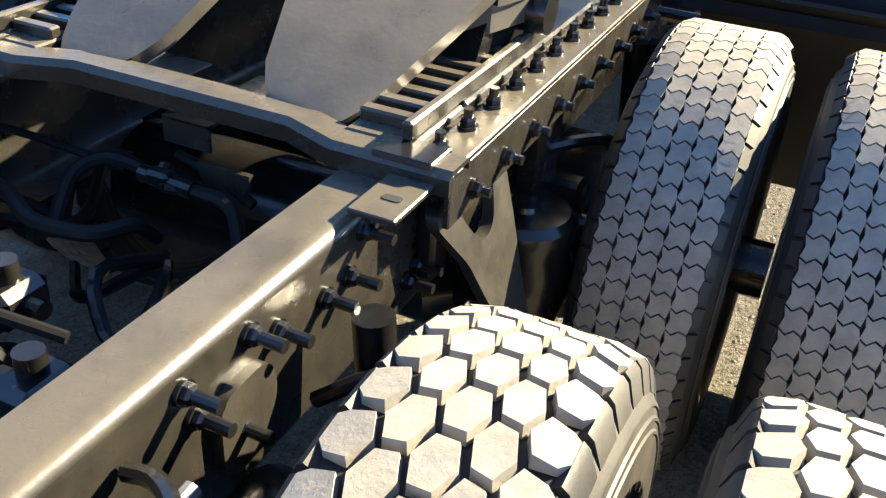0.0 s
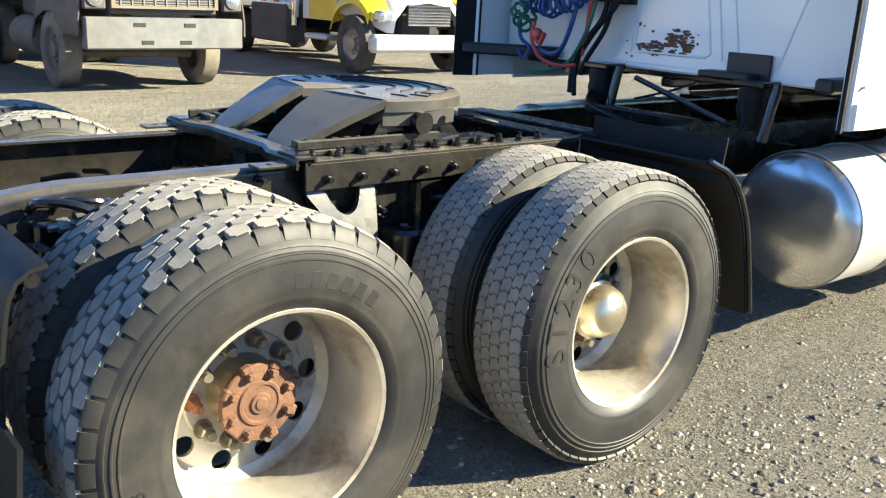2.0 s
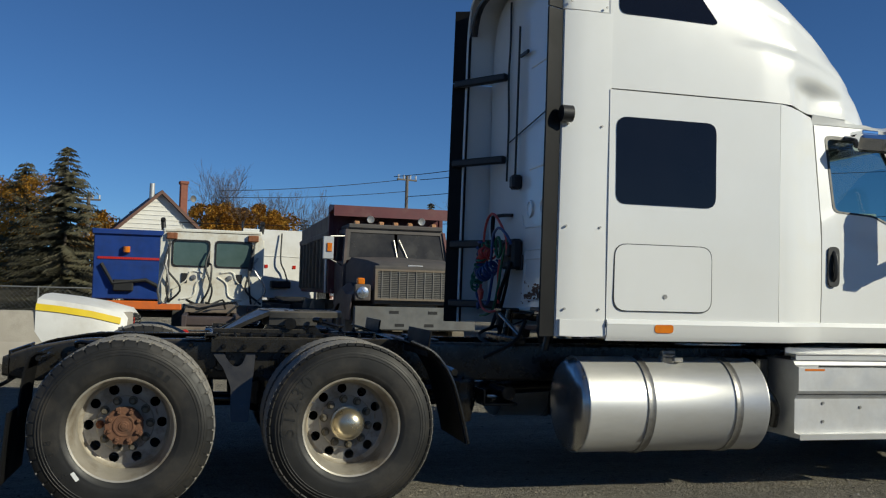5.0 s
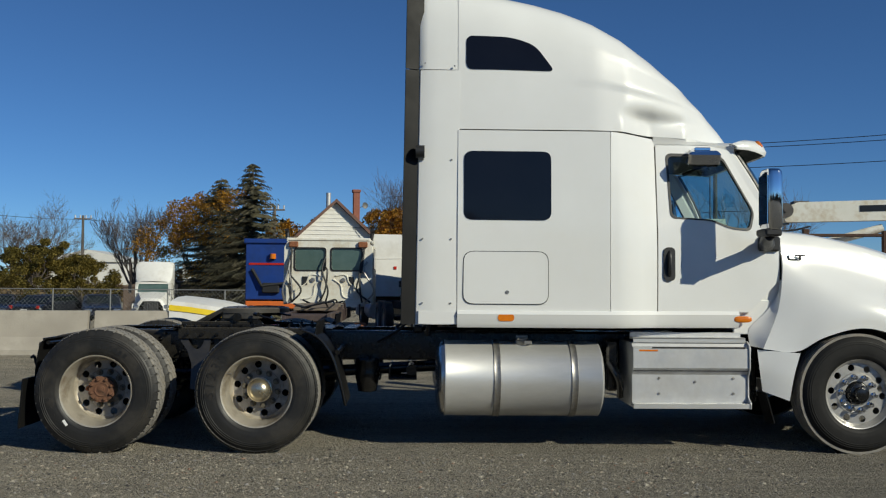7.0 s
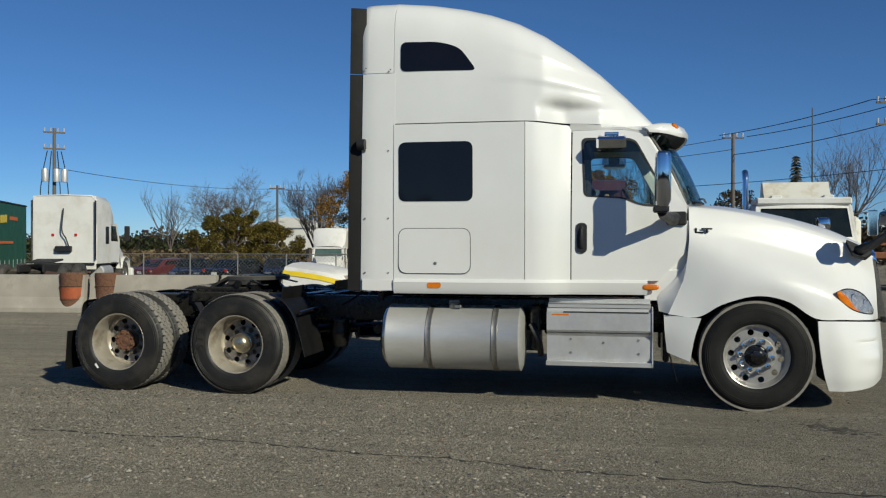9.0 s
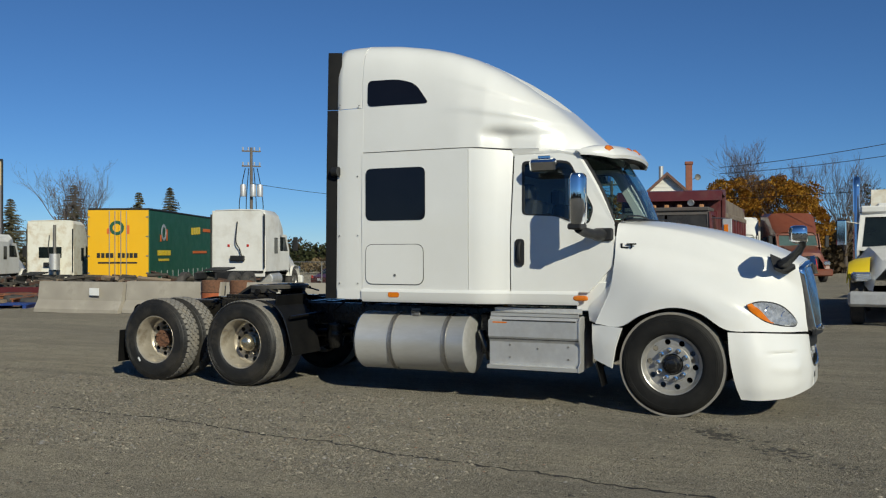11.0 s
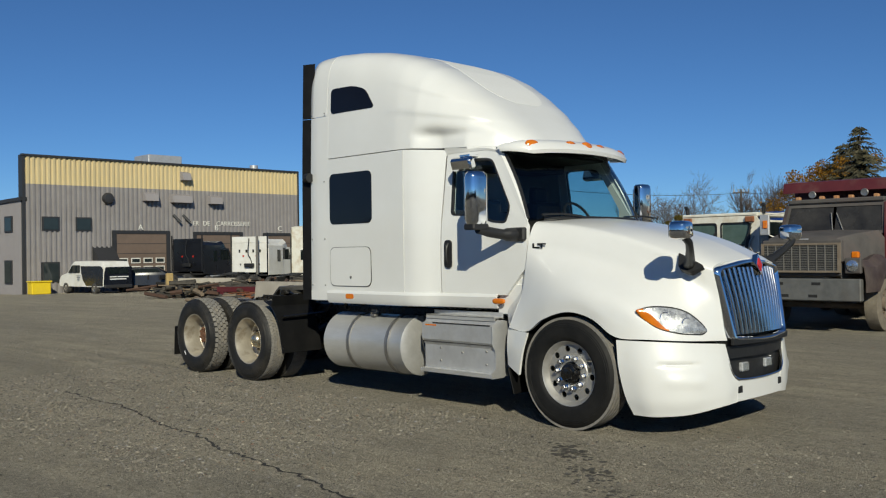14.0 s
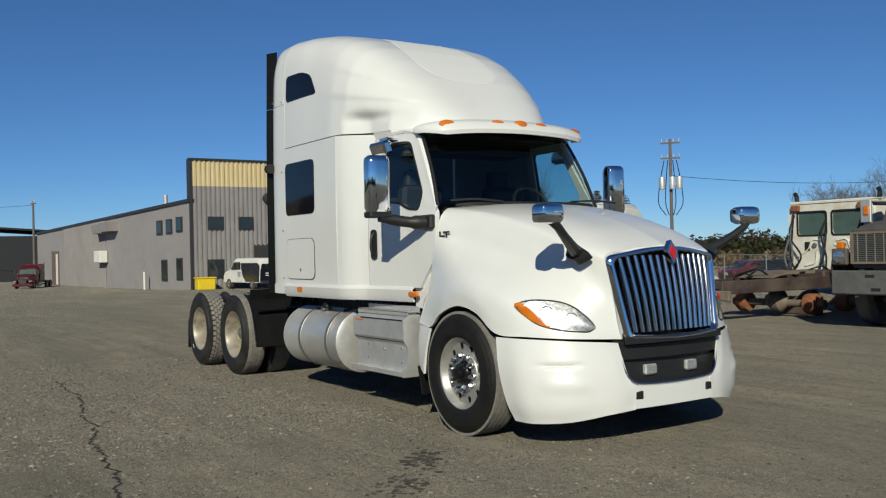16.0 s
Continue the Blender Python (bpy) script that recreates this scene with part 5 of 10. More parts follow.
for mat, r, pts in ((REDHOSE, 0.011, [(-0.78, 2.74, 1.68), (-0.765, 2.74, 1.86), (-0.70, 2.75, 1.985), (-0.55, 2.75, 2.01), (-0.40, 2.76, 1.925), (-0.27, 2.77, 1.80), (-0.255, 2.78, 1.66)]),
                    (BLUEHOSE, 0.012, [(-0.50, 2.72, 1.56), (-0.486, 2.72, 1.675), (-0.447, 2.72, 1.827), (-0.335, 2.73, 1.878), (-0.205, 2.75, 1.82), (-0.165, 2.78, 1.74)]),
                    (GREENHOSE, 0.011, [(-0.46, 2.76, 1.66), (-0.44, 2.74, 1.78), (-0.36, 2.74, 1.80), (-0.335, 2.75, 1.70), (-0.40, 2.75, 1.64), (-0.46, 2.74, 1.70)]),
                    (GREENHOSE, 0.011, [(-0.235, 2.78, 1.79), (-0.30, 2.77, 1.70), (-0.345, 2.76, 1.58), (-0.385, 2.75, 1.40), (-0.50, 2.75, 1.22), (-0.62, 2.73, 1.165), (-0.77, 2.72, 1.15)]),
                    (BLUEHOSE, 0.011, [(-0.88, 2.72, 1.45), (-0.86, 2.71, 1.33), (-0.78, 2.71, 1.27), (-0.84, 2.72, 1.21), (-0.90, 2.73, 1.26)]),
                    (BLUEHOSE, 0.013, [(-0.45, 2.73, 1.56), (-0.47, 2.72, 1.44), (-0.53, 2.72, 1.30), (-0.62, 2.73, 1.25), (-0.74, 2.74, 1.27)]),
                    (REDHOSE, 0.011, [(-0.76, 2.72, 1.42), (-0.77, 2.71, 1.33), (-0.70, 2.71, 1.23), (-0.58, 2.73, 1.19), (-0.46, 2.76, 1.20)]),
                    (REDHOSE, 0.011, [(-0.36, 2.75, 1.62), (-0.385, 2.75, 1.48), (-0.40, 2.76, 1.36), (-0.43, 2.77, 1.26)]),
                    (FLAP, 0.016, [(-0.22, 2.80, 1.60), (-0.235, 2.78, 1.52), (-0.335, 2.77, 1.41), (-0.44, 2.77, 1.27), (-0.49, 2.77, 1.17), (-0.45, 2.72, 1.06)]),
                    (FLAP, 0.014, [(-0.30, 2.80, 1.56), (-0.32, 2.78, 1.45), (-0.42, 2.77, 1.32), (-0.47, 2.77, 1.17), (-0.40, 2.70, 1.05)]),
                    (FLAP, 0.014, [(-0.26, 2.80, 1.55), (-0.30, 2.79, 1.40), (-0.41, 2.79, 1.24), (-0.44, 2.78, 1.15)]),
                    (FLAP, 0.010, [(-0.82, 2.72, 1.78), (-0.88, 2.72, 1.66), (-0.84, 2.72, 1.56), (-0.70, 2.72, 1.50)])):
    part("hose", B().tube(curve_through(pts, 40), r, 7), mat, back)
part("hose_coupling", B().blob((-0.725, 2.705, 1.355), (0.075, 0.05, 0.06), 2.5).tube([(-0.74, 2.70, 1.34), (-0.69, 2.70, 1.30), (-0.66, 2.70, 1.36)], 0.016, 8), REDHOSE, back, "red hose coupling")
part("hose_coupling", B().blob((-0.645, 2.72, 1.70), (0.05, 0.04, 0.04), 2.5), YELLOWTAG, back)
rnd = random.Random(3)
rb = B()
for k in range(150):
    q0 = rnd.random() < 0.35
    a, r = rnd.uniform(0, 6.28), rnd.random() ** 0.6
    x, z = (-0.068 if q0 else 0.105) + (0.080 if q0 else 0.092) * r * math.cos(a), (1.325 if q0 else 1.358) + (0.040 if q0 else 0.072) * r * math.sin(a)
    if k % 9 == 0:
        x, z = rnd.uniform(-0.23, 0.24), rnd.uniform(1.27, 1.45)
    u, v = rnd.uniform(0.006, 0.026) * (0.4 if k % 9 == 0 else 1), rnd.uniform(0.004, 0.011)
    q = [(x + u * rnd.uniform(0.6, 1.2) * math.cos(t), z + v * rnd.uniform(0.6, 1.2) * math.sin(t)) for t in np.linspace(0, 5.6, 8)]
    rb.prism(q, 'y', 2.8985 - k * 0.00003, 2.902)
tagged(part("rust_patch", rb, HUBRUST, back), "flaking rust patch", kind="stuff")
for x in (-0.285, 0.645):
    part("cab_air_spring", B().lathe([(0.0, 1.20), (0.062, 1.20), (0.07, 1.17), (0.062, 1.13), (0.07, 1.10), (0.06, 1.06), (0.045, 1.0), (0.0, 1.0)], 20, (x, 2.78, 0), 'z'), FLAP, truck)
    part("cab_shock", B().cyl((x + 0.10, 2.74, 0.96), (x + 0.12, 2.78, 1.22), 0.025, n=12), BLACKPAINT, truck)
    part("cab_hook", B().box((x, 2.80, 1.215), (0.16, 0.16, 0.03), 0.01), BLACKPAINT, truck)
part("tie_rod", B().tube([(0.08, 2.62, 1.19), (0.64, 2.60, 1.04)], 0.014, 8), BLACKPAINT, truck)
part("link_rod", B().tube(curve_through([(0.34, 2.80, 1.20), (0.22, 2.75, 1.14), (0.05, 2.66, 1.08)], 8), 0.006, 6), BLACKPAINT, truck)
for pts in ([(-0.35, 2.80, 1.10), (-0.15, 2.55, 1.04), (0.15, 2.45, 1.0), (0.4, 2.5, 0.96)], [(0.72, 2.6, 1.16), (0.78, 2.5, 1.02), (0.72, 2.3, 0.9)]):
    part("air_line", B().tube(curve_through(pts, 20), 0.013, 8), FLAP, truck)
b = B().box((0.1, 2.66, 1.0), (0.70, 0.09, 0.06), 0.012)
part("cab_mount", b, BLACKPAINT, truck)

# roof fairing
PROF_Y = [2.985, 3.31, 3.64, 3.91, 4.17, 4.44, 4.71, 4.98, 5.24, 5.40, 5.52]
PROF_Z = [4.030, 4.010, 3.965, 3.90, 3.81, 3.675, 3.50, 3.295, 3.06, 2.91, 2.79]
HALF = [1.197, 1.20, 1.20, 1.20, 1.20, 1.17, 1.085, 0.970, 0.81, 0.665, 0.515]


def roof_row(y, n=140):
    zt = interp(y, PROF_Y, PROF_Z) - 0.02
    w = interp(y, PROF_Y, HALF)
    f = (y - 2.985) / 2.535
    a, b2 = 9.0 - 4.6 * f, 4.6 - 2.3 * f + 2.2 * max(0.0, 1 - 4 * f)
    base = 2.735 - 0.045 * max(0, (y - 4.3)) / 1.2
    h = (zt - base)
    pts = []
    t = np.linspace(0, math.pi, 1601)
    xs = w * np.sign(np.cos(t)) * np.abs(np.cos(t)) ** (2 / a)
    zs = base + h * np.abs(np.sin(t)) ** (2 / b2)
    run = np.r_[0, np.cumsum(np.hypot(np.diff(xs), np.diff(zs)))]
    even = np.linspace(0, run[-1], n)
    for x, z, tt in zip(np.interp(even, run, xs), np.interp(even, run, zs), np.interp(even, run, t)):
        x, z, c = float(x), float(z), math.cos(tt)
        lean = (0.02 + 0.05 * f) * (z - base)
        x -= math.copysign(min(abs(x), lean * min(1, abs(x) / 0.5)), x)
        # hollow above the door
        if abs(c) > 0.3:
            gap = max(0.0, w - door_x(y, 2.66) - 0.022) * interp(y, [4.40, 4.66, 5.3, 5.45], [0, 1, 1, 0])
            x -= math.copysign(gap * math.exp(-(max(0, z - base - 0.05) / 0.12) ** 2), x)
        # narrow scoop under the lower ridge
            x -= math.copysign(0.043 * math.exp(-((z - base - 0.145) / 0.05) ** 2) * interp(y, [4.36, 4.55, 4.80, 5.30], [0, 1, 0.75, 0]), x)
        # soft ridges that sweep to the front
        for zr, am in ((interp(y, [4.2, 5.4], [3.16, 2.96]), 0.016), (interp(y, [4.0, 5.3], [3.52, 3.08]), 0.014)):
            x += math.copysign(am * math.exp(-(max(0.0, z - zr) / 0.09) ** 2 - (min(0.0, z - zr) / 0.025) ** 2) * interp(y, [3.9, 4.5, 5.2, 5.5], [0, 1, 1, 0]), x) if abs(x) > 0.2 else 0
        pts.append((x, y, z))
    return pts


ysr = sorted(set(np.round(np.concatenate([np.linspace(2.985, 4.3, 24), np.linspace(4.3, 5.52, 40)]), 4)))
roof = part("roof_fairing", B().grid([roof_row(y) for y in ysr], 0.012), WHITE, truck, "high white aerodynamic sleeper roof", angle=50)
rows = []
for y in np.linspace(3.62, 5.02, 30):
    row = [p for p in roof_row(y, 150) if abs(p[0]) < interp(y, [3.62, 4.3, 4.9, 5.02], [0.40, 0.55, 0.56, 0.50]) and p[2] > 3.0]
    xs = [p[0] for p in row]
    m = interp(y, [3.62, 4.3, 4.7, 4.85, 4.95, 5.0, 5.02], [0.30, 0.46, 0.48, 0.44, 0.36, 0.27, 0.18])
    rows.append([(x, y, float(np.interp(x, xs[::-1], [p[2] for p in row][::-1])) + 0.003) for x in np.linspace(m, -m, 16)])
part("roof_panel", B().grid(rows, 0.004), ROOFGREY, roof, "matt grey panel on the crown")
nose = roof_row(5.52)
part("roof_nose", B().grid([nose, [(x * 0.8, 5.56, 2.70 + (z - 2.70) * 0.4) for x, y, z in nose], [(x * 0.55, 5.57, 2.69) for x, y, z in nose]]), WHITE, roof)
upper = rounded([(3.05, 3.25), (3.806, 3.243), (3.64, 3.47), (3.44, 3.535), (3.05, 3.541)], [0.06, 0.05, 0.08, 0.1, 0.06], 5)


def roof_side(u, v, d, side):
    row = roof_row(u)
    zs, xs = [p[2] for p in row[:30]], [p[0] for p in row[:30]]
    return (side * (float(np.interp(v, zs, xs)) + d), u, v)


for side in (1, -1):
    c = np.mean(upper, axis=0)
    b = B()
    k = len(upper)
    rings = [upper] + [[(c[0] + (u - c[0]) * f, c[1] + (v - c[1]) * f) for u, v in upper] for f in (0.66, 0.33)]
    vs = [roof_side(u, v, d, side) for ring, d in ((upper, -0.01), (upper, 0.007), (rings[1], 0.007), (rings[2], 0.007)) for u, v in ring]
    vs.append(roof_side(c[0], c[1], 0.007, side))
    fs = [(r * k + i, r * k + (i + 1) % k, (r + 1) * k + (i + 1) % k, (r + 1) * k + i) for r in range(3) for i in range(k)] + [(3 * k + i, 3 * k + (i + 1) % k, 4 * k) for i in range(k)]
    part("roof_window", b.add(vs, fs), BLACKGLASS, roof, "dark tinted upper window")
# closing wall between the extenders and over the sleeper
rr = roof_row(2.985)
part("roof_rear_wall", B().grid([[(x, 2.985, z) for x, y, z in rr], [(x * 0.98, 2.93, 2.72 + (z - 2.72) * 0.985) for x, y, z in rr]], 0.0), WHITE, roof)
upper_half = [(abs(x), z) for x, y, z in rr[:70] if z > 3.243]
upper_half = [(float(np.interp(3.243, [p[2] for p in rr[:70]], [p[0] for p in rr[:70]])), 3.243)] + upper_half
for side in (1, -1):
    rows = [[(side * (x + dx * (1 if z < 3.9 else 0.5)), y + 0.026 * (y < 2.9), z - dz * max(0.0, (z - 3.7) / 0.28)) for x, z in upper_half] for y, dx, dz in ((2.615, -0.030, 0.014), (2.63, -0.008, 0.004), (2.70, 0.002, 0.001), (2.80, 0.003, 0.0), (2.972, -0.002, 0.0))]
    part("upper_extender", B().grid(rows, 0.018 * side), WHITE, roof, "white upper rear fairing", angle=50)
part("roof_back_strip", B().tube([(x * 0.97, 2.70, z - 0.10) for x, y, z in rr[30:-30:3]], 0.03, 8), BLACKPLASTIC, roof)

# cab shell: roof lid, headliner, pillars, windscreen, cowl, inside
cr = B()
cr.grid([[(x * 0.97, y, z + 0.0) for x, z in ((1.0 - 0.09 * (y - 4.7), 2.655), (0.9 - 0.09 * (y - 4.7), 2.70), (0.4, 2.72), (-0.4, 2.72), (-0.9 + 0.09 * (y - 4.7), 2.70), (-1.0 + 0.09 * (y - 4.7), 2.655))] for y in (4.70, 5.0, 5.3, 5.52)], 0.02)
part("cab_roof", cr, WHITE, truck)
for side in (1, -1):
    rows = []
    for y in (4.70, 4.85, 5.0, 5.1, 5.2, 5.28, 5.36, 5.44):
        zt = 2.655 if y < 5.22 else 2.655 - (y - 5.22) * 0.25
        rows.append([(side * door_x(y, zt), y, zt + 0.004), (side * (door_x(y, zt) + 0.006), y, zt + 0.03), (side * (abs(roof_row(y)[0][0]) + 0.001), y, 2.735 - 0.045 * max(0, (y - 4.3)) / 1.2 + 0.004)])
    part("roof_gutter", B().grid(rows, 0.01 * side), WHITE, truck)
WS_B = [(0.955, 5.80, 1.935), (0.72, 5.93, 1.945), (0.38, 6.00, 1.95), (0, 6.02, 1.95), (-0.38, 6.00, 1.95), (-0.72, 5.93, 1.945), (-0.955, 5.80, 1.935)]
WS_T = [(0.885, 5.46, 2.605), (0.68, 5.57, 2.64), (0.36, 5.63, 2.66), (0, 5.65, 2.665), (-0.36, 5.63, 2.66), (-0.68, 5.57, 2.64), (-0.885, 5.46, 2.605)]
low, high = curve_through(WS_B, 26), curve_through(WS_T, 26)
ws = part("windscreen", B().grid([[tuple(np.array(a) + (np.array(b2) - np.array(a)) * t + np.array((0, 0.03 * math.sin(math.pi * t), 0.012 * math.sin(math.pi * t)))) for t in np.linspace(0, 1, 8)] for a, b2 in zip(low, high)]), WINDSHIELD, truck, "tinted curved windscreen")
ws.visible_shadow = False
b = B()
b.tube(low[2:-2], 0.018, 6).tube(high[1:-1], 0.018, 6)
part("screen_seal", b, BLACKPLASTIC, ws)
for side in (1, -1):
    a0, a1 = (side * 0.955, 5.80, 1.935), (side * 0.885, 5.46, 2.605)
    rows = []
    for t in np.linspace(0, 1, 8):
        e = np.array(a0) + (np.array(a1) - np.array(a0)) * t + np.array((0, 0.03 * math.sin(math.pi * t), 0.0))
        yd, zd = 5.81 + (5.35 - 5.81) * t, 1.87 + (2.628 - 1.87) * t
        dx = door_x(yd, zd)
        rows.append([tuple(e), (side * (abs(e[0]) * 0.4 + dx * 0.6 + 0.012), e[1] * 0.5 + yd * 0.5 + 0.012, e[2] * 0.5 + zd * 0.5), (side * dx, yd, zd)])
    part("screen_pillar", B().grid(rows, 0.03 * side), WHITE, truck)
    part("pillar_trim", B().tube([r[0] for r in rows], 0.018, 6), BLACKPLASTIC, ws)
    part("wiper", B().tube(curve_through([(side * 0.70 - 0.30, 6.03, 1.965), (side * 0.70 - 0.05, 5.99, 1.985), (side * 0.70 + 0.2, 5.93, 1.975)], 12), 0.010, 6), BLACKPLASTIC, ws)
b = B()
b.box((0, 5.0, 1.16), (1.9, 1.5, 0.05), 0.01)
b.box((0, 4.72, 1.62), (1.90, 0.04, 0.9), 0.01)
b.box((0, 4.62, 2.60), (1.76, 0.5, 0.14), 0.02)
b.box((0, 5.0, 2.63), (1.66, 0.9, 0.03), 0.01)
part("cab_lining", b, CABIN, truck, "dark cab lining")
b = B()
b.prism(rounded([(5.45, 1.55), (5.50, 1.86), (5.72, 1.93), (5.88, 1.90), (5.88, 1.5)], 0.05, 4), 'x', -0.80, 0.80)
b.box((-0.50, 5.50, 1.90), (0.42, 0.18, 0.12), 0.04)
part("dashboard", b, CABIN, truck)
for x in (0.52, -0.52):
    b = B().box((x, 4.98, 1.50), (0.50, 0.50, 0.16), 0.05).box((x, 4.78, 1.86), (0.48, 0.16, 0.66), 0.06, (-8, 0, 0)).box((x, 4.74, 2.27), (0.26, 0.10, 0.18), 0.04)
    part("seat", b, CABIN, truck, "dark cab seat")
part("steering_wheel", B(pose(-0.52, 5.32, 1.97, -60, 0, 0)).tube([(0.22 * math.cos(a), 0.22 * math.sin(a), 0) for a in np.linspace(0, 2 * math.pi, 32, endpoint=False)], 0.016, 8, closed=True).box((0, 0, -0.02), (0.40, 0.05, 0.03), 0.01).box((0, 0, -0.03), (0.14, 0.14, 0.05), 0.02), BLACKPLASTIC, truck)
# sun visor over the windscreen with five lamps
vis = []
for p in curve_through([(0.948, 5.41, 2.632), (0.925, 5.475, 2.65), (0.80, 5.53, 2.668), (0.5, 5.60, 2.69), (0, 5.63, 2.70), (-0.5, 5.60, 2.69), (-0.80, 5.53, 2.668), (-0.925, 5.475, 2.65), (-0.948, 5.41, 2.632)], 40):
    x, y, z = p
    vis.append([(x, y - 0.02, z + 0.02), (x * 1.0, y + 0.05, z + 0.045), (x * 1.0, y + 0.13, z + 0.035), (x * 1.0, y + 0.20, z - 0.005), (x * 0.995, y + 0.225, z - 0.05), (x * 0.99, y + 0.215, z - 0.075)])
for k in range(4):
    for r in (k, -1 - k):
        p0 = vis[r][0]
        vis[r] = [tuple(a + (c - a) * (0.25 + 0.19 * k) for a, c in zip(p0, q)) for q in vis[r]]
visor = part("sun_visor", B().grid(vis, 0.02), WHITE, truck, "white sun visor over the windscreen")
part("visor_lining", B().grid([[(p[0] * 0.985, p[1] - 0.012, p[2] - 0.025) for p in r[:5]] for r in vis[3:-3]]), BLACKPLASTIC, visor)
for x, y in ((0.77, 5.71), (0.26, 5.80), (0.0, 5.815), (-0.26, 5.80), (-0.77, 5.71)):
    part("visor_light", B(pose(x, y + 0.0, 2.708 - 0.03 * abs(x), -52, 0, -18 * x) @ Matrix.Diagonal((1.3, 0.80, 1, 1))).lathe([(0.064, -0.014), (0.062, 0.010), (0.048, 0.024), (0.0, 0.030)], 22, axis='z'), AMBER, visor, "amber roof light")

# bonnet: smooth lines from the crown down to the wheel arch
LINES = [
    [(0, 5.83, 1.955), (0, 6.2, 1.935), (0, 6.7, 1.848), (0, 7.15, 1.725), (0, 7.45, 1.605), (0, 7.60, 1.535)],
    [(0.45, 5.83, 1.945), (0.44, 6.2, 1.92), (0.44, 6.7, 1.83), (0.44, 7.15, 1.70), (0.45, 7.42, 1.578), (0.46, 7.56, 1.50)],
    [(0.84, 5.83, 1.912), (0.80, 6.25, 1.862), (0.75, 6.75, 1.75), (0.69, 7.2, 1.60), (0.63, 7.45, 1.50), (0.595, 7.545, 1.45)],
    [(0.915, 5.83, 1.872), (0.862, 6.25, 1.815), (0.797, 6.75, 1.69), (0.727, 7.2, 1.535), (0.648, 7.45, 1.44), (0.592, 7.555, 1.40)],
    [(0.965, 5.83, 1.79), (0.905, 6.25, 1.725), (0.833, 6.75, 1.59), (0.752, 7.2, 1.43), (0.648, 7.45, 1.31), (0.575, 7.58, 1.25)],
    [(1.005, 5.83, 1.66), (0.955, 6.25, 1.58), (0.897, 6.75, 1.44), (0.845, 7.16, 1.29), (0.735, 7.43, 1.145), (0.556, 7.60, 1.08)],
    [(1.028, 5.82, 1.50), (1.085, 6.2, 1.415), (1.125, 6.6, 1.31), (1.125, 6.95, 1.175), (1.06, 7.17, 1.07), (0.83, 7.43, 0.985), (0.54, 7.61, 0.95)],
    [(1.046, 5.772, 1.20), (1.098, 5.95, 1.21), (1.165, 6.25, 1.225), (1.195, 6.6, 1.19), (1.18, 6.92, 1.02), (1.095, 7.18, 0.94), (0.865, 7.445, 0.89), (0.525, 7.62, 0.87)],
    [(1.075, 5.635, 0.880), (1.125, 5.90, 0.862), (1.168, 6.12, 0.985), (1.195, 6.42, 1.068), (1.195, 6.69, 1.02), (1.18, 6.93, 0.87), (1.095, 7.195, 0.855), (0.87, 7.455, 0.84), (0.505, 7.625, 0.825)],
]
NU = 48
ls = [curve_through(l, NU) for l in LINES]
rows = []
for i in range(NU):
    half = curve_through([l[i] for l in ls], 44)
    rows.append([(-x, y, z) for x, y, z in half[:0:-1]] + half)
hood = part("bonnet", B().grid(rows, -0.02), WHITE, truck, "white bonnet with flared front wings", angle=60)
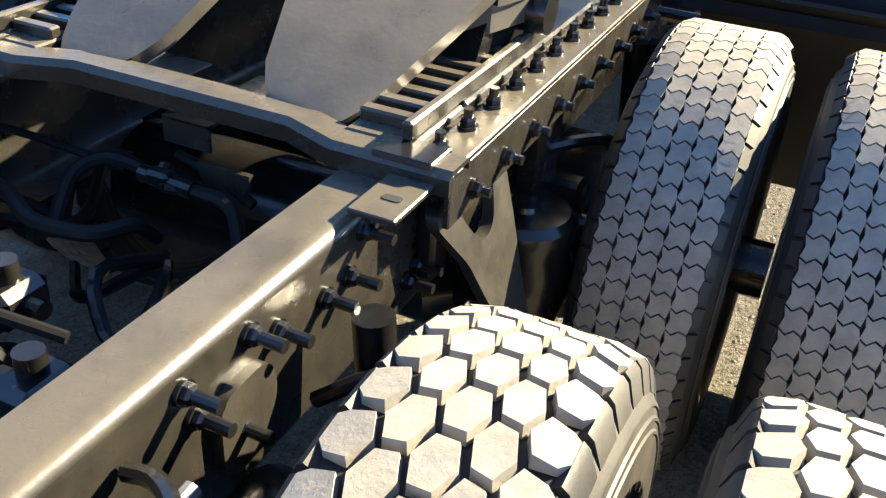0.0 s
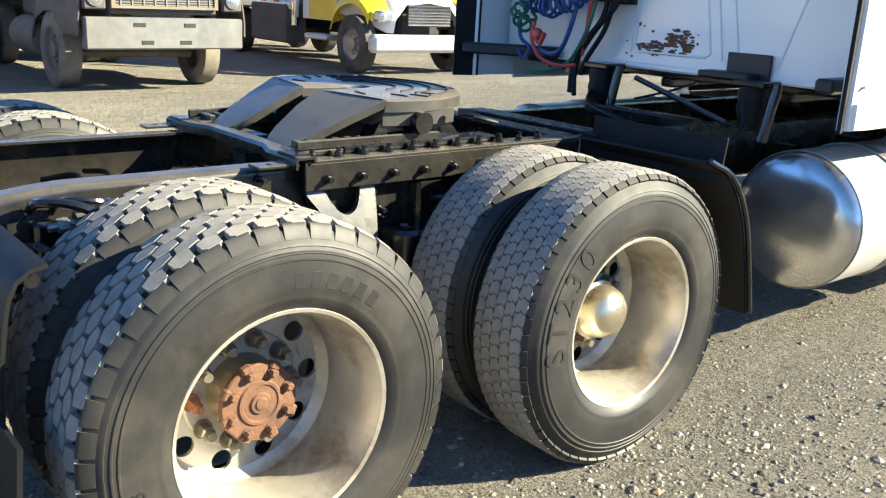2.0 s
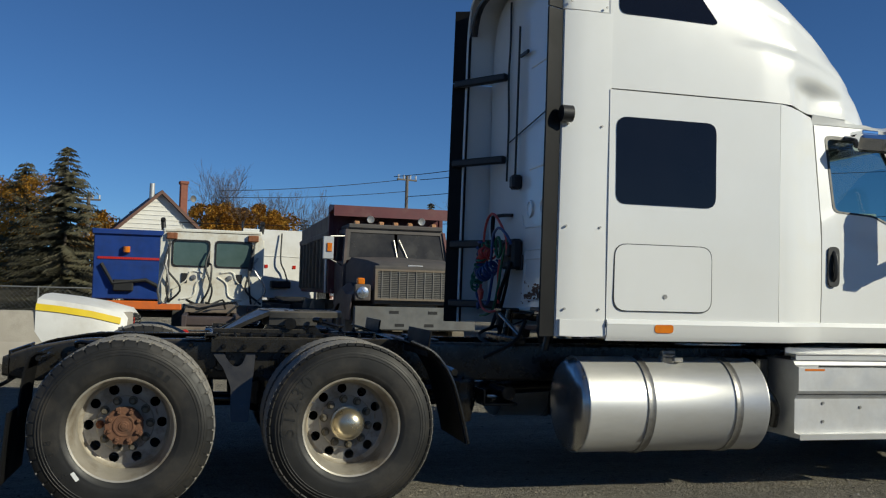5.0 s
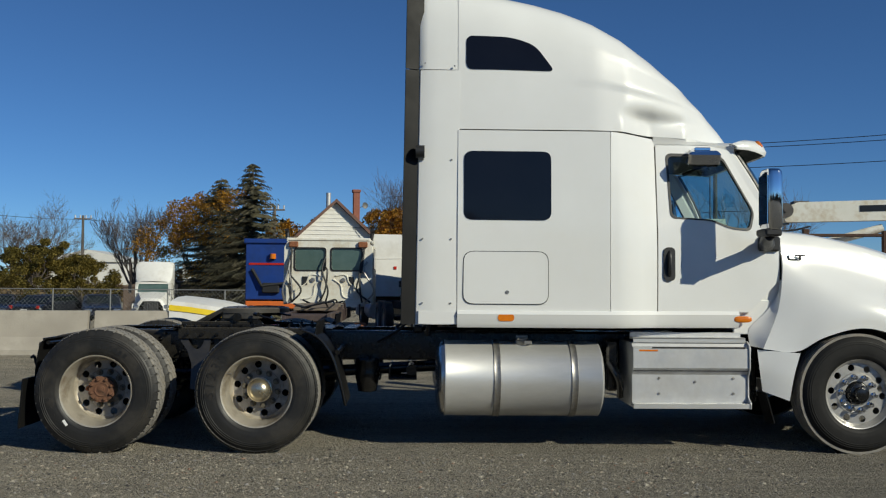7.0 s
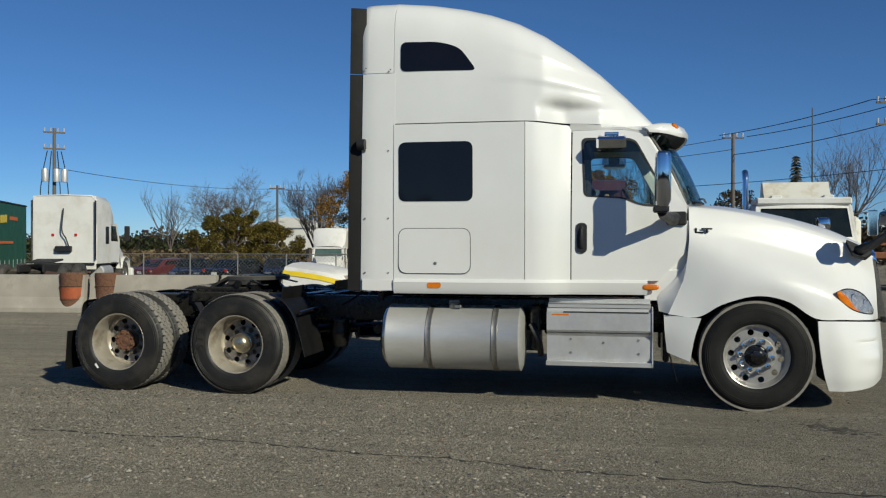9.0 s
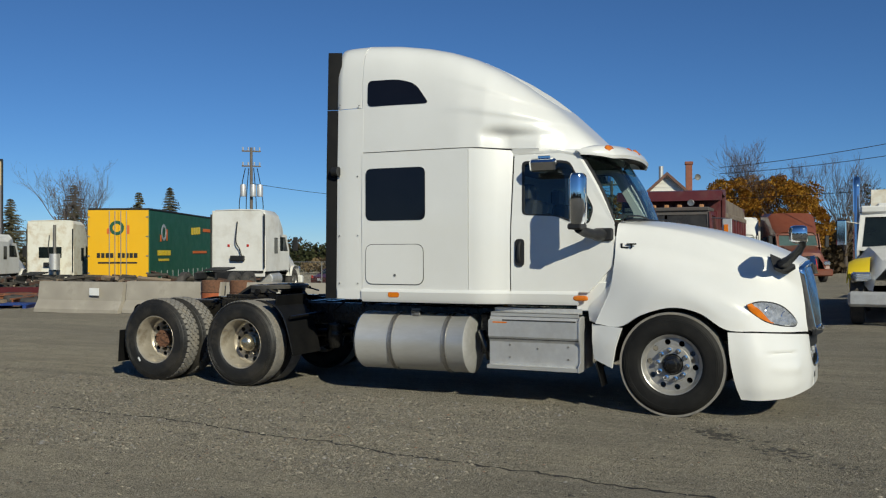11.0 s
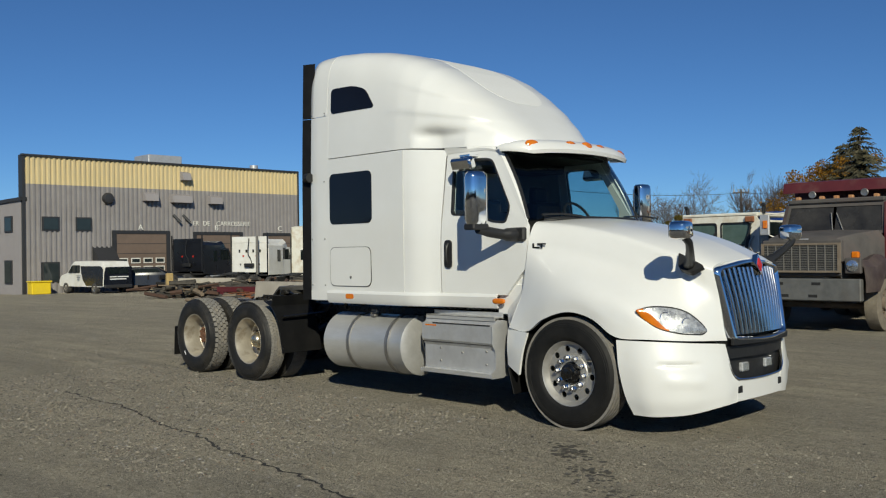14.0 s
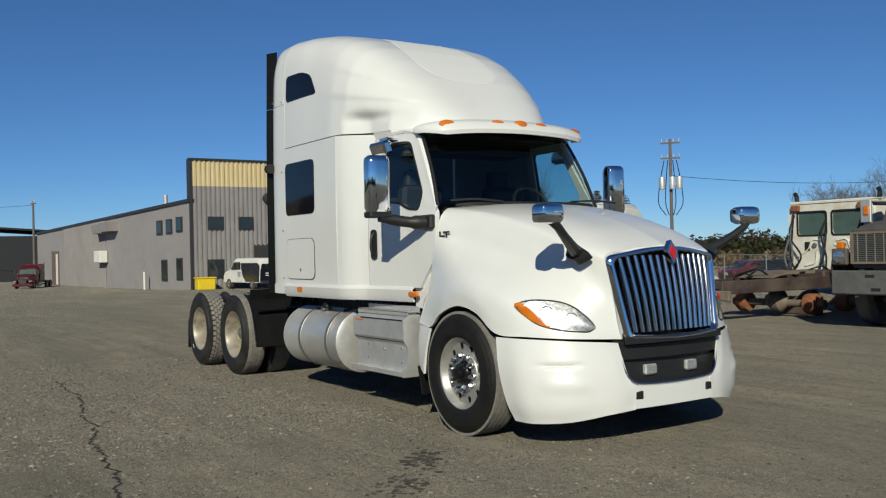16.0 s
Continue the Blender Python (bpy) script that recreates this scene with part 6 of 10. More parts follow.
for side in (1, -1):
    part("cowl_side", B().box((side * 0.945, 5.69, 1.47), (0.03, 0.28, 0.60), 0.01).box((side * 0.955, 5.58, 1.15), (0.03, 0.34, 0.30), 0.01), WHITE, truck)
    # shaded return face between the flare and the door sill
    edge = [(1.028, 5.820, 1.48), (1.033, 5.812, 1.36), (1.046, 5.772, 1.20), (1.063, 5.70, 1.03), (1.075, 5.635, 0.885)]
    sill = [(0.985, 5.810, 1.47), (0.985, 5.795, 1.35), (0.983, 5.69, 1.195), (0.975, 5.545, 1.05), (0.975, 5.55, 0.90)]
    rows = [[(side * (a[0] + (c[0] - a[0]) * t - 0.012 * math.sin(math.pi * t)), a[1] + (c[1] - a[1]) * t, a[2] + (c[2] - a[2]) * t) for t in np.linspace(0, 1, 6)] for a, c in zip(curve_through(edge, 14), curve_through(sill, 14))]
    part("wing_return", B().grid(rows, -0.012 * side), WHITE, truck, angle=50)
    # lower rear wing behind the wheel
    rows = [[(side * x, y, z) for x, y, z in curve_through(l, 8)] for l in ([(1.02, 5.60, 0.868), (1.05, 5.61, 0.70), (1.06, 5.63, 0.52)], [(1.08, 5.75, 0.858), (1.11, 5.74, 0.68), (1.11, 5.74, 0.48)], [(1.13, 5.93, 0.848), (1.14, 5.87, 0.66), (1.14, 5.83, 0.445)])]
    part("rear_wing", B().grid(rows, 0.02 * side), WHITE, truck)
    part("wing_flap", B().box((side * 1.0, 5.68, 0.37), (0.22, 0.012, 0.26), 0.004, (15, 0, 0)), FLAP, truck)
    arch = [(1.12, 5.84, 0.50), (1.105, 5.90, 0.85), (1.16, 6.12, 0.98), (1.188, 6.42, 1.06), (1.188, 6.69, 1.015), (1.175, 6.93, 0.865), (1.14, 7.02, 0.55), (1.08, 7.08, 0.25)]
    arch = curve_through(arch, 30)
    part("wheel_arch", B().grid([[(side * (x - d), y, z) for x, y, z in arch] for d in (0.012, 0.30, 0.62)], 0.01), FLAP, truck, "black wheel arch liner")
    # headlamp
    upc = curve_through([(1.125, 7.112, 1.103), (1.04, 7.205, 1.132), (0.885, 7.315, 1.120), (0.797, 7.415, 1.075), (0.728, 7.495, 0.99), (0.691, 7.53, 0.925)], 26)
    loc = curve_through([(1.125, 7.112, 1.095), (1.092, 7.15, 1.035), (1.025, 7.268, 0.95), (0.915, 7.395, 0.906), (0.80, 7.48, 0.892), (0.735, 7.517, 0.892), (0.691, 7.53, 0.918)], 26)
    nrm = np.array((0.75, 0.62, 0.12))
    rows = []
    for p, q in zip(upc, loc):
        p, q = np.array(p), np.array(q)
        rows.append([tuple((p + (q - p) * t + nrm * (0.006 + 0.014 * math.sin(math.pi * t))) * np.array((side, 1, 1))) for t in np.linspace(0, 1, 9)])
    hl = part("headlamp", B().grid([[tuple(np.array(p) - nrm * np.array((side, 1, 1)) * 0.014) for p in r] for r in rows[3:]], 0.01), HEADLENS, truck, "clear headlamp with amber side")
    part("headlamp_lens", B().grid(rows[3:]), CLEAR, hl).visible_shadow = False
    part("side_indicator", B().grid([[tuple(np.array(r[0]) + (np.array(r[-1]) - np.array(r[0])) * t + nrm * np.array((side, 1, 1)) * 0.014 * math.sin(math.pi * t)) for t in np.linspace(0.0 if k < 3 else min(0.93, 0.34 + (k - 3) * 0.075), 1, 6)] for k, r in enumerate(rows[:13])], 0.005), AMBER, hl, "amber indicator lens")
    for t, r in ((0.42, 0.056), (0.68, 0.050)):
        k = int(t * 25)
        c = np.array(rows[k][4]) - nrm * np.array((side, 1, 1)) * 0.03
        ob = B(Matrix.Translation(c) @ Vector((0.5 * side, 0.8, 0.05)).to_track_quat('Z', 'Y').to_matrix().to_4x4()).lathe([(r, 0.018), (r * 0.9, 0.022), (r * 0.7, 0.0), (0.0, -0.01)], 20, axis='z')
        part("reflector_bowl", ob, CHROME, hl)
    part("lamp_trim", B().tube([tuple(np.array(r[0])) for r in rows] + [tuple(np.array(r[-1])) for r in rows[::-1]], 0.006, 6, closed=True), BLACKPLASTIC, hl)
    # bonnet mirror on its slanting arm
    back_by = 0.0 if side > 0 else 0.115
    arm = B()
    arm.tube([(side * 0.74, 7.40, 1.485), (side * 0.86, 7.48 - 0.4 * back_by, 1.535), (side * 1.00, 7.56 - 0.8 * back_by, 1.61), (side * 1.10, 7.61 - back_by, 1.675), (side * 1.15, 7.60 - back_by, 1.72)], [0.055, 0.042, 0.034, 0.032, 0.034], 8)
    arm.sheet(rounded([(-0.13, -0.075), (0.12, -0.06), (0.06, 0.075), (-0.05, 0.085)], 0.025), lambda u, v, d: (side * (0.735 + 0.55 * v + d * 0.7), 7.40 + u - 0.2 * v, 1.475 - 0.62 * v - 0.42 * u + d * 0.7), -0.02, 0.025)
    hm = part("bonnet_mirror", arm, BLACKPLASTIC, truck, "chrome convex mirror on black bonnet arm")
    part("mirror_shell", B().blob((side * 1.165, 7.575 - back_by, 1.775), (0.235, 0.15, 0.155), 4.5, Euler((0, 0, radians(side * 8))).to_matrix()), CHROME, hm)
    part("mirror_face", B().blob((side * 1.165, 7.508 - back_by, 1.775), (0.20, 0.02, 0.125), 5, Euler((0, 0, radians(side * 8))).to_matrix()), BLACKGLASS, hm)
    bd = B()
    for u0, v0, u1, v1 in ((0, 0.0, 0.02, 0.05), (0.0, 0.0, 0.085, 0.016), (0.06, 0.034, 0.16, 0.05), (0.10, 0.0, 0.12, 0.05)):
        bd.box((side * 0.996, 5.88 + (u0 + u1) / 2 if side > 0 else 6.04 - (u0 + u1) / 2, 1.648 + (v0 + v1) / 2), (0.008, u1 - u0, v1 - v0), 0.002)
    part("side_badge", bd, BADGE, truck, "small black and chrome side badge")
# bumper: a wrap-round white shell with a dark centre
TOPL = [(1.178, 6.945, 0.845), (1.10, 7.195, 0.838), (0.875, 7.455, 0.822), (0.66, 7.585, 0.81), (0.555, 7.618, 0.80)]
MIDL = [(1.172, 6.965, 0.60), (1.125, 7.23, 0.58), (0.915, 7.485, 0.56), (0.62, 7.622, 0.55), (0.475, 7.650, 0.52)]
LOWL = [(1.14, 7.01, 0.36), (1.105, 7.25, 0.35), (0.92, 7.485, 0.36), (0.60, 7.63, 0.39), (0.40, 7.665, 0.455)]
BOTL = [(1.09, 7.06, 0.205), (1.05, 7.26, 0.205), (0.88, 7.465, 0.225), (0.62, 7.61, 0.27), (0.42, 7.655, 0.29)]
cs = [curve_through(l, 30) for l in (TOPL, MIDL, LOWL, BOTL)]
for side in (1, -1):
    rows = []
    for i in range(30):
        col = curve_through([c[i] for c in cs], 34)
        ff = i / 29
        dent = 0.016 * interp(ff, [0.30, 0.40, 0.62, 0.70], [0, 1, 1, 0])
        edge = [dent * math.exp(-((z - 0.64) / 0.011) ** 2) - 0.8 * dent * math.exp(-((z - 0.50) / 0.05) ** 2) for x, y, z in col]
        rows.append([(side * (x - 0.6 * e), y - 0.8 * e, z) for (x, y, z), e in zip(col, edge)])
    part("bumper_corner", B().grid(rows, 0.015 * side), WHITE, truck, "white plastic bumper corner", angle=60)
    # black block put on the shell to stand for a dark tow hole
    part("tow_cover", B().box((side * 0.385, 7.666, 0.395), (0.078, 0.03, 0.066), 0.012, (0, 0, -side * 5)), BLACKPLASTIC, truck)
cen = [[(x, 7.672 - 0.10 * (abs(x) / 0.45) ** 2 * 0.15, z) for z in (0.470, 0.36, 0.295)] for x in np.linspace(0.43, -0.43, 14)]
bump = part("bumper_centre", B().grid(cen, 0.015), WHITE, truck)
cen = [[(x, 7.60 - 0.03 * (abs(x) / 0.5) ** 2, z) for z in (0.815, 0.76, 0.70, 0.50, 0.40)] for x in np.linspace(0.56, -0.56, 14)]
part("lower_intake", B().grid(cen, 0.03), BLACKPLASTIC, bump, "black lower intake")
part("intake_bar", B().grid([[(x, 7.655 - 0.05 * (abs(x) / 0.52) ** 2, z) for z in (0.775, 0.765, 0.68, 0.67)] for x in np.linspace(0.53, -0.53, 16)], 0.03), BLACKPLASTIC, bump)
part("intake_trim", B().tube(curve_through([(0.545, 7.628, 0.72), (0.505, 7.648, 0.58), (0.46, 7.662, 0.515), (0.36, 7.678, 0.480), (0.0, 7.690, 0.468), (-0.36, 7.678, 0.480), (-0.46, 7.662, 0.515), (-0.505, 7.648, 0.58), (-0.545, 7.628, 0.72)], 50), 0.011, 8), CHROME, bump)
for x in (0.225, -0.225):
    part("fog_lamp", B().box((x, 7.625, 0.575), (0.125, 0.06, 0.082), 0.012), LENS, bump, "rectangular fog lamp")
    part("fog_glass", B().box((x, 7.658, 0.575), (0.115, 0.004, 0.072), 0.0), CLEAR, bump)
# grille: chrome frame, upright bars, dark backing
def g_half(z):
    return interp(z, [0.83, 1.48], [0.505, 0.59])


def g_y(x, z):
    return interp(z, [0.83, 1.48], [7.650, 7.550]) + 0.080 * (1 - (x / 0.60) ** 2)


grille = part("grille", B().grid([[(x * g_half(z) / 0.575, g_y(x, z) - 0.08, z) for z in np.linspace(0.80, 1.50, 8)] for x in np.linspace(0.575, -0.575, 16)], 0.01), DARKVOID, truck, "chrome grille with upright bars")
fr = B()
outer, inner = [], []
for x, z in rounded([(0.515, 0.825), (0.600, 1.46), (0.0, 1.545), (-0.600, 1.46), (-0.515, 0.825), (0.0, 0.795)], [0.05, 0.07, 0.3, 0.07, 0.05, 0.2], 8):
    outer.append((x, z))
    inner.append((x * 0.875, 1.165 + (z - 1.165) * 0.87))
rings = []
for t, d in ((0.0, -0.10), (0.0, -0.01), (0.06, 0.008), (0.25, 0.024), (0.5, 0.026), (0.75, 0.014), (0.95, -0.010), (1.0, -0.05)):
    ring = [(a[0] + (c[0] - a[0]) * t, a[1] + (c[1] - a[1]) * t) for a, c in zip(outer, inner)]
    rings.append([(u, g_y(u, v) + d, v) for u, v in ring + ring[:1]])
fr.grid(rings)
part("grille_frame", fr, CHROME, grille)
for k in range(14):
    f = (k - 6.5) / 7.1
    ring = [(-0.0185, -0.050)] + [(-0.0185 * math.cos(a), 0.024 * math.sin(a)) for a in np.linspace(0, math.pi, 11)] + [(0.0185, -0.050)]
    pts = []
    for z in np.linspace(0.875, 1.455, 12):
        x = f * g_half(z) * 0.875
        pts.append([(x + u, g_y(x, z) + v - 0.018 + 0.012 * math.sin((z - 0.88) / 0.56 * math.pi), z) for u, v in ring])
    one = B().grid(pts)
    part("grille_bar", one, GRILLBAR, grille)
part("grille_chin", B().grid([[(x, 7.715 - 0.05 * (abs(x) / 0.52) ** 2, z) for z in (0.845, 0.82, 0.79)] for x in np.linspace(0.52, -0.52, 14)], 0.03), BLACKPLASTIC, grille)
em = B(Matrix.Translation((0, 7.665, 1.475)) @ pose(0, 0, 0, 10))
em.prism([(0, 0.095), (0.062, 0.0), (0, -0.095), (-0.062, 0.0)], 'y', -0.03, 0.02)
part("emblem_frame", em, CHROME, grille)
em = B(Matrix.Translation((0, 7.688, 1.475)) @ pose(0, 0, 0, 10))
em.prism([(0, 0.06), (0.038, 0.0), (0, -0.06), (-0.038, 0.0)], 'y', -0.01, 0.004)
part("emblem", em, REDPAINT, grille, "red diamond emblem")
b = B().box((0, 6.9, 0.75), (0.9, 1.2, 0.06), 0.02).box((0, 7.45, 0.9), (1.0, 0.12, 0.9), 0.03).box((0, 5.86, 1.38), (1.7, 0.06, 0.85), 0.02)
part("engine_bay", b, DARKVOID, truck)
# ---- ground ----
def gravel_ground():
    """Packed gravel: stone cells of two sizes over brown fines, worn darker tracks and damp patches."""
    m = bpy.data.materials.new("packed_gravel")
    m.use_nodes = True
    nt = m.node_tree
    bs = nt.nodes["Principled BSDF"]
    tc = nt.nodes.new("ShaderNodeTexCoord")

    def tex(kind, scale, stretch=(1, 1, 1), **inputs):
        mp = nt.nodes.new("ShaderNodeMapping")
        mp.inputs["Scale"].default_value = stretch
        nt.links.new(tc.outputs["Object"], mp.inputs[0])
        n = nt.nodes.new(kind)
        n.inputs["Scale"].default_value = scale
        for k, v in inputs.items():
            n.inputs[k].default_value = v
        nt.links.new(mp.outputs[0], n.inputs["Vector"])
        return n

    def remap(src, lo, hi, a, b):
        r = nt.nodes.new("ShaderNodeMapRange")
        for k, v in (("From Min", lo), ("From Max", hi), ("To Min", a), ("To Max", b)):
            r.inputs[k].default_value = v
        nt.links.new(src, r.inputs["Value"])
        return r.outputs[0]

    def mix(fac, a, b, mode='MIX'):
        x = nt.nodes.new("ShaderNodeMix")
        x.data_type, x.blend_type = 'RGBA', mode
        if isinstance(fac, float):
            x.inputs[0].default_value = fac
        else:
            nt.links.new(fac, x.inputs[0])
        for sock, val in ((x.inputs[6], a), (x.inputs[7], b)):
            if isinstance(val, tuple):
                sock.default_value = (*val, 1)
            else:
                nt.links.new(val, sock)
        return x.outputs[2]
    big = tex("ShaderNodeTexNoise", 0.22, (1.6, 0.5, 1), Detail=5.0, Roughness=0.6)
    mid = tex("ShaderNodeTexNoise", 1.7, (1.3, 0.7, 1), Detail=8.0, Roughness=0.65)
    fine = tex("ShaderNodeTexNoise", 90.0, Detail=4.0, Roughness=0.7)
    v1 = tex("ShaderNodeTexVoronoi", 125.0)
    v2 = tex("ShaderNodeTexVoronoi", 52.0)
    lump = tex("ShaderNodeTexNoise", 13.0, (1.2, 0.8, 1), Detail=6.0, Roughness=0.7)
    lane = tex("ShaderNodeTexNoise", 1.25, (1.0, 0.10, 1), Detail=5.0, Roughness=0.6, Distortion=0.5)
    base = mix(remap(big.outputs[0], 0.38, 0.62, 0, 1), (0.250, 0.232, 0.197), (0.431, 0.380, 0.286))
    base = mix(remap(lane.outputs[0], 0.46, 0.66, 0, 0.7), base, (0.200, 0.186, 0.158))
    base = mix(remap(mid.outputs[0], 0.44, 0.68, 0, 0.75), base, (0.172, 0.161, 0.137))
    base = mix(remap(lump.outputs[0], 0.50, 0.64, 0, 0.7), base, (0.101, 0.096, 0.081))
    track = tex("ShaderNodeTexNoise", 5.5, (1.0, 0.045, 1), Detail=4.0, Roughness=0.6, Distortion=0.3)
    base = mix(remap(track.outputs[0], 0.52, 0.66, 0, 0.36), base, (0.127, 0.119, 0.101))
    base = mix(remap(track.outputs[0], 0.46, 0.34, 0, 0.28), base, (0.443, 0.388, 0.293))
    clod = tex("ShaderNodeTexNoise", 34.0, Detail=5.0, Roughness=0.75)
    base = mix(remap(clod.outputs[0], 0.56, 0.68, 0, 0.55), base, (0.077, 0.073, 0.062))
    base = mix(remap(clod.outputs[0], 0.45, 0.34, 0, 0.5), base, (0.443, 0.395, 0.301))
    base = mix(remap(fine.outputs[0], 0.42, 0.68, 0, 0.6), base, (0.443, 0.395, 0.301))
    sep = nt.nodes.new("ShaderNodeSeparateColor")
    nt.links.new(v1.outputs["Color"], sep.inputs[0])
    base = mix(remap(sep.outputs[0], 0.70, 0.95, 0, 0.45), base, (0.476, 0.430, 0.339))
    base = mix(remap(sep.outputs[1], 0.70, 0.95, 0, 0.6), base, (0.111, 0.099, 0.080))
    sep2 = nt.nodes.new("ShaderNodeSeparateColor")
    nt.links.new(v2.outputs["Color"], sep2.inputs[0])
    base = mix(remap(sep2.outputs[0], 0.90, 0.98, 0, 0.3), base, (0.553, 0.507, 0.416))
    nt.links.new(base, bs.inputs["Base Color"])
    bs.inputs["Roughness"].default_value = 0.92
    bs.inputs["Diffuse Roughness"].default_value = 0.6
    bs.inputs["Specular IOR Level"].default_value = 0.3
    last = None
    for src, dist in ((v1.outputs["Distance"], -0.007), (v2.outputs["Distance"], -0.018), (mid.outputs[0], 0.07), (lump.outputs[0], 0.09), (clod.outputs[0], 0.035), (lane.outputs[0], 0.10), (track.outputs[0], 0.03), (fine.outputs[0], 0.006)):
        bp = nt.nodes.new("ShaderNodeBump")
        bp.invert = dist < 0
        bp.inputs["Distance"].default_value = abs(dist)
        bp.inputs["Strength"].default_value = 0.9
        nt.links.new(src, bp.inputs["Height"])
        if last:
            nt.links.new(last, bp.inputs["Normal"])
        last = bp.outputs[0]
    nt.links.new(last, bs.inputs["Normal"])
    return m


GROUND = gravel_ground()


def ground_z(x, y):
    """The yard falls gently towards the workshop and rises a little under the tanker."""
    rise = 0.10 * interp(x, [-9.4, -7.5], [1, 0]) * interp(y, [6.2, 7.6], [0, 1])
    hollow = 0.65 * interp(x, [-72, -60, -31, -24], [0, 1, 1, 0]) * interp(y, [-34, -30, -4, 0], [0, 1, 1, 0])
    return rise - hollow - 0.014 * min(40.0, max(0.0, -y - 9.0)) * (1 - hollow)


gx = sorted({round(v, 2) for v in list(np.linspace(-60, 40, 101)) + [-2500, -800, -300, -120, 120, 300, 800, 2500]})
gy = sorted({round(v, 2) for v in list(np.linspace(-90, 40, 66)) + [-2500, -800, -300, -140, 120, 300, 800, 2500]})
g = B().grid([[(x, y, ground_z(x, y)) for y in gy] for x in gx])
tagged(part("ground", g, GROUND), "packed brown-grey gravel yard with fine stones", "ground", kind="structure")
# cracks, oil stain and loose stones on the yard
CRACK = surf("crack_dirt", (0.018, 0.016, 0.014), (0.035, 0.032, 0.028), 40, 0.95)
STAIN = surf("oil_stain", (0.05, 0.045, 0.037), (0.10, 0.09, 0.072), 12, 0.75, 0.9, bump=0.003, bscale=60)
rnd = random.Random(21)


def crack(pts, width, name_label):
    line = curve_through(pts, len(pts) * 22)
    left, right, drift = [], [], 0.0
    for i, (x, y) in enumerate(line):
        drift = drift * 0.86 + (rnd.random() - 0.5) * 0.055
        j = drift + (rnd.random() - 0.5) * 0.022
        w = width * (0.35 + rnd.random() ** 2 * 1.0)
        a, c = line[max(0, i - 1)], line[min(len(line) - 1, i + 1)]
        d = Vector((c[0] - a[0], c[1] - a[1])).normalized()
        n = Vector((-d.y, d.x))
        left.append((x + n.x * (j + w), y + n.y * (j + w)))
        right.append((x + n.x * (j - w), y + n.y * (j - w)))
    b = B()
    b.add([(x, y, 0.003) for x, y in left] + [(x, y, 0.003) for x, y in right], [(i, i + 1, len(line) + i + 1, len(line) + i) for i in range(len(line) - 1)])
    tagged(part("ground_crack", b, CRACK), name_label, "crack", kind="structure")


crack([(3.20, 0.4), (3.25, 1.4), (3.36, 2.35), (3.48, 3.32), (3.62, 4.4), (3.76, 5.31), (3.95, 6.6), (4.1, 8.2)], 0.019, "thin dark crack across the packed ground")
sb = B()
for k in range(170):
    t = min(1.0, max(0.0, rnd.gauss((0.08, 0.24, 0.55, 0.66, 0.92)[k % 5], 0.045)))
    x, y = 1.73 + 1.1 * t + rnd.gauss(0, 0.085), 6.75 + 1.3 * t + rnd.gauss(0, 0.10)
    r = rnd.uniform(0.006, 0.034) * (1.2 - 0.5 * t)
    q = [(x + r * (0.6 + 0.6 * rnd.random()) * math.cos(a), y + r * (0.6 + 0.6 * rnd.random()) * math.sin(a)) for a in np.linspace(0, 5.7, 9)]
    sb.add([(u, v, 0.0025 + k * 0.00002) for u, v in q], [tuple(range(9))])
tagged(part("oil_stain", sb, STAIN), "dark trail of oil stains on the gravel", "stain", kind="structure")


def stone_mix():
    """Stones that differ one by one: buff, grey, reddish and dark."""
    m = bpy.data.materials.new("mixed_stones")
    m.use_nodes = True
    nt = m.node_tree
    bs = nt.nodes["Principled BSDF"]
    geo = nt.nodes.new("ShaderNodeNewGeometry")
    ramp = nt.nodes.new("ShaderNodeValToRGB")
    ramp.color_ramp.interpolation = 'CONSTANT'
    tones = ((0.0, (0.07, 0.064, 0.058)), (0.14, (0.15, 0.138, 0.118)), (0.32, (0.25, 0.222, 0.175)), (0.56, (0.34, 0.30, 0.232)), (0.80, (0.28, 0.265, 0.245)), (0.90, (0.42, 0.375, 0.295)), (0.97, (0.27, 0.17, 0.115)))
    el = ramp.color_ramp.elements
    while len(el) < len(tones):
        el.new(0.5)
    for e, (p, c) in zip(el, tones):
        e.position = p
        e.color = (*c, 1)
    nt.links.new(geo.outputs["Random Per Island"], ramp.inputs[0])
    nt.links.new(ramp.outputs[0], bs.inputs["Base Color"])
    bs.inputs["Roughness"].default_value = 0.9
    return m


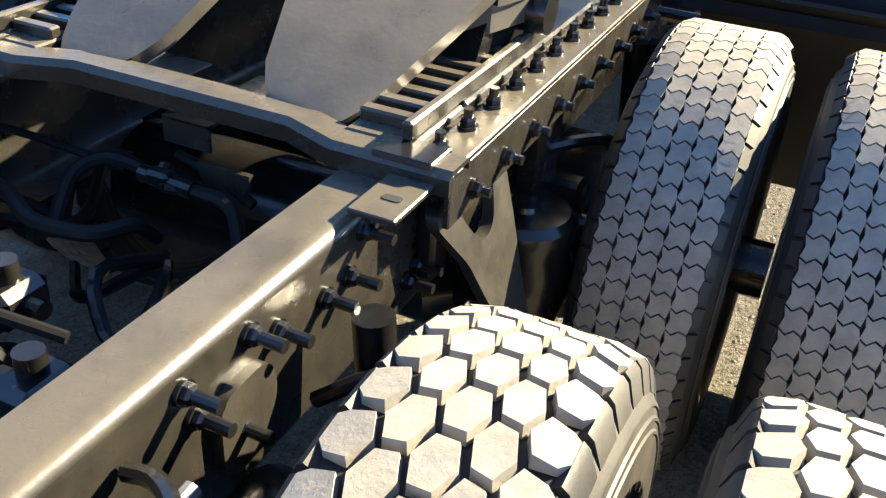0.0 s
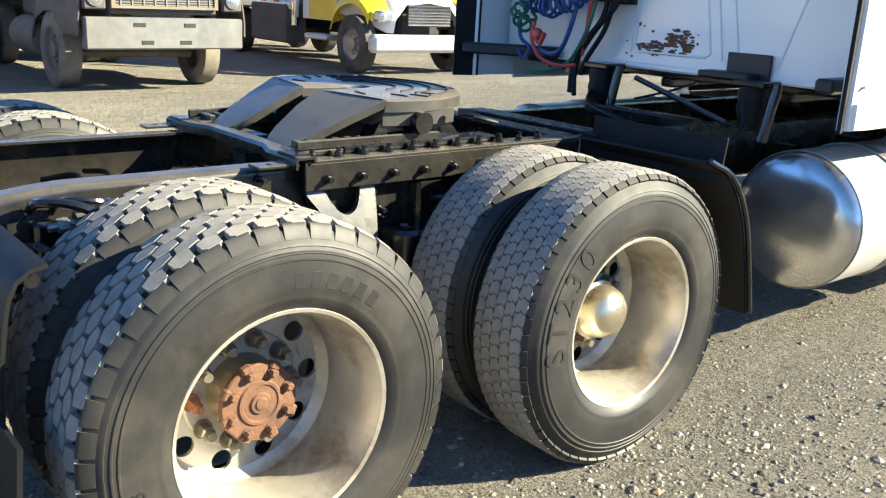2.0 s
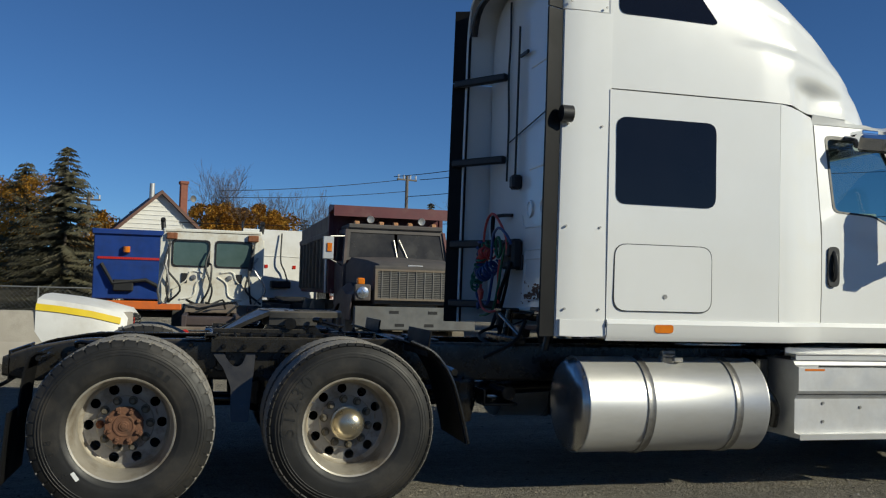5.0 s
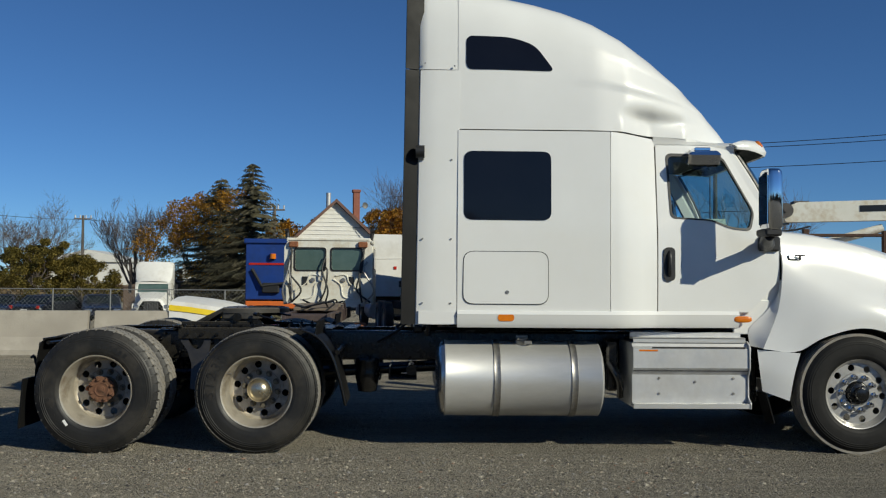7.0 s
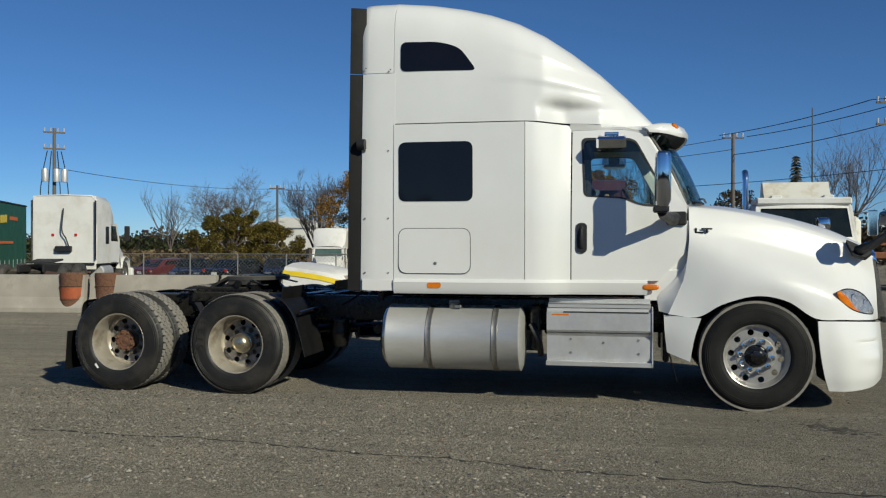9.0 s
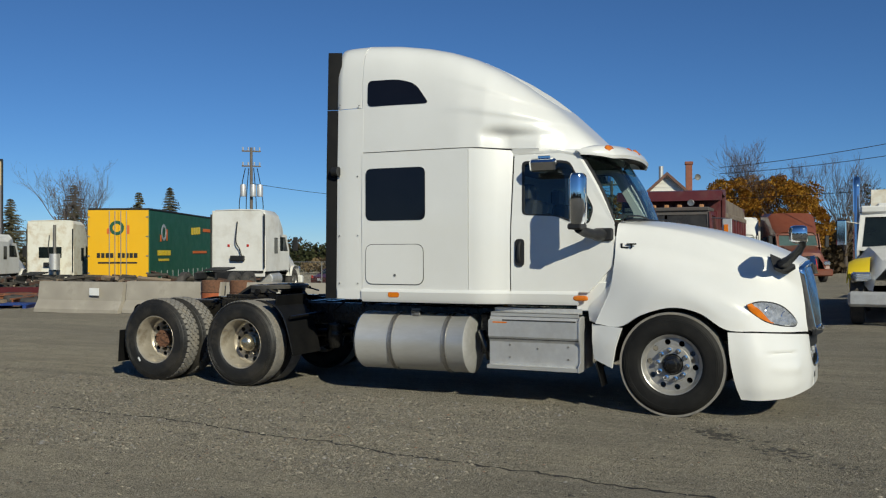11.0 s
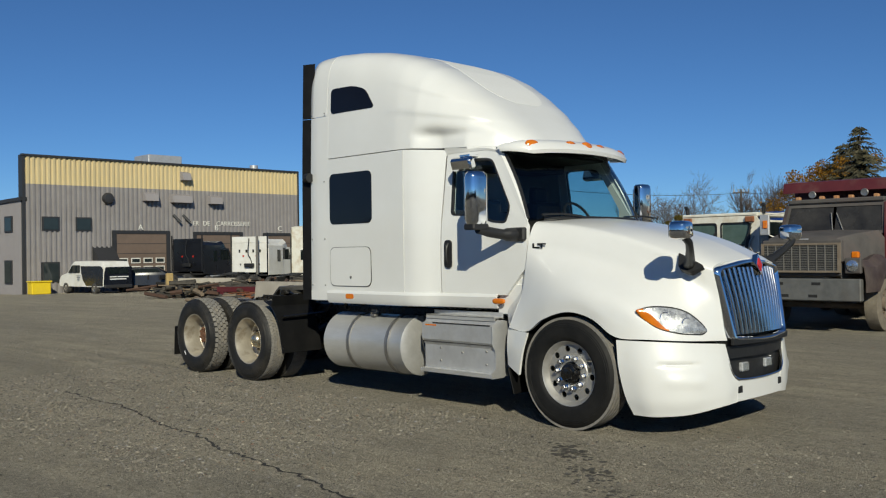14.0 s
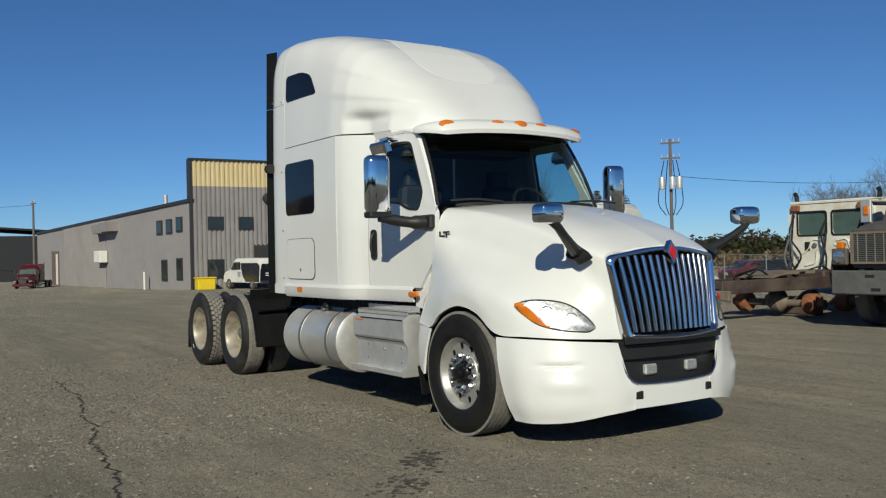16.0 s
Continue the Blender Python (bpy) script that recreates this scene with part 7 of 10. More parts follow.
PEBBLE = stone_mix()
pb = B()
ico = [Vector(v).normalized() for v in ((0, 0, 1), (0.9, 0, 0.4), (0.28, 0.85, 0.4), (-0.72, 0.53, 0.4), (-0.72, -0.53, 0.4), (0.28, -0.85, 0.4))]
icof = [(0, 1, 2), (0, 2, 3), (0, 3, 4), (0, 4, 5), (0, 5, 1)]
nr = np.random.RandomState(4)
for k in range(120000):
    if k >= 84000:
        x, y = nr.uniform(1.2, 4.6), nr.uniform(-1.5, 5.5)
    elif k < 70000:
        x, y = nr.uniform(0.4, 11.0), nr.uniform(-3.5, 13.5)
        if math.sin(x * 2.1 + math.sin(y * 0.6)) + math.sin(y * 0.9 + 1.3 * math.sin(x * 0.8)) < -0.3 and k % 4:
            continue
    else:
        x, y = nr.uniform(-8.5, 0.4), nr.uniform(-5, 10)
    s = 0.0035 + 0.009 * nr.rand() ** 3 + (0.016 * nr.rand() if nr.rand() < 0.06 else 0)
    a = nr.uniform(0, 6.28)
    c, d = math.cos(a) * s, math.sin(a) * s
    f = nr.uniform(0.6, 1.3)
    o = len(pb.v)
    pb.v += [(x + v.x * c - v.y * d * f, y + v.x * d + v.y * c * f, v.z * s * 0.8 - s * 0.15) for v in ico]
    pb.f += [(o + i, o + j, o + l) for i, j, l in icof]
pb.mi = [0] * len(pb.f)
me = bpy.data.meshes.new("gravel")
me.from_pydata(pb.v, [], pb.f)
me.materials.append(PEBBLE)
tagged(new("gravel", me), "loose small stones scattered on the yard", "gravel", kind="stuff")
# ---- the yard behind: parked trucks, barriers, barrels ----
CONCRETE = surf("concrete", (0.34, 0.31, 0.26), (0.44, 0.40, 0.34), 6, 0.85, 0.95, bump=0.004, bscale=30, dirt=(0.24, 0.215, 0.18), dscale=1.5, damt=0.7)
MAROON = surf("maroon_paint", (0.085, 0.014, 0.018), (0.12, 0.022, 0.025), 4, 0.4, 0.6, dirt=(0.17, 0.13, 0.10), dscale=1.2, damt=0.55, bump=0.001, bscale=10)
DUSTGREY = surf("dusty_grey", (0.066, 0.060, 0.057), (0.112, 0.102, 0.094), 3, 0.7, 0.85, dirt=(0.10, 0.07, 0.065), dscale=1.5, damt=0.6)
OLDSTEEL = surf("weathered_steel", (0.125, 0.128, 0.125), (0.19, 0.19, 0.182), 5, 0.5, 0.65, metal=0.3, dirt=(0.12, 0.10, 0.08), dscale=2, damt=0.6)
DARKDUST = surf("dark_dusty_paint", (0.045, 0.030, 0.030), (0.075, 0.055, 0.052), 4, 0.5, 0.7, dirt=(0.15, 0.12, 0.095), dscale=1.3, damt=0.7)
DUSTBROWN = surf("dusty_brown", (0.17, 0.135, 0.10), (0.23, 0.19, 0.145), 4, 0.85, 0.95, dirt=(0.10, 0.06, 0.05), dscale=1.5, damt=0.6)
BGWHITE = surf("old_white", (0.70, 0.69, 0.65), (0.78, 0.77, 0.73), 2, 0.4, 0.55, dirt=(0.50, 0.46, 0.38), dscale=1.5, damt=0.5)
CREAM = surf("cream_paint", (0.72, 0.70, 0.60), (0.78, 0.76, 0.68), 2, 0.4, 0.55, dirt=(0.42, 0.28, 0.12), dscale=2.5, damt=0.6)
COPPER = surf("copper_paint", (0.16, 0.046, 0.022), (0.21, 0.062, 0.030), 3, 0.3, 0.45, coat=0.4, dirt=(0.13, 0.06, 0.04), dscale=1.5, damt=0.4)
YELLOW = surf("yellow_paint", (0.78, 0.56, 0.02), (0.82, 0.60, 0.03), 3, 0.35, 0.5, dirt=(0.5, 0.36, 0.05), dscale=2, damt=0.3)
PURPLE = surf("purple_stripe", (0.20, 0.08, 0.14), None, 3, 0.4)
GREEN = surf("green_curtain", (0.010, 0.085, 0.045), (0.016, 0.11, 0.06), 3, 0.5, 0.65, bump=0.004, bscale=3)
BLUE = surf("blue_paint", (0.008, 0.036, 0.19), (0.013, 0.052, 0.26), 3, 0.4, 0.55, dirt=(0.02, 0.04, 0.12), dscale=2, damt=0.5)
REDCAR = surf("red_car_paint", (0.075, 0.010, 0.012), None, 3, 0.3, 0.4, coat=0.3)
DARKCAR = surf("dark_car_paint", (0.008, 0.010, 0.016), (0.013, 0.016, 0.024), 3, 0.25, 0.3, coat=0.3, spec=0.35)
TRAILERYELLOW = surf("trailer_yellow", (0.80, 0.43, 0.008), (0.84, 0.47, 0.012), 3, 0.4, 0.55, dirt=(0.6, 0.33, 0.03), dscale=1.5, damt=0.25)
DULLBAR = surf("dull_grille", (0.16, 0.15, 0.135), (0.22, 0.21, 0.19), 6, 0.45, 0.6, metal=0.4)
BLACKCAR = surf("black_car_paint", (0.006, 0.006, 0.007), (0.01, 0.01, 0.012), 3, 0.25, 0.35, coat=0.5)
DARKGLASS = surf("vehicle_glass", (0.008, 0.012, 0.013), (0.014, 0.02, 0.02), 3, 0.05, 0.08)
GLASSGREEN = surf("greenish_glass", (0.06, 0.10, 0.09), (0.10, 0.15, 0.14), 2, 0.06, 0.1)
TANKMETAL = surf("tank_metal", (0.42, 0.45, 0.50), (0.52, 0.55, 0.60), 2, 0.25, 0.38, metal=0.85, dirt=(0.35, 0.34, 0.32), dscale=1.5, damt=0.4)
DUSTGLASS = surf("dusty_glass", (0.022, 0.021, 0.020), (0.05, 0.047, 0.043), 3, 0.12, 0.35, dirt=(0.085, 0.078, 0.066), dscale=2, damt=0.5)
OLDWOOD = surf("old_wood", (0.16, 0.12, 0.085), (0.26, 0.20, 0.14), 12, 0.85, 0.95, bump=0.003, bscale=20, stretch=(1, 1, 6))
ORANGEP = surf("orange_paint", (0.75, 0.16, 0.02), (0.6, 0.14, 0.03), 6, 0.6)
RUSTDARK = surf("dark_rust_scrap", (0.06, 0.034, 0.024), (0.10, 0.055, 0.036), 8, 0.9)
DULLAMBER = surf("dusty_amber", (0.40, 0.17, 0.06), (0.50, 0.28, 0.14), 10, 0.5)
TYREDUST = surf("dust_caked_tyre", (0.16, 0.135, 0.105), (0.24, 0.21, 0.165), 7, 0.9, 0.95, dirt=(0.07, 0.06, 0.05), dscale=3, damt=0.6)
POSTTAN2 = surf("faded_emblem", (0.30, 0.24, 0.06), (0.14, 0.16, 0.06), 18, 0.6)
BANDORANGE = surf("faded_orange", (0.42, 0.10, 0.03), (0.30, 0.08, 0.035), 9, 0.8, dirt=(0.13, 0.055, 0.03), dscale=5, damt=0.7)
TYREBG = surf("parked_tyre", (0.035, 0.034, 0.033), (0.07, 0.065, 0.06), 8, 0.8, 0.9, dirt=(0.14, 0.12, 0.10), dscale=2, damt=0.6)
GREYBAR = surf("faded_lettering", (0.10, 0.12, 0.15), None, 5, 0.6)

tb = B().lathe([(0.27, 0.10), (0.30, 0.13), (0.42, 0.135), (0.49, 0.11), (0.50, 0.0), (0.49, -0.11), (0.42, -0.135), (0.30, -0.13), (0.27, -0.10)], 28, closed=True)
BG_TYRE = mesh_of("tyre", tb, TYREBG)
BG_TYRE_DUST = mesh_of("tyre", tb, TYREDUST)
tb = B().lathe([(0.29, 0.10), (0.275, 0.115), (0.26, 0.08), (0.20, 0.05), (0.12, 0.06), (0.11, 0.11), (0.0, 0.12)], 24)
for i in range(8):
    a = 2 * math.pi * i / 8
    tb.cyl((0.055, 0.16 * math.cos(a), 0.16 * math.sin(a)), (0.085, 0.16 * math.cos(a), 0.16 * math.sin(a)), 0.018, n=6)
BG_RIM = mesh_of("rim", tb, STEEL)
BG_RIM_DUST = mesh_of("rim", tb, DUSTBROWN)


def bg_wheel(parent, x, y, z, out=1, r=0.5, axis='y', dusty=False):
    """A parked vehicle's wheel; its axle lies along y (or x) of the vehicle, out is the outer side."""
    m = Matrix.Translation((x, y, z)) @ (pose(0, 0, 0, 0, 0, 90 * out) if axis == 'y' else pose(0, 0, 0, 0, 0, 0 if out > 0 else 180)) @ Matrix.Diagonal((1, r / 0.5, r / 0.5, 1))
    t = part("wheel", BG_TYRE_DUST if dusty else BG_TYRE, None, parent, m=m)
    part("rim", BG_RIM_DUST if dusty else BG_RIM, None, t)
    return t


# Vehicles are built with the nose to +x, the origin on the ground under the nose.
def dump_truck(m):
    t = thing("dump_truck", "old dusty maroon dump truck with a steel box", "truck", m)
    b = B().box((-0.10, 0, 0.79), (0.16, 2.14, 0.40), 0.02)
    bum = part("front_bumper", b, OLDSTEEL, t, "plain grey steel bumper")
    for y, z in ((-0.38, 0.90), (0.30, 0.90), (-0.28, 0.68), (0.24, 0.68)):
        part("slot", B().box((-0.018, y, z), (0.01, 0.16, 0.05), 0.01), DARKVOID, bum)
    # bonnet: tapering box with rounded edges
    rows = []
    for x, w, zt in ((-0.12, 0.70, 1.66), (-0.20, 0.74, 1.72), (-0.8, 0.84, 1.80), (-1.55, 0.98, 1.86)):
        rows.append([(x, -w, 1.0), (x, -w, zt - 0.14), (x, -w + 0.10, zt), (x, 0, zt + 0.03), (x, w - 0.10, zt), (x, w, zt - 0.14), (x, w, 1.0)])
    part("bonnet", B().grid(rows), DUSTGREY, t, "dust-covered grey bonnet")
    part("bonnet_front", B().box((-0.16, 0, 1.36), (0.10, 1.46, 0.66), 0.03), DUSTGREY, t)
    g = part("grille", B().box((-0.085, 0, 1.36), (0.05, 1.36, 0.47), 0.01), DARKVOID, t)
    for k in range(9):
        part("grille_bar", B().box((-0.055, -0.60 + k * 0.15, 1.36), (0.02, 0.022, 0.47), 0.004), DULLBAR, g)
    gb = B()
    for k in range(15):
        gb.box((-0.062, 0, 1.145 + k * 0.031), (0.012, 1.34, 0.012))
    tagged(part("grille_slats", gb, DULLBAR, g), kind="stuff")
    part("grille_surround", B().frame_panel([(-0.72, 1.10), (0.72, 1.10), (0.72, 1.63), (-0.72, 1.63)], [(-0.67, 1.135), (0.67, 1.135), (0.67, 1.595), (-0.67, 1.595)], lambda u, v, d: (d, u, v), -0.09, -0.04), DUSTBROWN, g)
    part("nose_badge", B().box((-0.14, 0, 1.69), (0.02, 0.26, 0.045), 0.005), ALUBOX, t)
    for s in (1, -1):
        rows = [[(x, s * y, z) for y, z in ((0.72, 1.28), (0.95, 1.30), (1.10, 1.18), (1.13, 0.95), (1.13, 0.75))] for x in (-0.10, -0.4, -0.75)]
        rows += [[(x, s * y, z + dz) for y, z in ((0.86, 1.34), (0.98, 1.38), (1.12, 1.26), (1.15, 1.12), (1.15, 1.0))] for x, dz in ((-1.0, 0.02), (-1.35, 0.0), (-1.7, -0.12), (-1.95, -0.45))]
        part("wing", B().grid(rows, 0.02), DARKDUST, t, "dark dusty front wing")
        h = part("headlamp", B().box((-0.09, s * 0.93, 1.22), (0.10, 0.28, 0.28), 0.02), DUSTGREY, t)
        part("lamp_glass", B(pose(-0.035, s * 0.93, 1.22)).lathe([(0.105, -0.02), (0.10, 0.015), (0.05, 0.03), (0.0, 0.034)], 20), LAMP, h)
        part("amber_lamp", B().box((-0.14, s * 0.95, 1.41), (0.10, 0.13, 0.12), 0.02), AMBER, t)
        bg_wheel(t, -1.25, s * 0.98, 0.51, s, 0.51, dusty=True)
        for x in (-5.0, -6.3):
            bg_wheel(t, x, s * 1.02, 0.51, s, 0.51, dusty=True)
            bg_wheel(t, x, s * 0.70, 0.51, s, 0.51, dusty=True)
        mir = part("mirror", B().box((-1.55, s * 1.32, 2.02), (0.06, 0.20, 0.42), 0.02), ALUBOX, t)
        part("mirror_bracket", B().tube([(-1.6, s * 1.28, 2.24), (-1.75, s * 0.98, 2.26)], 0.014, 6), STEEL, mir)
        part("mirror_bracket", B().tube([(-1.6, s * 1.28, 1.82), (-1.75, s * 1.0, 1.7)], 0.014, 6), STEEL, mir)
        part("mirror_marker", B().box((-1.51, s * 1.30, 2.03), (0.03, 0.09, 0.16), 0.01), AMBER, mir)
        # cab side with its window
        put = lambda u, v, d: (u, s * (1.03 - 0.10 * max(0, v - 1.75) + d), v)
        part("cab_side", B().frame_panel([(-2.62, 0.95), (-1.55, 0.95), (-1.55, 1.80), (-1.78, 2.40), (-2.62, 2.42)], [(-2.48, 1.80), (-1.70, 1.78), (-1.88, 2.32), (-2.48, 2.32)], put, 0.0, -0.05), DARKDUST if s < 0 else MAROON, t)
        part("side_glass", B().sheet([(-2.48, 1.80), (-1.70, 1.78), (-1.88, 2.32), (-2.48, 2.32)], put, -0.02, -0.03), DARKGLASS, t)
        part("fuel_tank", B().lathe([(0, -2.9), (0.24, -2.9), (0.27, -2.86), (0.27, -1.95), (0.24, -1.9), (0, -1.9)], 20, (0, s * 0.92, 0.62), 'x'), DUSTBROWN, t)
        part("air_cleaner", B().cyl((-2.72, s * 0.90, 1.35), (-2.72, s * 0.90, 2.1), 0.10, n=16), ALUBOX, t)
    # windscreen in two panes and the cab roof
    fr = B()
    fr.frame_panel([(-1.0, 1.80), (1.0, 1.80), (0.93, 2.42), (-0.93, 2.42)], [(-0.92, 1.86), (0.92, 1.86), (0.87, 2.34), (-0.87, 2.34)], lambda u, v, d: (-1.60 - (v - 1.8) * 0.34 + d, u, v), 0.0, -0.06)
    part("screen_frame", fr, DUSTGREY, t)
    for s in (1, -1):
        part("windscreen_pane", B().sheet([(s * 0.03, 1.86), (s * 0.92, 1.86), (s * 0.87, 2.34), (s * 0.03, 2.34)], lambda u, v, d: (-1.62 - (v - 1.8) * 0.34 + d, u, v), 0.0, -0.01), DUSTGLASS, t, "dusty dark windscreen pane")
        part("wiper", B().tube([(-1.63, s * 0.1 + 0.1, 1.88), (-1.72, s * 0.05, 2.22)], 0.012, 6), STEEL, t)
    part("cab_roof", B().box((-2.20, 0, 2.46), (0.88, 1.84, 0.09), 0.04), DUSTGREY, t)
    part("cab_back", B().box((-2.62, 0, 1.7), (0.05, 2.0, 1.5), 0.01), MAROON, t)
    for y in (-0.75, -0.28, 0.0, 0.28, 0.75):
        part("roof_lamp", B().box((-1.86, y, 2.525), (0.10, 0.10, 0.075), 0.03), DULLAMBER, t, "dusty amber roof lamp")
    for y in (-0.48, 0.52):
        part("spot_lamp", B(pose(-1.90, y, 2.60)).lathe([(0.03, -0.12), (0.06, -0.02), (0.075, 0.02), (0.065, 0.03), (0.0, 0.02)], 18), STEEL, t)
    # tipper box with ribs and the cab shield
    box = B().box((-5.0, 0, 1.22), (4.9, 2.2, 0.10), 0.02)
    body = part("tipper_box", box, MAROON, t, "maroon ribbed tipper box with a cab shield")
    part("cab_shield", B().prism([(-2.10, 2.78), (-2.10, 2.87), (-2.75, 2.93), (-2.75, 2.81)], 'y', -1.15, 1.15).prism([(-2.06, 2.66), (-2.10, 2.87), (-2.15, 2.87), (-2.11, 2.66)], 'y', -1.15, 1.15), MAROON, body)
    part("front_board", B().box((-2.72, 0, 2.03), (0.07, 2.3, 1.66), 0.02), MAROON, body)
    part("tail_board", B().box((-7.45, 0, 1.95), (0.08, 2.2, 1.45), 0.02), MAROON, body)
    for s in (1, -1):
        part("side_board", B().box((-5.1, s * 1.10, 1.95), (4.7, 0.05, 1.45), 0.01), MAROON if s > 0 else DUSTBROWN, body)
        part("top_rail", B().box((-5.1, s * 1.13, 2.34), (4.7, 0.10, 0.12), 0.02), DUSTBROWN, body)
        part("extra_board", B().prism([(-7.4, 2.4), (-2.8, 2.4), (-2.8, 2.72), (-6.8, 2.66), (-7.4, 2.55)], 'y', s * 1.09, s * 1.13), DUSTBROWN, body)
        for k in range(8):
            part("rib", B().box((-3.0 - k * 0.6, s * 1.15, 1.78), (0.10, 0.07, 1.05), 0.015), MAROON if s > 0 else DUSTBROWN, body)
        part("shield_post", B().prism([(-2.72, 2.76), (-2.15, 2.80), (-2.15, 2.83), (-2.72, 2.90)], 'y', s * 1.13, s * 1.16).box((-2.72, s * 1.12, 2.5), (0.12, 0.08, 0.8), 0.01), MAROON, body)
        part("ladder", B().box((-2.85, s * 1.17, 1.65), (0.14, 0.03, 0.95), 0.01), ALUBOX, body)
    part("chassis", B().box((-4.0, 0, 0.85), (7.0, 0.86, 0.26), 0.02).box((-2.2, 0.55, 0.55), (0.6, 0.4, 0.4), 0.05).cyl((-5.0, -0.8, 0.51), (-5.0, 0.8, 0.51), 0.10).cyl((-6.3, -0.8, 0.51), (-6.3, 0.8, 0.51), 0.10).cyl((-1.25, -0.85, 0.45), (-1.25, 0.85, 0.45), 0.06).box((-1.0, 0, 1.0), (1.6, 0.9, 0.4), 0.05), DUSTBROWN, t)
    lg = B(pose(-2.05, 1.035, 1.45, 90, 0, 0)).lathe([(0.13, -0.01), (0.12, -0.02), (0.0, -0.02)], 24, axis='z')
    part("door_emblem", lg, POSTTAN2, t, "round yellow and green door emblem")
    return t


dump = dump_truck(pose(-9.16, 4.07, 0.0, 0, 0, 1) @ Matrix.Scale(1.045, 4))


def tanker(m):
    t = thing("tanker_truck", "white and yellow tank truck with a polished steel tank", "truck", m)
    # bonnet and front of a conventional cab
    rows = []
    for x, w, zt, zb in ((0.02, 0.62, 1.18, 0.72), (-0.08, 0.70, 1.32, 0.72), (-0.6, 0.86, 1.50, 0.90), (-1.25, 0.98, 1.60, 1.0)):
        rows.append([(x, -w - 0.10, zb), (x, -w - 0.06, zt - 0.25), (x, -w + 0.15, zt), (x, 0, zt + 0.06), (x, w - 0.15, zt), (x, w + 0.06, zt - 0.25), (x, w + 0.10, zb)])
    part("bonnet", B().grid(rows), BGWHITE, t)
    g = part("grille", B().box((0.03, 0, 1.02), (0.06, 0.92, 0.36), 0.03), DARKVOID, t)
    for k in range(7):
        part("grille_bar", B().box((0.065, 0, 0.87 + k * 0.05), (0.02, 0.90, 0.022), 0.004), CHROME, g)
    part("front_bumper", B().box((0.02, 0, 0.55), (0.24, 2.36, 0.30), 0.06), ALUBOX, t)
    for s in (1, -1):
        arch = [(-0.05, 1.02), (-0.15, 1.16), (-0.45, 1.32), (-0.85, 1.30), (-1.15, 1.12), (-1.28, 0.86)]
        part("wing", B().grid([[(x, s * y, z - dz) for x, z in curve_through(arch, 14)] for y, dz in ((0.78, -0.04), (1.05, 0.0), (1.17, 0.06), (1.19, 0.16))], 0.02), YELLOW, t, "yellow front wing")
        h = part("headlamp", B().box((0.0, s * 0.93, 1.0), (0.20, 0.36, 0.18), 0.05, (0, 0, s * -25)), LAMP, t)
        part("lamp_side", B().box((-0.10, s * 1.12, 1.0), (0.2, 0.06, 0.14), 0.02), YELLOW, t)
        bg_wheel(t, -0.68, s * 1.02, 0.50, s)
        for x in (-5.4, -6.7):
            bg_wheel(t, x, s * 1.02, 0.50, s)
        put = lambda u, v, d: (u, s * (1.06 - 0.08 * max(0, v - 1.55) + d), v)
        outer = [(-2.55, 0.85), (-1.30, 0.85), (-1.25, 1.55), (-1.55, 2.30), (-2.55, 2.34)]
        inner = [(-2.15, 1.55), (-1.42, 1.55), (-1.62, 2.20), (-2.15, 2.22)]
        part("cab_side", B().frame_panel(outer, inner, put, 0.0, -0.05), BGWHITE, t)
        part("side_glass", B().sheet(inner, put, -0.02, -0.03), DARKGLASS, t)
        part("door_panel", B().sheet([(-2.3, 0.86), (-1.31, 0.86), (-1.28, 1.20), (-2.3, 1.36)], put, 0.002, 0.008), YELLOW, t)
        part("stripe", B().sheet([(-2.3, 1.37), (-1.28, 1.21), (-1.28, 1.28), (-2.3, 1.44)], put, 0.002, 0.008), PURPLE, t)
        part("mirror", B().box((-1.25, s * 1.36, 1.9), (0.10, 0.20, 0.55), 0.03), CHROME, t)
        part("mirror_bracket", B().tube([(-1.3, s * 1.33, 2.15), (-1.5, s * 1.02, 2.1)], 0.012, 6), STEEL, t)
        part("locker", B().box((-3.6, s * 1.05, 0.72), (1.5, 0.45, 0.72), 0.03), DUSTGREY, t)
        part("tank_skirt", B().box((-5.9, s * 1.12, 1.06), (6.3, 0.22, 0.22), 0.05), TANKMETAL, t)
        for k, (w, h2) in enumerate(((0.20, 0.26), (0.20, 0.26), (0.10, 0.05), (0.22, 0.28), (0.20, 0.26), (0.22, 0.26), (0.22, 0.28), (0.20, 0.26), (0.08, 0.26), (0.20, 0.26), (0.22, 0.27))):
            bars = B().box((-3.25 - k * 0.27 * 1.0, s * 1.165, 1.72), (w * 0.8, 0.012, h2), 0.003)
            part("faded_mark", bars, GREYBAR, t, "faded plain marks on the tank")
        for k in range(9):
            part("reflector", B().box((-3.3 - k * 0.55, s * 1.235, 1.13), (0.22, 0.01, 0.05)), REDLENS, t)
        part("step", B().box((-1.8, s * 1.08, 0.55), (0.8, 0.3, 0.10), 0.03), ALUBOX, t)
    part("screen_frame", B().frame_panel([(-1.05, 1.52), (1.05, 1.52), (0.98, 2.34), (-0.98, 2.34)], [(-0.96, 1.60), (0.96, 1.60), (0.90, 2.24), (-0.90, 2.24)], lambda u, v, d: (-1.18 - (v - 1.52) * 0.42 - 0.06 * u * u + d, u, v), 0.0, -0.06), BGWHITE, t)
    part("windscreen", B().sheet([(-0.96, 1.60), (0.96, 1.60), (0.90, 2.24), (-0.90, 2.24)], lambda u, v, d: (-1.20 - (v - 1.52) * 0.42 - 0.06 * u * u + d, u, v), 0.0, -0.01), DARKGLASS, t)
    part("cab_roof", B().box((-2.1, 0, 2.40), (1.25, 2.0, 0.16), 0.07), BGWHITE, t)
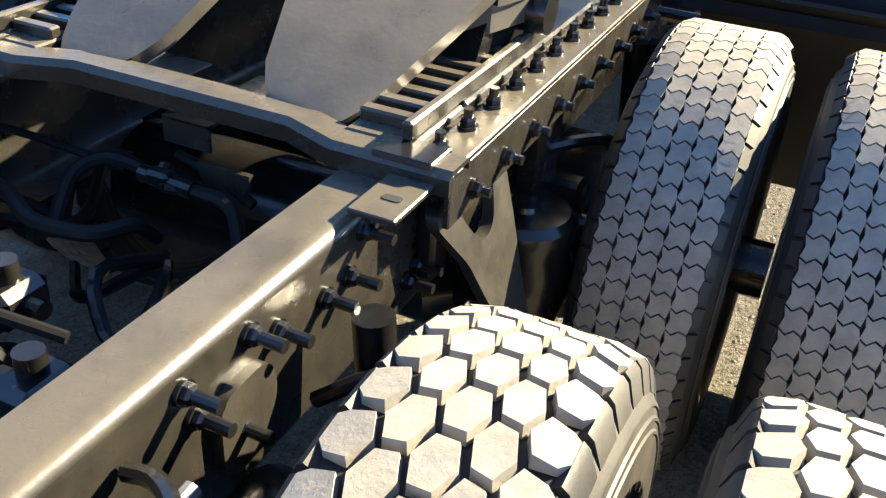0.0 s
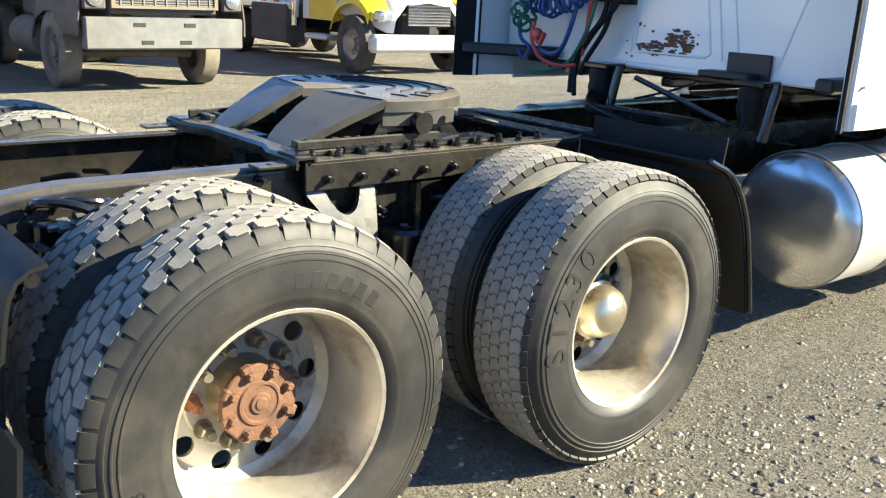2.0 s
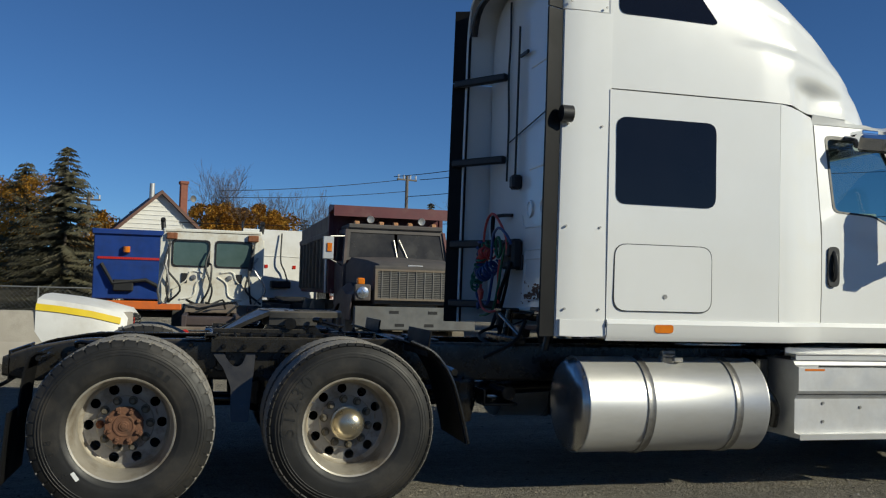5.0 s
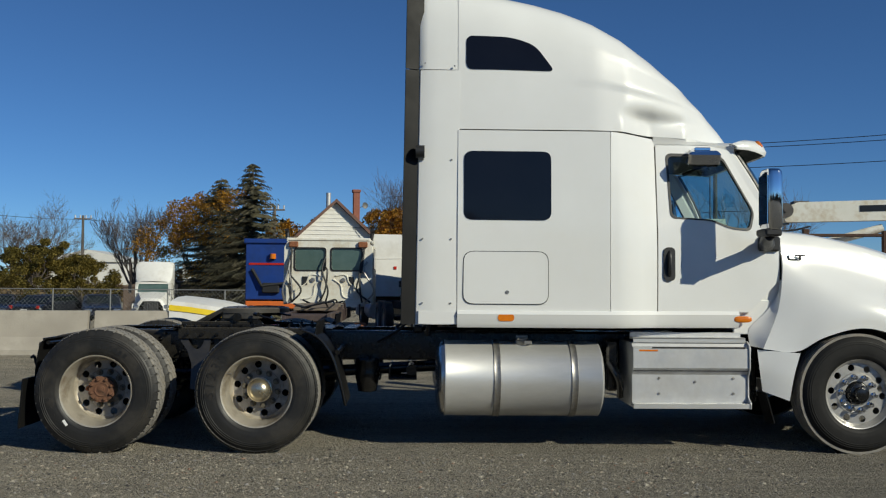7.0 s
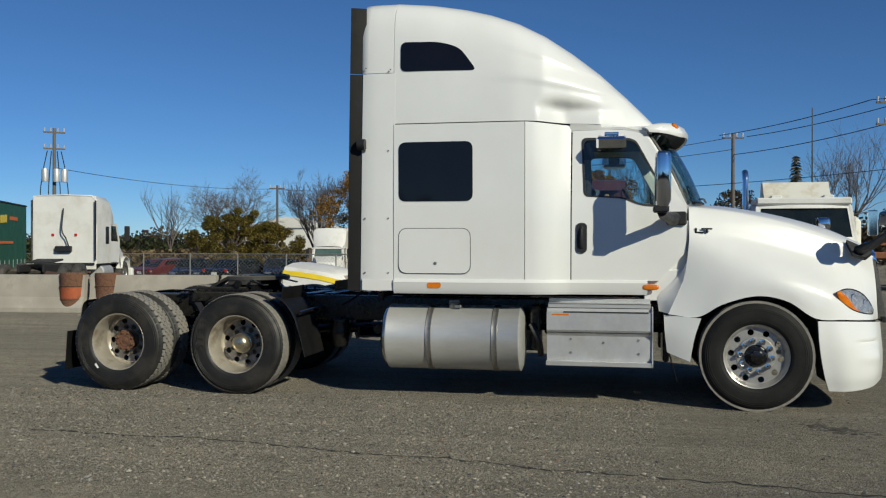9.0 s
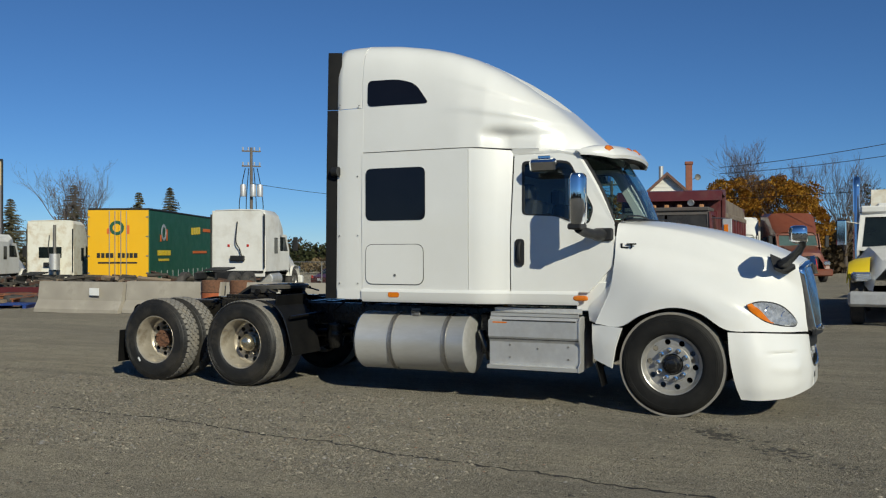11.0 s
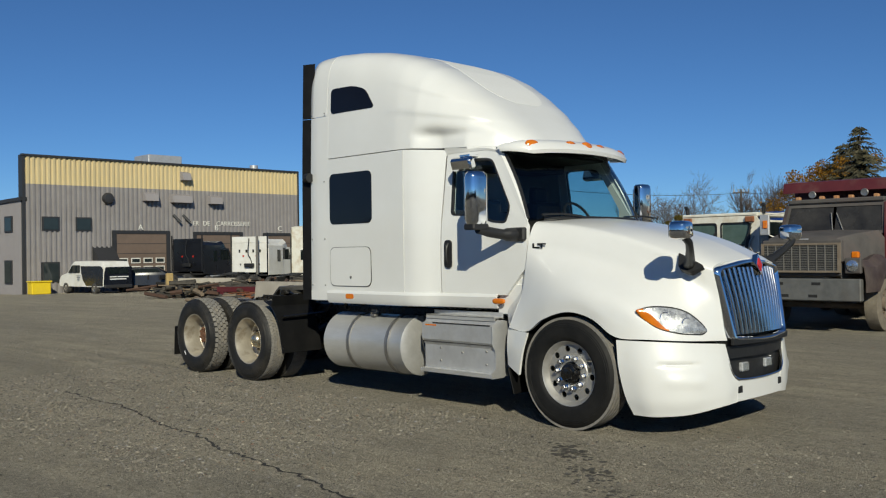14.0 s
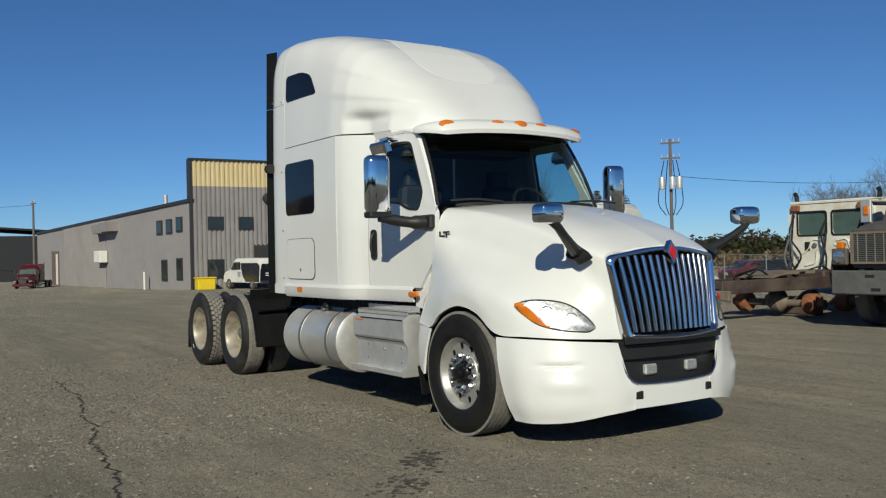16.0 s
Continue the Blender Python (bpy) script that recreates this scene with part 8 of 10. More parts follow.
    part("roof_deflector", B().prism([(-1.72, 2.46), (-1.95, 2.62), (-2.15, 2.86), (-2.5, 2.88), (-2.66, 2.46)], 'y', -0.80, 0.62), CREAM, t, "dull cream air deflector on the cab roof")
    part("cab_back", B().box((-2.56, 0, 1.6), (0.06, 2.08, 1.5), 0.02), BGWHITE, t)
    for y in (-0.55, 0.55):
        part("roof_lamp", B().box((-1.75, y, 2.50), (0.16, 0.22, 0.09), 0.02), BGWHITE, t)
    st = B().tube([(-2.75, -1.12, 0.7), (-2.75, -1.12, 2.95), (-2.78, -1.12, 3.08), (-2.90, -1.12, 3.16)], 0.075, 14)
    part("exhaust_pipe", st, CHROME, t, "tall chrome exhaust stack")
    tank = B()
    ring = rounded([(-1.18, 1.0), (1.18, 1.0), (1.18, 1.85), (0.75, 2.42), (-0.75, 2.42), (-1.18, 1.85)], [0.3, 0.3, 0.35, 0.4, 0.4, 0.35], 5)
    xs = [(-2.95, 0.80), (-3.0, 0.95), (-3.05, 1.0), (-9.2, 1.0), (-9.25, 0.95), (-9.3, 0.8)]
    rws = [[(x, u * f, 1.66 + (v - 1.66) * f) for u, v in ring + ring[:1]] for x, f in xs]
    tank.grid(rws)
    k = len(ring)
    tank.add([(xs[0][0], u * 0.8, 1.66 + (v - 1.66) * 0.8) for u, v in ring], [tuple(range(k))]).add([(xs[-1][0], u * 0.8, 1.66 + (v - 1.66) * 0.8) for u, v in ring], [tuple(range(k))])
    part("tank", tank, TANKMETAL, t, "polished steel tank")
    part("tank_top", B().box((-5.8, 0, 2.46), (5.6, 0.9, 0.16), 0.04).prism([(-3.0, 2.36), (-3.4, 2.62), (-4.6, 2.62), (-4.9, 2.4)], 'y', -0.62, 0.62), CREAM, t)
    part("chassis", B().box((-4.8, 0, 0.72), (9.0, 0.86, 0.25), 0.02).cyl((-5.4, -0.9, 0.5), (-5.4, 0.9, 0.5), 0.09).cyl((-6.7, -0.9, 0.5), (-6.7, 0.9, 0.5), 0.09).cyl((-0.68, -0.9, 0.48), (-0.68, 0.9, 0.48), 0.06).box((-0.8, 0, 0.9), (1.2, 0.9, 0.5), 0.05), DARKVOID, t)
    return t


tanker(pose(-9.85, 9.05, 0.10, 0, 0, -2))


def tree_noise(seed):
    return random.Random(seed)


def bare_cab_truck(m):
    """A stripped white day-cab chassis seen from behind; nose to -x here, so the frame reaches to +x."""
    t = thing("stripped_truck", "stripped white day-cab truck chassis without rear wheels", "truck", m)
    outer = [(-1.04, 0.92), (1.04, 0.92), (1.04, 2.25), (0.95, 2.42), (-0.95, 2.42), (-1.04, 2.25)]
    put = lambda u, v, d: (d, u, v)
    for s in (1, -1):
        half = [(0.0, 0.92), (s * 1.04, 0.92), (s * 1.04, 2.25), (s * 0.95, 2.42), (0.0, 2.42)]
        inn = rounded([(s * 0.08, 1.72), (s * 0.78, 1.72), (s * 0.78, 2.22), (s * 0.08, 2.22)], 0.08, 4)
        part("cab_back", B().frame_panel(half, inn, put, 0.0, -0.05), CREAM, t, "cream cab back with two windows")
        part("rear_glass", B().sheet(inn, put, -0.02, -0.03), GLASSGREEN, t)
        part("window_gasket", B().frame_panel([(c0 + (u - c0) * 1.10, c1 + (v - c1) * 1.14) for c0, c1 in [(s * 0.43, 1.97)] for u, v in inn], inn, put, 0.012, -0.01), BLACKPLASTIC, t)
        for pth in ([(s * 0.18, 1.58), (s * 0.42, 1.60), (s * 0.52, 1.40), (s * 0.80, 1.20), (s * 0.85, 1.0)], [(s * 0.12, 1.50), (s * 0.30, 1.36), (s * 0.36, 1.10), (s * 0.62, 1.02)]):
            part("pressed_rib", B().tube([(0.008, u, v) for u, v in curve_through(pth, 16)], 0.022, 6), CREAM, t)
        part("vent", B().box((0.01, s * 0.55, 1.46), (0.03, 0.12, 0.20), 0.01), BLACKPLASTIC, t)
        part("lamp", B(pose(0.02, s * 0.36, 1.48)).lathe([(0.055, -0.01), (0.05, 0.02), (0.0, 0.025)], 16), STEEL, t)
        part("cab_side", B().box((-0.85, s * 1.03, 1.6), (1.6, 0.05, 1.4), 0.02), CREAM, t)
        part("side_window", B().box((-0.85, s * 1.06, 2.0), (0.8, 0.02, 0.5), 0.01), DARKGLASS, t)
        part("roof_bracket", B().box((0.04, s * 0.82, 2.32), (0.08, 0.22, 0.14), 0.03), RUST, t)
        part("roof_vent", B().tube([(-0.3, s * 1.0, 2.45), (-0.3, s * 1.02, 2.62), (-0.24, s * 1.02, 2.68)], 0.05, 10), BLACKPLASTIC, t)
        part("frame_rail", B().box((1.55, s * 0.43, 0.70), (5.2, 0.08, 0.26), 0.01), DARKDUST, t)
        for x in (0.75, 1.85):
            part("brake_drum", B().lathe([(0.0, s * 0.70), (0.20, s * 0.70), (0.21, s * 0.74), (0.21, s * 0.93), (0.19, s * 0.96), (0.10, s * 0.98), (0.09, s * 1.10), (0.0, s * 1.11)], 24, (x, 0, 0.30), 'y'), RUST, t, "rusty brake drum")
    part("cab_roof", B().box((-0.85, 0, 2.43), (1.7, 2.0, 0.10), 0.05), CREAM, t)
    part("cab_front", B().box((-1.66, 0, 1.5), (0.05, 2.0, 1.2), 0.02), CREAM, t)
    for x in (0.75, 1.85):
        part("axle", B().cyl((x, -0.75, 0.30), (x, 0.75, 0.30), 0.075).lathe([(0.08, -0.26), (0.20, -0.1), (0.20, 0.1), (0.08, 0.26)], 18, (x, 0, 0.32), 'y'), DUSTBROWN, t)
    for c, size in (((1.9, 0, 0.70), (0.5, 0.84, 0.20)), ((3.6, 0, 0.72), (0.5, 0.84, 0.16)), ((0.55, 0, 0.80), (0.7, 0.9, 0.30)), ((1.0, 0, 0.15), (0.3, 0.8, 0.3))):
        part("cross_frame", B().box(c, size, 0.03), DARKDUST, t)
    for k in range(9):
        part("air_hose", B().tube(curve_through([(0.05 + 0.35 * k, 0.3 * math.sin(k * 2.1), 0.9), (0.3 + 0.35 * k, 0.5 * math.sin(k * 1.7 + 1), 0.98 + 0.06 * math.sin(k)), (0.6 + 0.33 * k, 0.3 * math.cos(k * 2.3), 0.84)], 10), 0.02, 6), BLACKPLASTIC, t)
    part("fifth_wheel", B().prism([(1.2, 0.90), (2.2, 0.90), (2.6, 0.84), (2.6, 0.88), (2.2, 0.96), (1.2, 0.96)], 'y', -0.45, 0.45), DUSTBROWN, t)
    part("tail_board", B().box((4.15, 0, 0.55), (0.10, 1.3, 0.20), 0.02), DUSTBROWN, t)
    for s in (0.4, -0.4):
        part("tail_lamp", B(pose(4.21, s, 0.55)).lathe([(0.06, 0.0), (0.055, 0.02), (0.0, 0.025)], 14), REDLENS, t)
    rnd = tree_noise(8)
    for k in range(9):
        y = rnd.choice((-0.95, -0.85, -0.1, 0.9)) + rnd.uniform(-0.06, 0.06)
        pts = [(0.05, y, 2.25 - rnd.random() * 0.5), (0.12, y + rnd.uniform(-0.1, 0.1), 1.7), (0.16, y + rnd.uniform(-0.2, 0.25), 1.25), (0.10, y + rnd.uniform(-0.2, 0.2), 0.95)]
        part("loose_hose", B().tube(curve_through(pts, 18), 0.022, 6), BLACKPLASTIC if k % 3 else STEEL, t)
    return t


bare_cab_truck(pose(-12.80, 0.52, 0.0, 0, 0, 0))


def loose_hood(m):
    t = thing("loose_bonnet", "white truck bonnet with a yellow stripe standing on the ground", "truck part", m)
    rows = []
    prof = [(0.0, 0.78, 0.90), (-0.10, 0.85, 1.00), (-0.7, 0.98, 1.12), (-1.35, 1.05, 1.20), (-1.85, 1.08, 1.24)]
    for x, w, zt in prof:
        rows.append([(x, -w, 0.30), (x, -w, zt - 0.30), (x, -w + 0.10, zt - 0.08), (x, -w * 0.5, zt), (x, 0, zt + 0.02), (x, w * 0.5, zt), (x, w - 0.10, zt - 0.08), (x, w, zt - 0.30), (x, w, 0.30)])
    part("shell", B().grid(rows, 0.02), BGWHITE, t)
    for s in (1, -1):
        part("stripe", B().grid([[(x, s * (w + 0.032), zt - 0.27), (x, s * (w - 0.01), zt - 0.15)] for x, w, zt in prof[1:]], 0.004), YELLOW, t)
        part("headlamp", B().box((-0.16, s * 0.82, 0.62), (0.26, 0.12, 0.16), 0.04), LAMP, t)
    g = part("grille", B().box((0.02, 0, 0.62), (0.05, 1.2, 0.50), 0.05), DARKVOID, t)
    for k in range(7):
        part("grille_bar", B().box((0.055, 0, 0.42 + k * 0.066), (0.02, 1.16, 0.024), 0.006), CHROME, g)
    part("marker", B().box((0.07, -0.25, 0.70), (0.01, 0.05, 0.30)), REDLENS, g)
    return t


loose_hood(pose(-10.0, -0.78, 0.0, 0, 0, 84) @ Matrix.Diagonal((0.74, 0.85, 0.88, 1)))


def barrier(m, length=2.9, label="weathered concrete road barrier"):
    b = B()
    prof = [(-0.30, 0.0), (-0.30, 0.10), (-0.15, 0.34), (-0.09, 0.84), (0.09, 0.84), (0.15, 0.34), (0.30, 0.10), (0.30, 0.0)]
    b.prism(prof, 'y', -length / 2, length / 2)
    return solid("concrete_barrier", b, CONCRETE, label, "barrier", m, "row of concrete barriers", angle=20)


for k, (x, y, a) in enumerate(((-8.35, -11.2, 3), (-8.6, -8.2, 6), (-8.95, -5.2, 7), (-9.35, -2.2, 8))):
    barrier(pose(x, y, ground_z(x, y), 0, 0, a))
barrier(pose(-14.4, -26.0, ground_z(0, -26), 0, 0, 30))
part("barrier_plate", B().box((-8.16, -10.6, 0.55), (0.01, 0.34, 0.20)), WHITESTICK)
tagged(bpy.data.objects["barrier_plate"], "small white plate on a concrete barrier", "sign")


def barrel(m, mat, label):
    b = B().lathe([(0.0, 0.86), (0.27, 0.86), (0.285, 0.88), (0.29, 0.86), (0.285, 0.60), (0.30, 0.59), (0.285, 0.57), (0.285, 0.30), (0.30, 0.29), (0.285, 0.27), (0.285, 0.02), (0.29, 0.0), (0.0, 0.0)], 28, axis='z')
    t = thing("barrel", label, "barrel", m, "rusty barrels by the barrier")
    part("drum", b, HUBRUST, t)
    if mat:
        part("band", B().lathe([(0.287, 0.31), (0.2875, 0.56)], 28, axis='z'), mat, t, "faded orange band")
    return t


barrel(pose(-8.72, -7.08, 0), BANDORANGE, "rusty steel barrel with a faded orange band")
barrel(pose(-8.87, -6.30, 0), None, "rusty brown steel barrel")


def box_trailer(m):
    t = thing("box_trailer", "yellow and green curtain-side trailer", "trailer", m)
    b = B().box((-6.2, 0, 2.05), (12.2, 2.5, 2.9), 0.03)
    part("curtain", b, GREEN, t)
    for s in (1, -1):
        d = part("rear_door", B().box((0.03, s * 0.625, 2.05), (0.06, 1.235, 2.86), 0.01), TRAILERYELLOW, t, "orange-yellow rear door")
        for y in (0.12, 0.35):
            part("lock_rod", B().cyl((0.075, s * y, 0.65), (0.075, s * y, 3.45), 0.018, n=8), STEEL, d)
        for z in (0.9, 1.6, 2.4, 3.2):
            part("hinge", B().box((0.07, s * 1.20, z), (0.03, 0.10, 0.05), 0.005), STEEL, d)
        part("lower_rail", B().box((-6.2, s * 1.2, 0.58), (12.2, 0.08, 0.14), 0.01), GREEN, t)
        for k in range(14):
            part("curtain_strap", B().box((-0.8 - k * 0.85, s * 1.265, 0.78), (0.05, 0.012, 0.36)), ALUBOX, t)
        for x in (-2.0, -3.3):
            bg_wheel(t, x, s * 1.05, 0.45, s, 0.48)
    part("roof_edge", B().box((-6.2, 0, 3.53), (12.3, 2.54, 0.08), 0.02), DARKVOID, t)
    part("bumper", B().box((0.0, 0, 0.42), (0.1, 2.3, 0.12), 0.01), DARKVOID, t)
    # plain marks in place of the lettering and the round emblem
    put = lambda u, v, d: (0.065 + d, u, v)
    for y0, w in ((-0.80, 0.16), (-0.62, 0.16), (-0.44, 0.16), (-0.26, 0.16), (0.05, 0.14), (0.22, 0.14), (0.38, 0.14), (0.54, 0.16), (0.72, 0.18)):
        part("door_mark", B().box((0.064, y0, 1.62), (0.012, w * 0.85, 0.20), 0.004), DARKVOID, t)
    part("door_mark_line", B().box((0.064, -0.02, 1.32), (0.012, 1.6, 0.07)), DARKVOID, t)
    part("door_emblem", B(pose(0.064, -0.05, 2.75)).lathe([(0.30, 0.0), (0.29, 0.012), (0.18, 0.012), (0.17, 0.0)], 26), GREEN, t, "round green emblem")
    part("emblem_tail", B().box((0.064, 0.42, 2.68), (0.012, 0.10, 0.36), 0.004).box((0.064, -0.38, 2.62), (0.012, 0.16, 0.22), 0.004), ORANGEP, t)
    for s in (1,):
        part("side_emblem", B(pose(-2.0, 1.262, 2.6, 0, 0, 90)).lathe([(0.36, 0.0), (0.35, 0.012), (0.24, 0.012), (0.23, 0.0)], 26), ALUBOX, t)
        part("side_emblem_tail", B().box((-2.45, 1.268, 2.5), (0.14, 0.012, 0.5), 0.004).box((-1.55, 1.268, 2.35), (0.2, 0.012, 0.28), 0.004), ORANGEP, t)
        for k in range(8):
            part("side_mark", B().box((-1.2 - k * 0.24, 1.268, 1.72), (0.19, 0.012, 0.22), 0.004), YELLOW, t)
        part("side_mark_line", B().box((-2.0, 1.268, 1.42), (1.5, 0.012, 0.10)), YELLOW, t)
        for k in range(4):
            part("slogan_mark", B().box((-6.6 - k * 0.42, 1.268, 2.75 + 0.02 * k), (0.34, 0.012, 0.34), 0.004), YELLOW if k < 4 else ORANGEP, t)
        part("slogan_line", B().box((-9.4, 1.268, 2.85), (1.6, 0.012, 0.16)).box((-8.0, 1.268, 1.75), (2.6, 0.012, 0.12)), ORANGEP, t)
    return t


# rear face turned to the yard; its right-hand side shows
box_trailer(pose(-18.3, -19.6, ground_z(0, -19.6), 0, 0, 25))


def sleeper_truck(m, paint, label, colour2=None, bulk=False, h=3.3, group=""):
    """A parked tractor, nose to +x, origin under its nose."""
    t = thing("parked_truck", label, "truck", m, group)
    c2 = colour2 or paint
    rows = []
    for x, w, zt in ((0.0, 0.70, 1.30), (-0.10, 0.82, 1.48), (-0.8, 0.98, 1.70), (-1.5, 1.08, 1.86)):
        rows.append([(x, -w - 0.08, 0.75), (x, -w, zt - 0.3), (x, -w + 0.2, zt), (x, 0, zt + 0.05), (x, w - 0.2, zt), (x, w, zt - 0.3), (x, w + 0.08, 0.75)])
    part("bonnet", B().grid(rows), paint, t)
    g = part("grille", B().box((0.02, 0, 1.02), (0.06, 0.95, 0.62), 0.04), DARKVOID, t)
    for k in range(9):
        part("grille_bar", B().box((0.055, -0.4 + k * 0.1, 1.02), (0.02, 0.03, 0.58), 0.006), CHROME, g)
    part("bumper", B().box((-0.05, 0, 0.52), (0.26, 2.40, 0.36), 0.07), paint if not bulk else ALUBOX, t)
    put2 = lambda u, v, d: (-1.48 - (v - 1.8) * 0.45 - 0.08 * u * u + d, u, v)
    part("screen_frame", B().frame_panel([(-1.06, 1.80), (1.06, 1.80), (1.0, 2.52), (-1.0, 2.52)], [(-0.97, 1.88), (0.97, 1.88), (0.92, 2.42), (-0.92, 2.42)], put2, 0, -0.05), paint, t)
    part("windscreen", B().sheet([(-0.97, 1.88), (0.97, 1.88), (0.92, 2.42), (-0.92, 2.42)], put2, -0.02, -0.03), GLASSGREEN, t)
    rows = []
    for x, zt, w in ((-1.80, 2.56, 0.98), (-2.3, 2.95, 1.12), (-2.9, h, 1.18), (-4.3, h + 0.04, 1.19), (-4.35, h, 1.18)):
        rows.append([(x, -w, 2.45), (x, -w, zt - 0.18), (x, -w + 0.18, zt), (x, 0, zt + 0.03), (x, w - 0.18, zt), (x, w, zt - 0.18), (x, w, 2.45)])
    part("roof", B().grid(rows), c2, t)
    part("rear_wall", B().box((-4.30, 0, 2.1), (0.06, 2.3, 2 * (h - 2.1) + 0.02 if h > 3 else 2.0), 0.02), c2, t, "plain sleeper back wall")
    for s in (1, -1):
        outer = [(-2.75, 0.95), (-1.50, 0.95), (-1.45, 1.80), (-1.80, 2.50), (-2.75, 2.52)]
        inner = [(-2.60, 1.80), (-1.60, 1.78), (-1.88, 2.38), (-2.60, 2.40)]
        put = lambda u, v, d: (u, s * (1.10 + d), v)
        part("door", B().frame_panel(outer, inner, put, 0.0, -0.05), paint, t)
        part("door_glass", B().sheet(inner, put, -0.02, -0.03), DARKGLASS, t)
        part("sleeper_side", B().box((-3.52, s * 1.16, 1.75), (1.56, 0.05, 1.60), 0.02), paint, t)
        part("sleeper_window", B().box((-3.2, s * 1.19, 2.02), (0.34, 0.02, 0.66), 0.03), DARKGLASS, t)
        part("mirror", B().box((-1.55, s * 1.42, 2.1), (0.10, 0.2, 0.6), 0.03), BLACKPLASTIC, t)
        arch = [(-0.45, 0.70), (-0.60, 1.02), (-0.95, 1.16), (-1.30, 1.02), (-1.45, 0.70)]
        part("wing", B().grid([[(x, s * y, z) for x, z in curve_through(arch, 12)] for y in (0.95, 1.17, 1.20)], 0.02), paint, t)
        part("headlamp", B().box((-0.08, s * 0.92, 0.98), (0.22, 0.34, 0.22), 0.06), LAMP, t)
        part("tank", B().lathe([(0, -3.6), (0.26, -3.6), (0.30, -3.55), (0.30, -2.5), (0.26, -2.45), (0, -2.45)], 20, (0, s * 0.9, 0.62), 'x'), ALUBOX, t)
        bg_wheel(t, -0.95, s * 1.02, 0.5, s)
        for x in (-5.6, -6.9):
            bg_wheel(t, x, s * 1.02, 0.5, s)
        part("marker", B().box((-4.34, s * 0.42, 2.02), (0.03, 0.10, 0.10), 0.02), REDLENS, t)
        part("side_strip", B().box((-4.40, s * 1.16, 2.2), (0.12, 0.02, 2.2), 0.005), BLACKPLASTIC, t)
        part("frame_rail", B().box((-4.4, s * 0.42, 0.85), (5.8, 0.08, 0.25), 0.01), DARKVOID, t)
    part("cab_floor", B().box((-3.0, 0, 0.95), (2.8, 2.2, 0.08), 0.01), DARKVOID, t)
    part("coupling", B().prism([(-6.6, 1.02), (-5.6, 1.1), (-5.6, 1.16), (-6.6, 1.06)], 'y', -0.45, 0.45).box((-6.2, 0, 0.5), (1.6, 1.6, 0.14), 0.03), DARKVOID, t)
    part("hose_rack", B().box((-4.42, 0, 1.5), (0.16, 0.6, 0.22), 0.03).tube(curve_through([(-4.42, 0, 3.0), (-4.5, 0.03, 2.2), (-4.46, -0.1, 1.9), (-4.46, -0.2, 1.6)], 14), 0.025, 6), BLACKPLASTIC, t)
    return t


# tractors parked beyond the barriers, seen from behind
def rear_fittings(t, stack_y, z_top, window):
    """Exhaust stack beside the back wall, with either a rear window or a row of small vents."""
    part("exhaust_stack", B().cyl((-4.75, stack_y, 1.0), (-4.75, stack_y, z_top), 0.075, n=14), DULLBAR, t, "dull dark exhaust stack")
    if window:
        part("rear_window", B().box((-4.345, 0.0, 2.12), (0.03, 1.15, 0.55), 0.03), DARKGLASS, t)
        part("air_tank", B().cyl((-4.75, stack_y, 1.25), (-4.75, stack_y, 2.05), 0.26, n=20, r2=0.26), ALUBOX, t, "dull metal muffler can")
    else:
        for k in range(4):
            part("back_vent", B().box((-4.345, -0.66 + k * 0.44, 2.30), (0.03, 0.10, 0.16), 0.02), DARKVOID, t)
            part("back_cap", B().box((-4.345, -0.60 + k * 0.40, 1.55), (0.03, 0.08, 0.10), 0.02), DULLBAR, t)


sleeper_truck(pose(-24.5, -16.05, -0.15, 0, 0, 193), BGWHITE, "white sleeper tractor parked behind the concrete barriers", h=3.45)
cream_truck = sleeper_truck(pose(-22.2, -25.6, -0.22, 0, 0, 205) @ Matrix.Scale(0.86, 4), CREAM, "cream tractor with a worn roof fairing parked beside the trailer", h=3.7)
low_truck = sleeper_truck(pose(-22.0, -30.2, -0.27, 0, 0, 205) @ Matrix.Scale(0.92, 4), BGWHITE, "white low-roof tractor parked behind scrap heaps", h=2.75)
sleeper_truck(pose(-24.6, -40.0, -0.42, 0, 0, 200), BLACKCAR, "black tractor parked before the workshop doors", h=2.85)
rear_fittings(cream_truck, -0.40, 3.5, True)
rear_fittings(low_truck, -0.72, 3.1, False)
# ---- workshop, house, trees, poles, fence and cars ----
SIDING = surf("grey_siding", (0.27, 0.25, 0.245), (0.31, 0.29, 0.285), 2, 0.5, 0.65, metal=0.1, dirt=(0.22, 0.20, 0.19), dscale=0.4, damt=0.5)
SIDING2 = surf("lilac_grey_siding", (0.30, 0.275, 0.275), (0.33, 0.305, 0.30), 1, 0.6, 0.7, dirt=(0.25, 0.235, 0.23), dscale=0.4, damt=0.5)
BEIGE = surf("beige_siding", (0.62, 0.50, 0.27), (0.66, 0.54, 0.31), 2, 0.5, 0.6, dirt=(0.52, 0.42, 0.24), dscale=0.5, damt=0.4)
DOORBROWN = surf("brown_door", (0.15, 0.11, 0.085), (0.18, 0.13, 0.10), 2, 0.6, dirt=(0.12, 0.09, 0.07), dscale=0.8, damt=0.4)
DARKTRIM = surf("dark_trim", (0.03, 0.03, 0.032), None, 4, 0.5)
WINGLASS = surf("window_glass", (0.02, 0.026, 0.028), (0.03, 0.04, 0.042), 1, 0.06, 0.1)
WHITEPAINT = surf("white_house_paint", (0.72, 0.70, 0.64), (0.78, 0.76, 0.70), 2, 0.6, dirt=(0.6, 0.57, 0.5), dscale=0.8, damt=0.4)
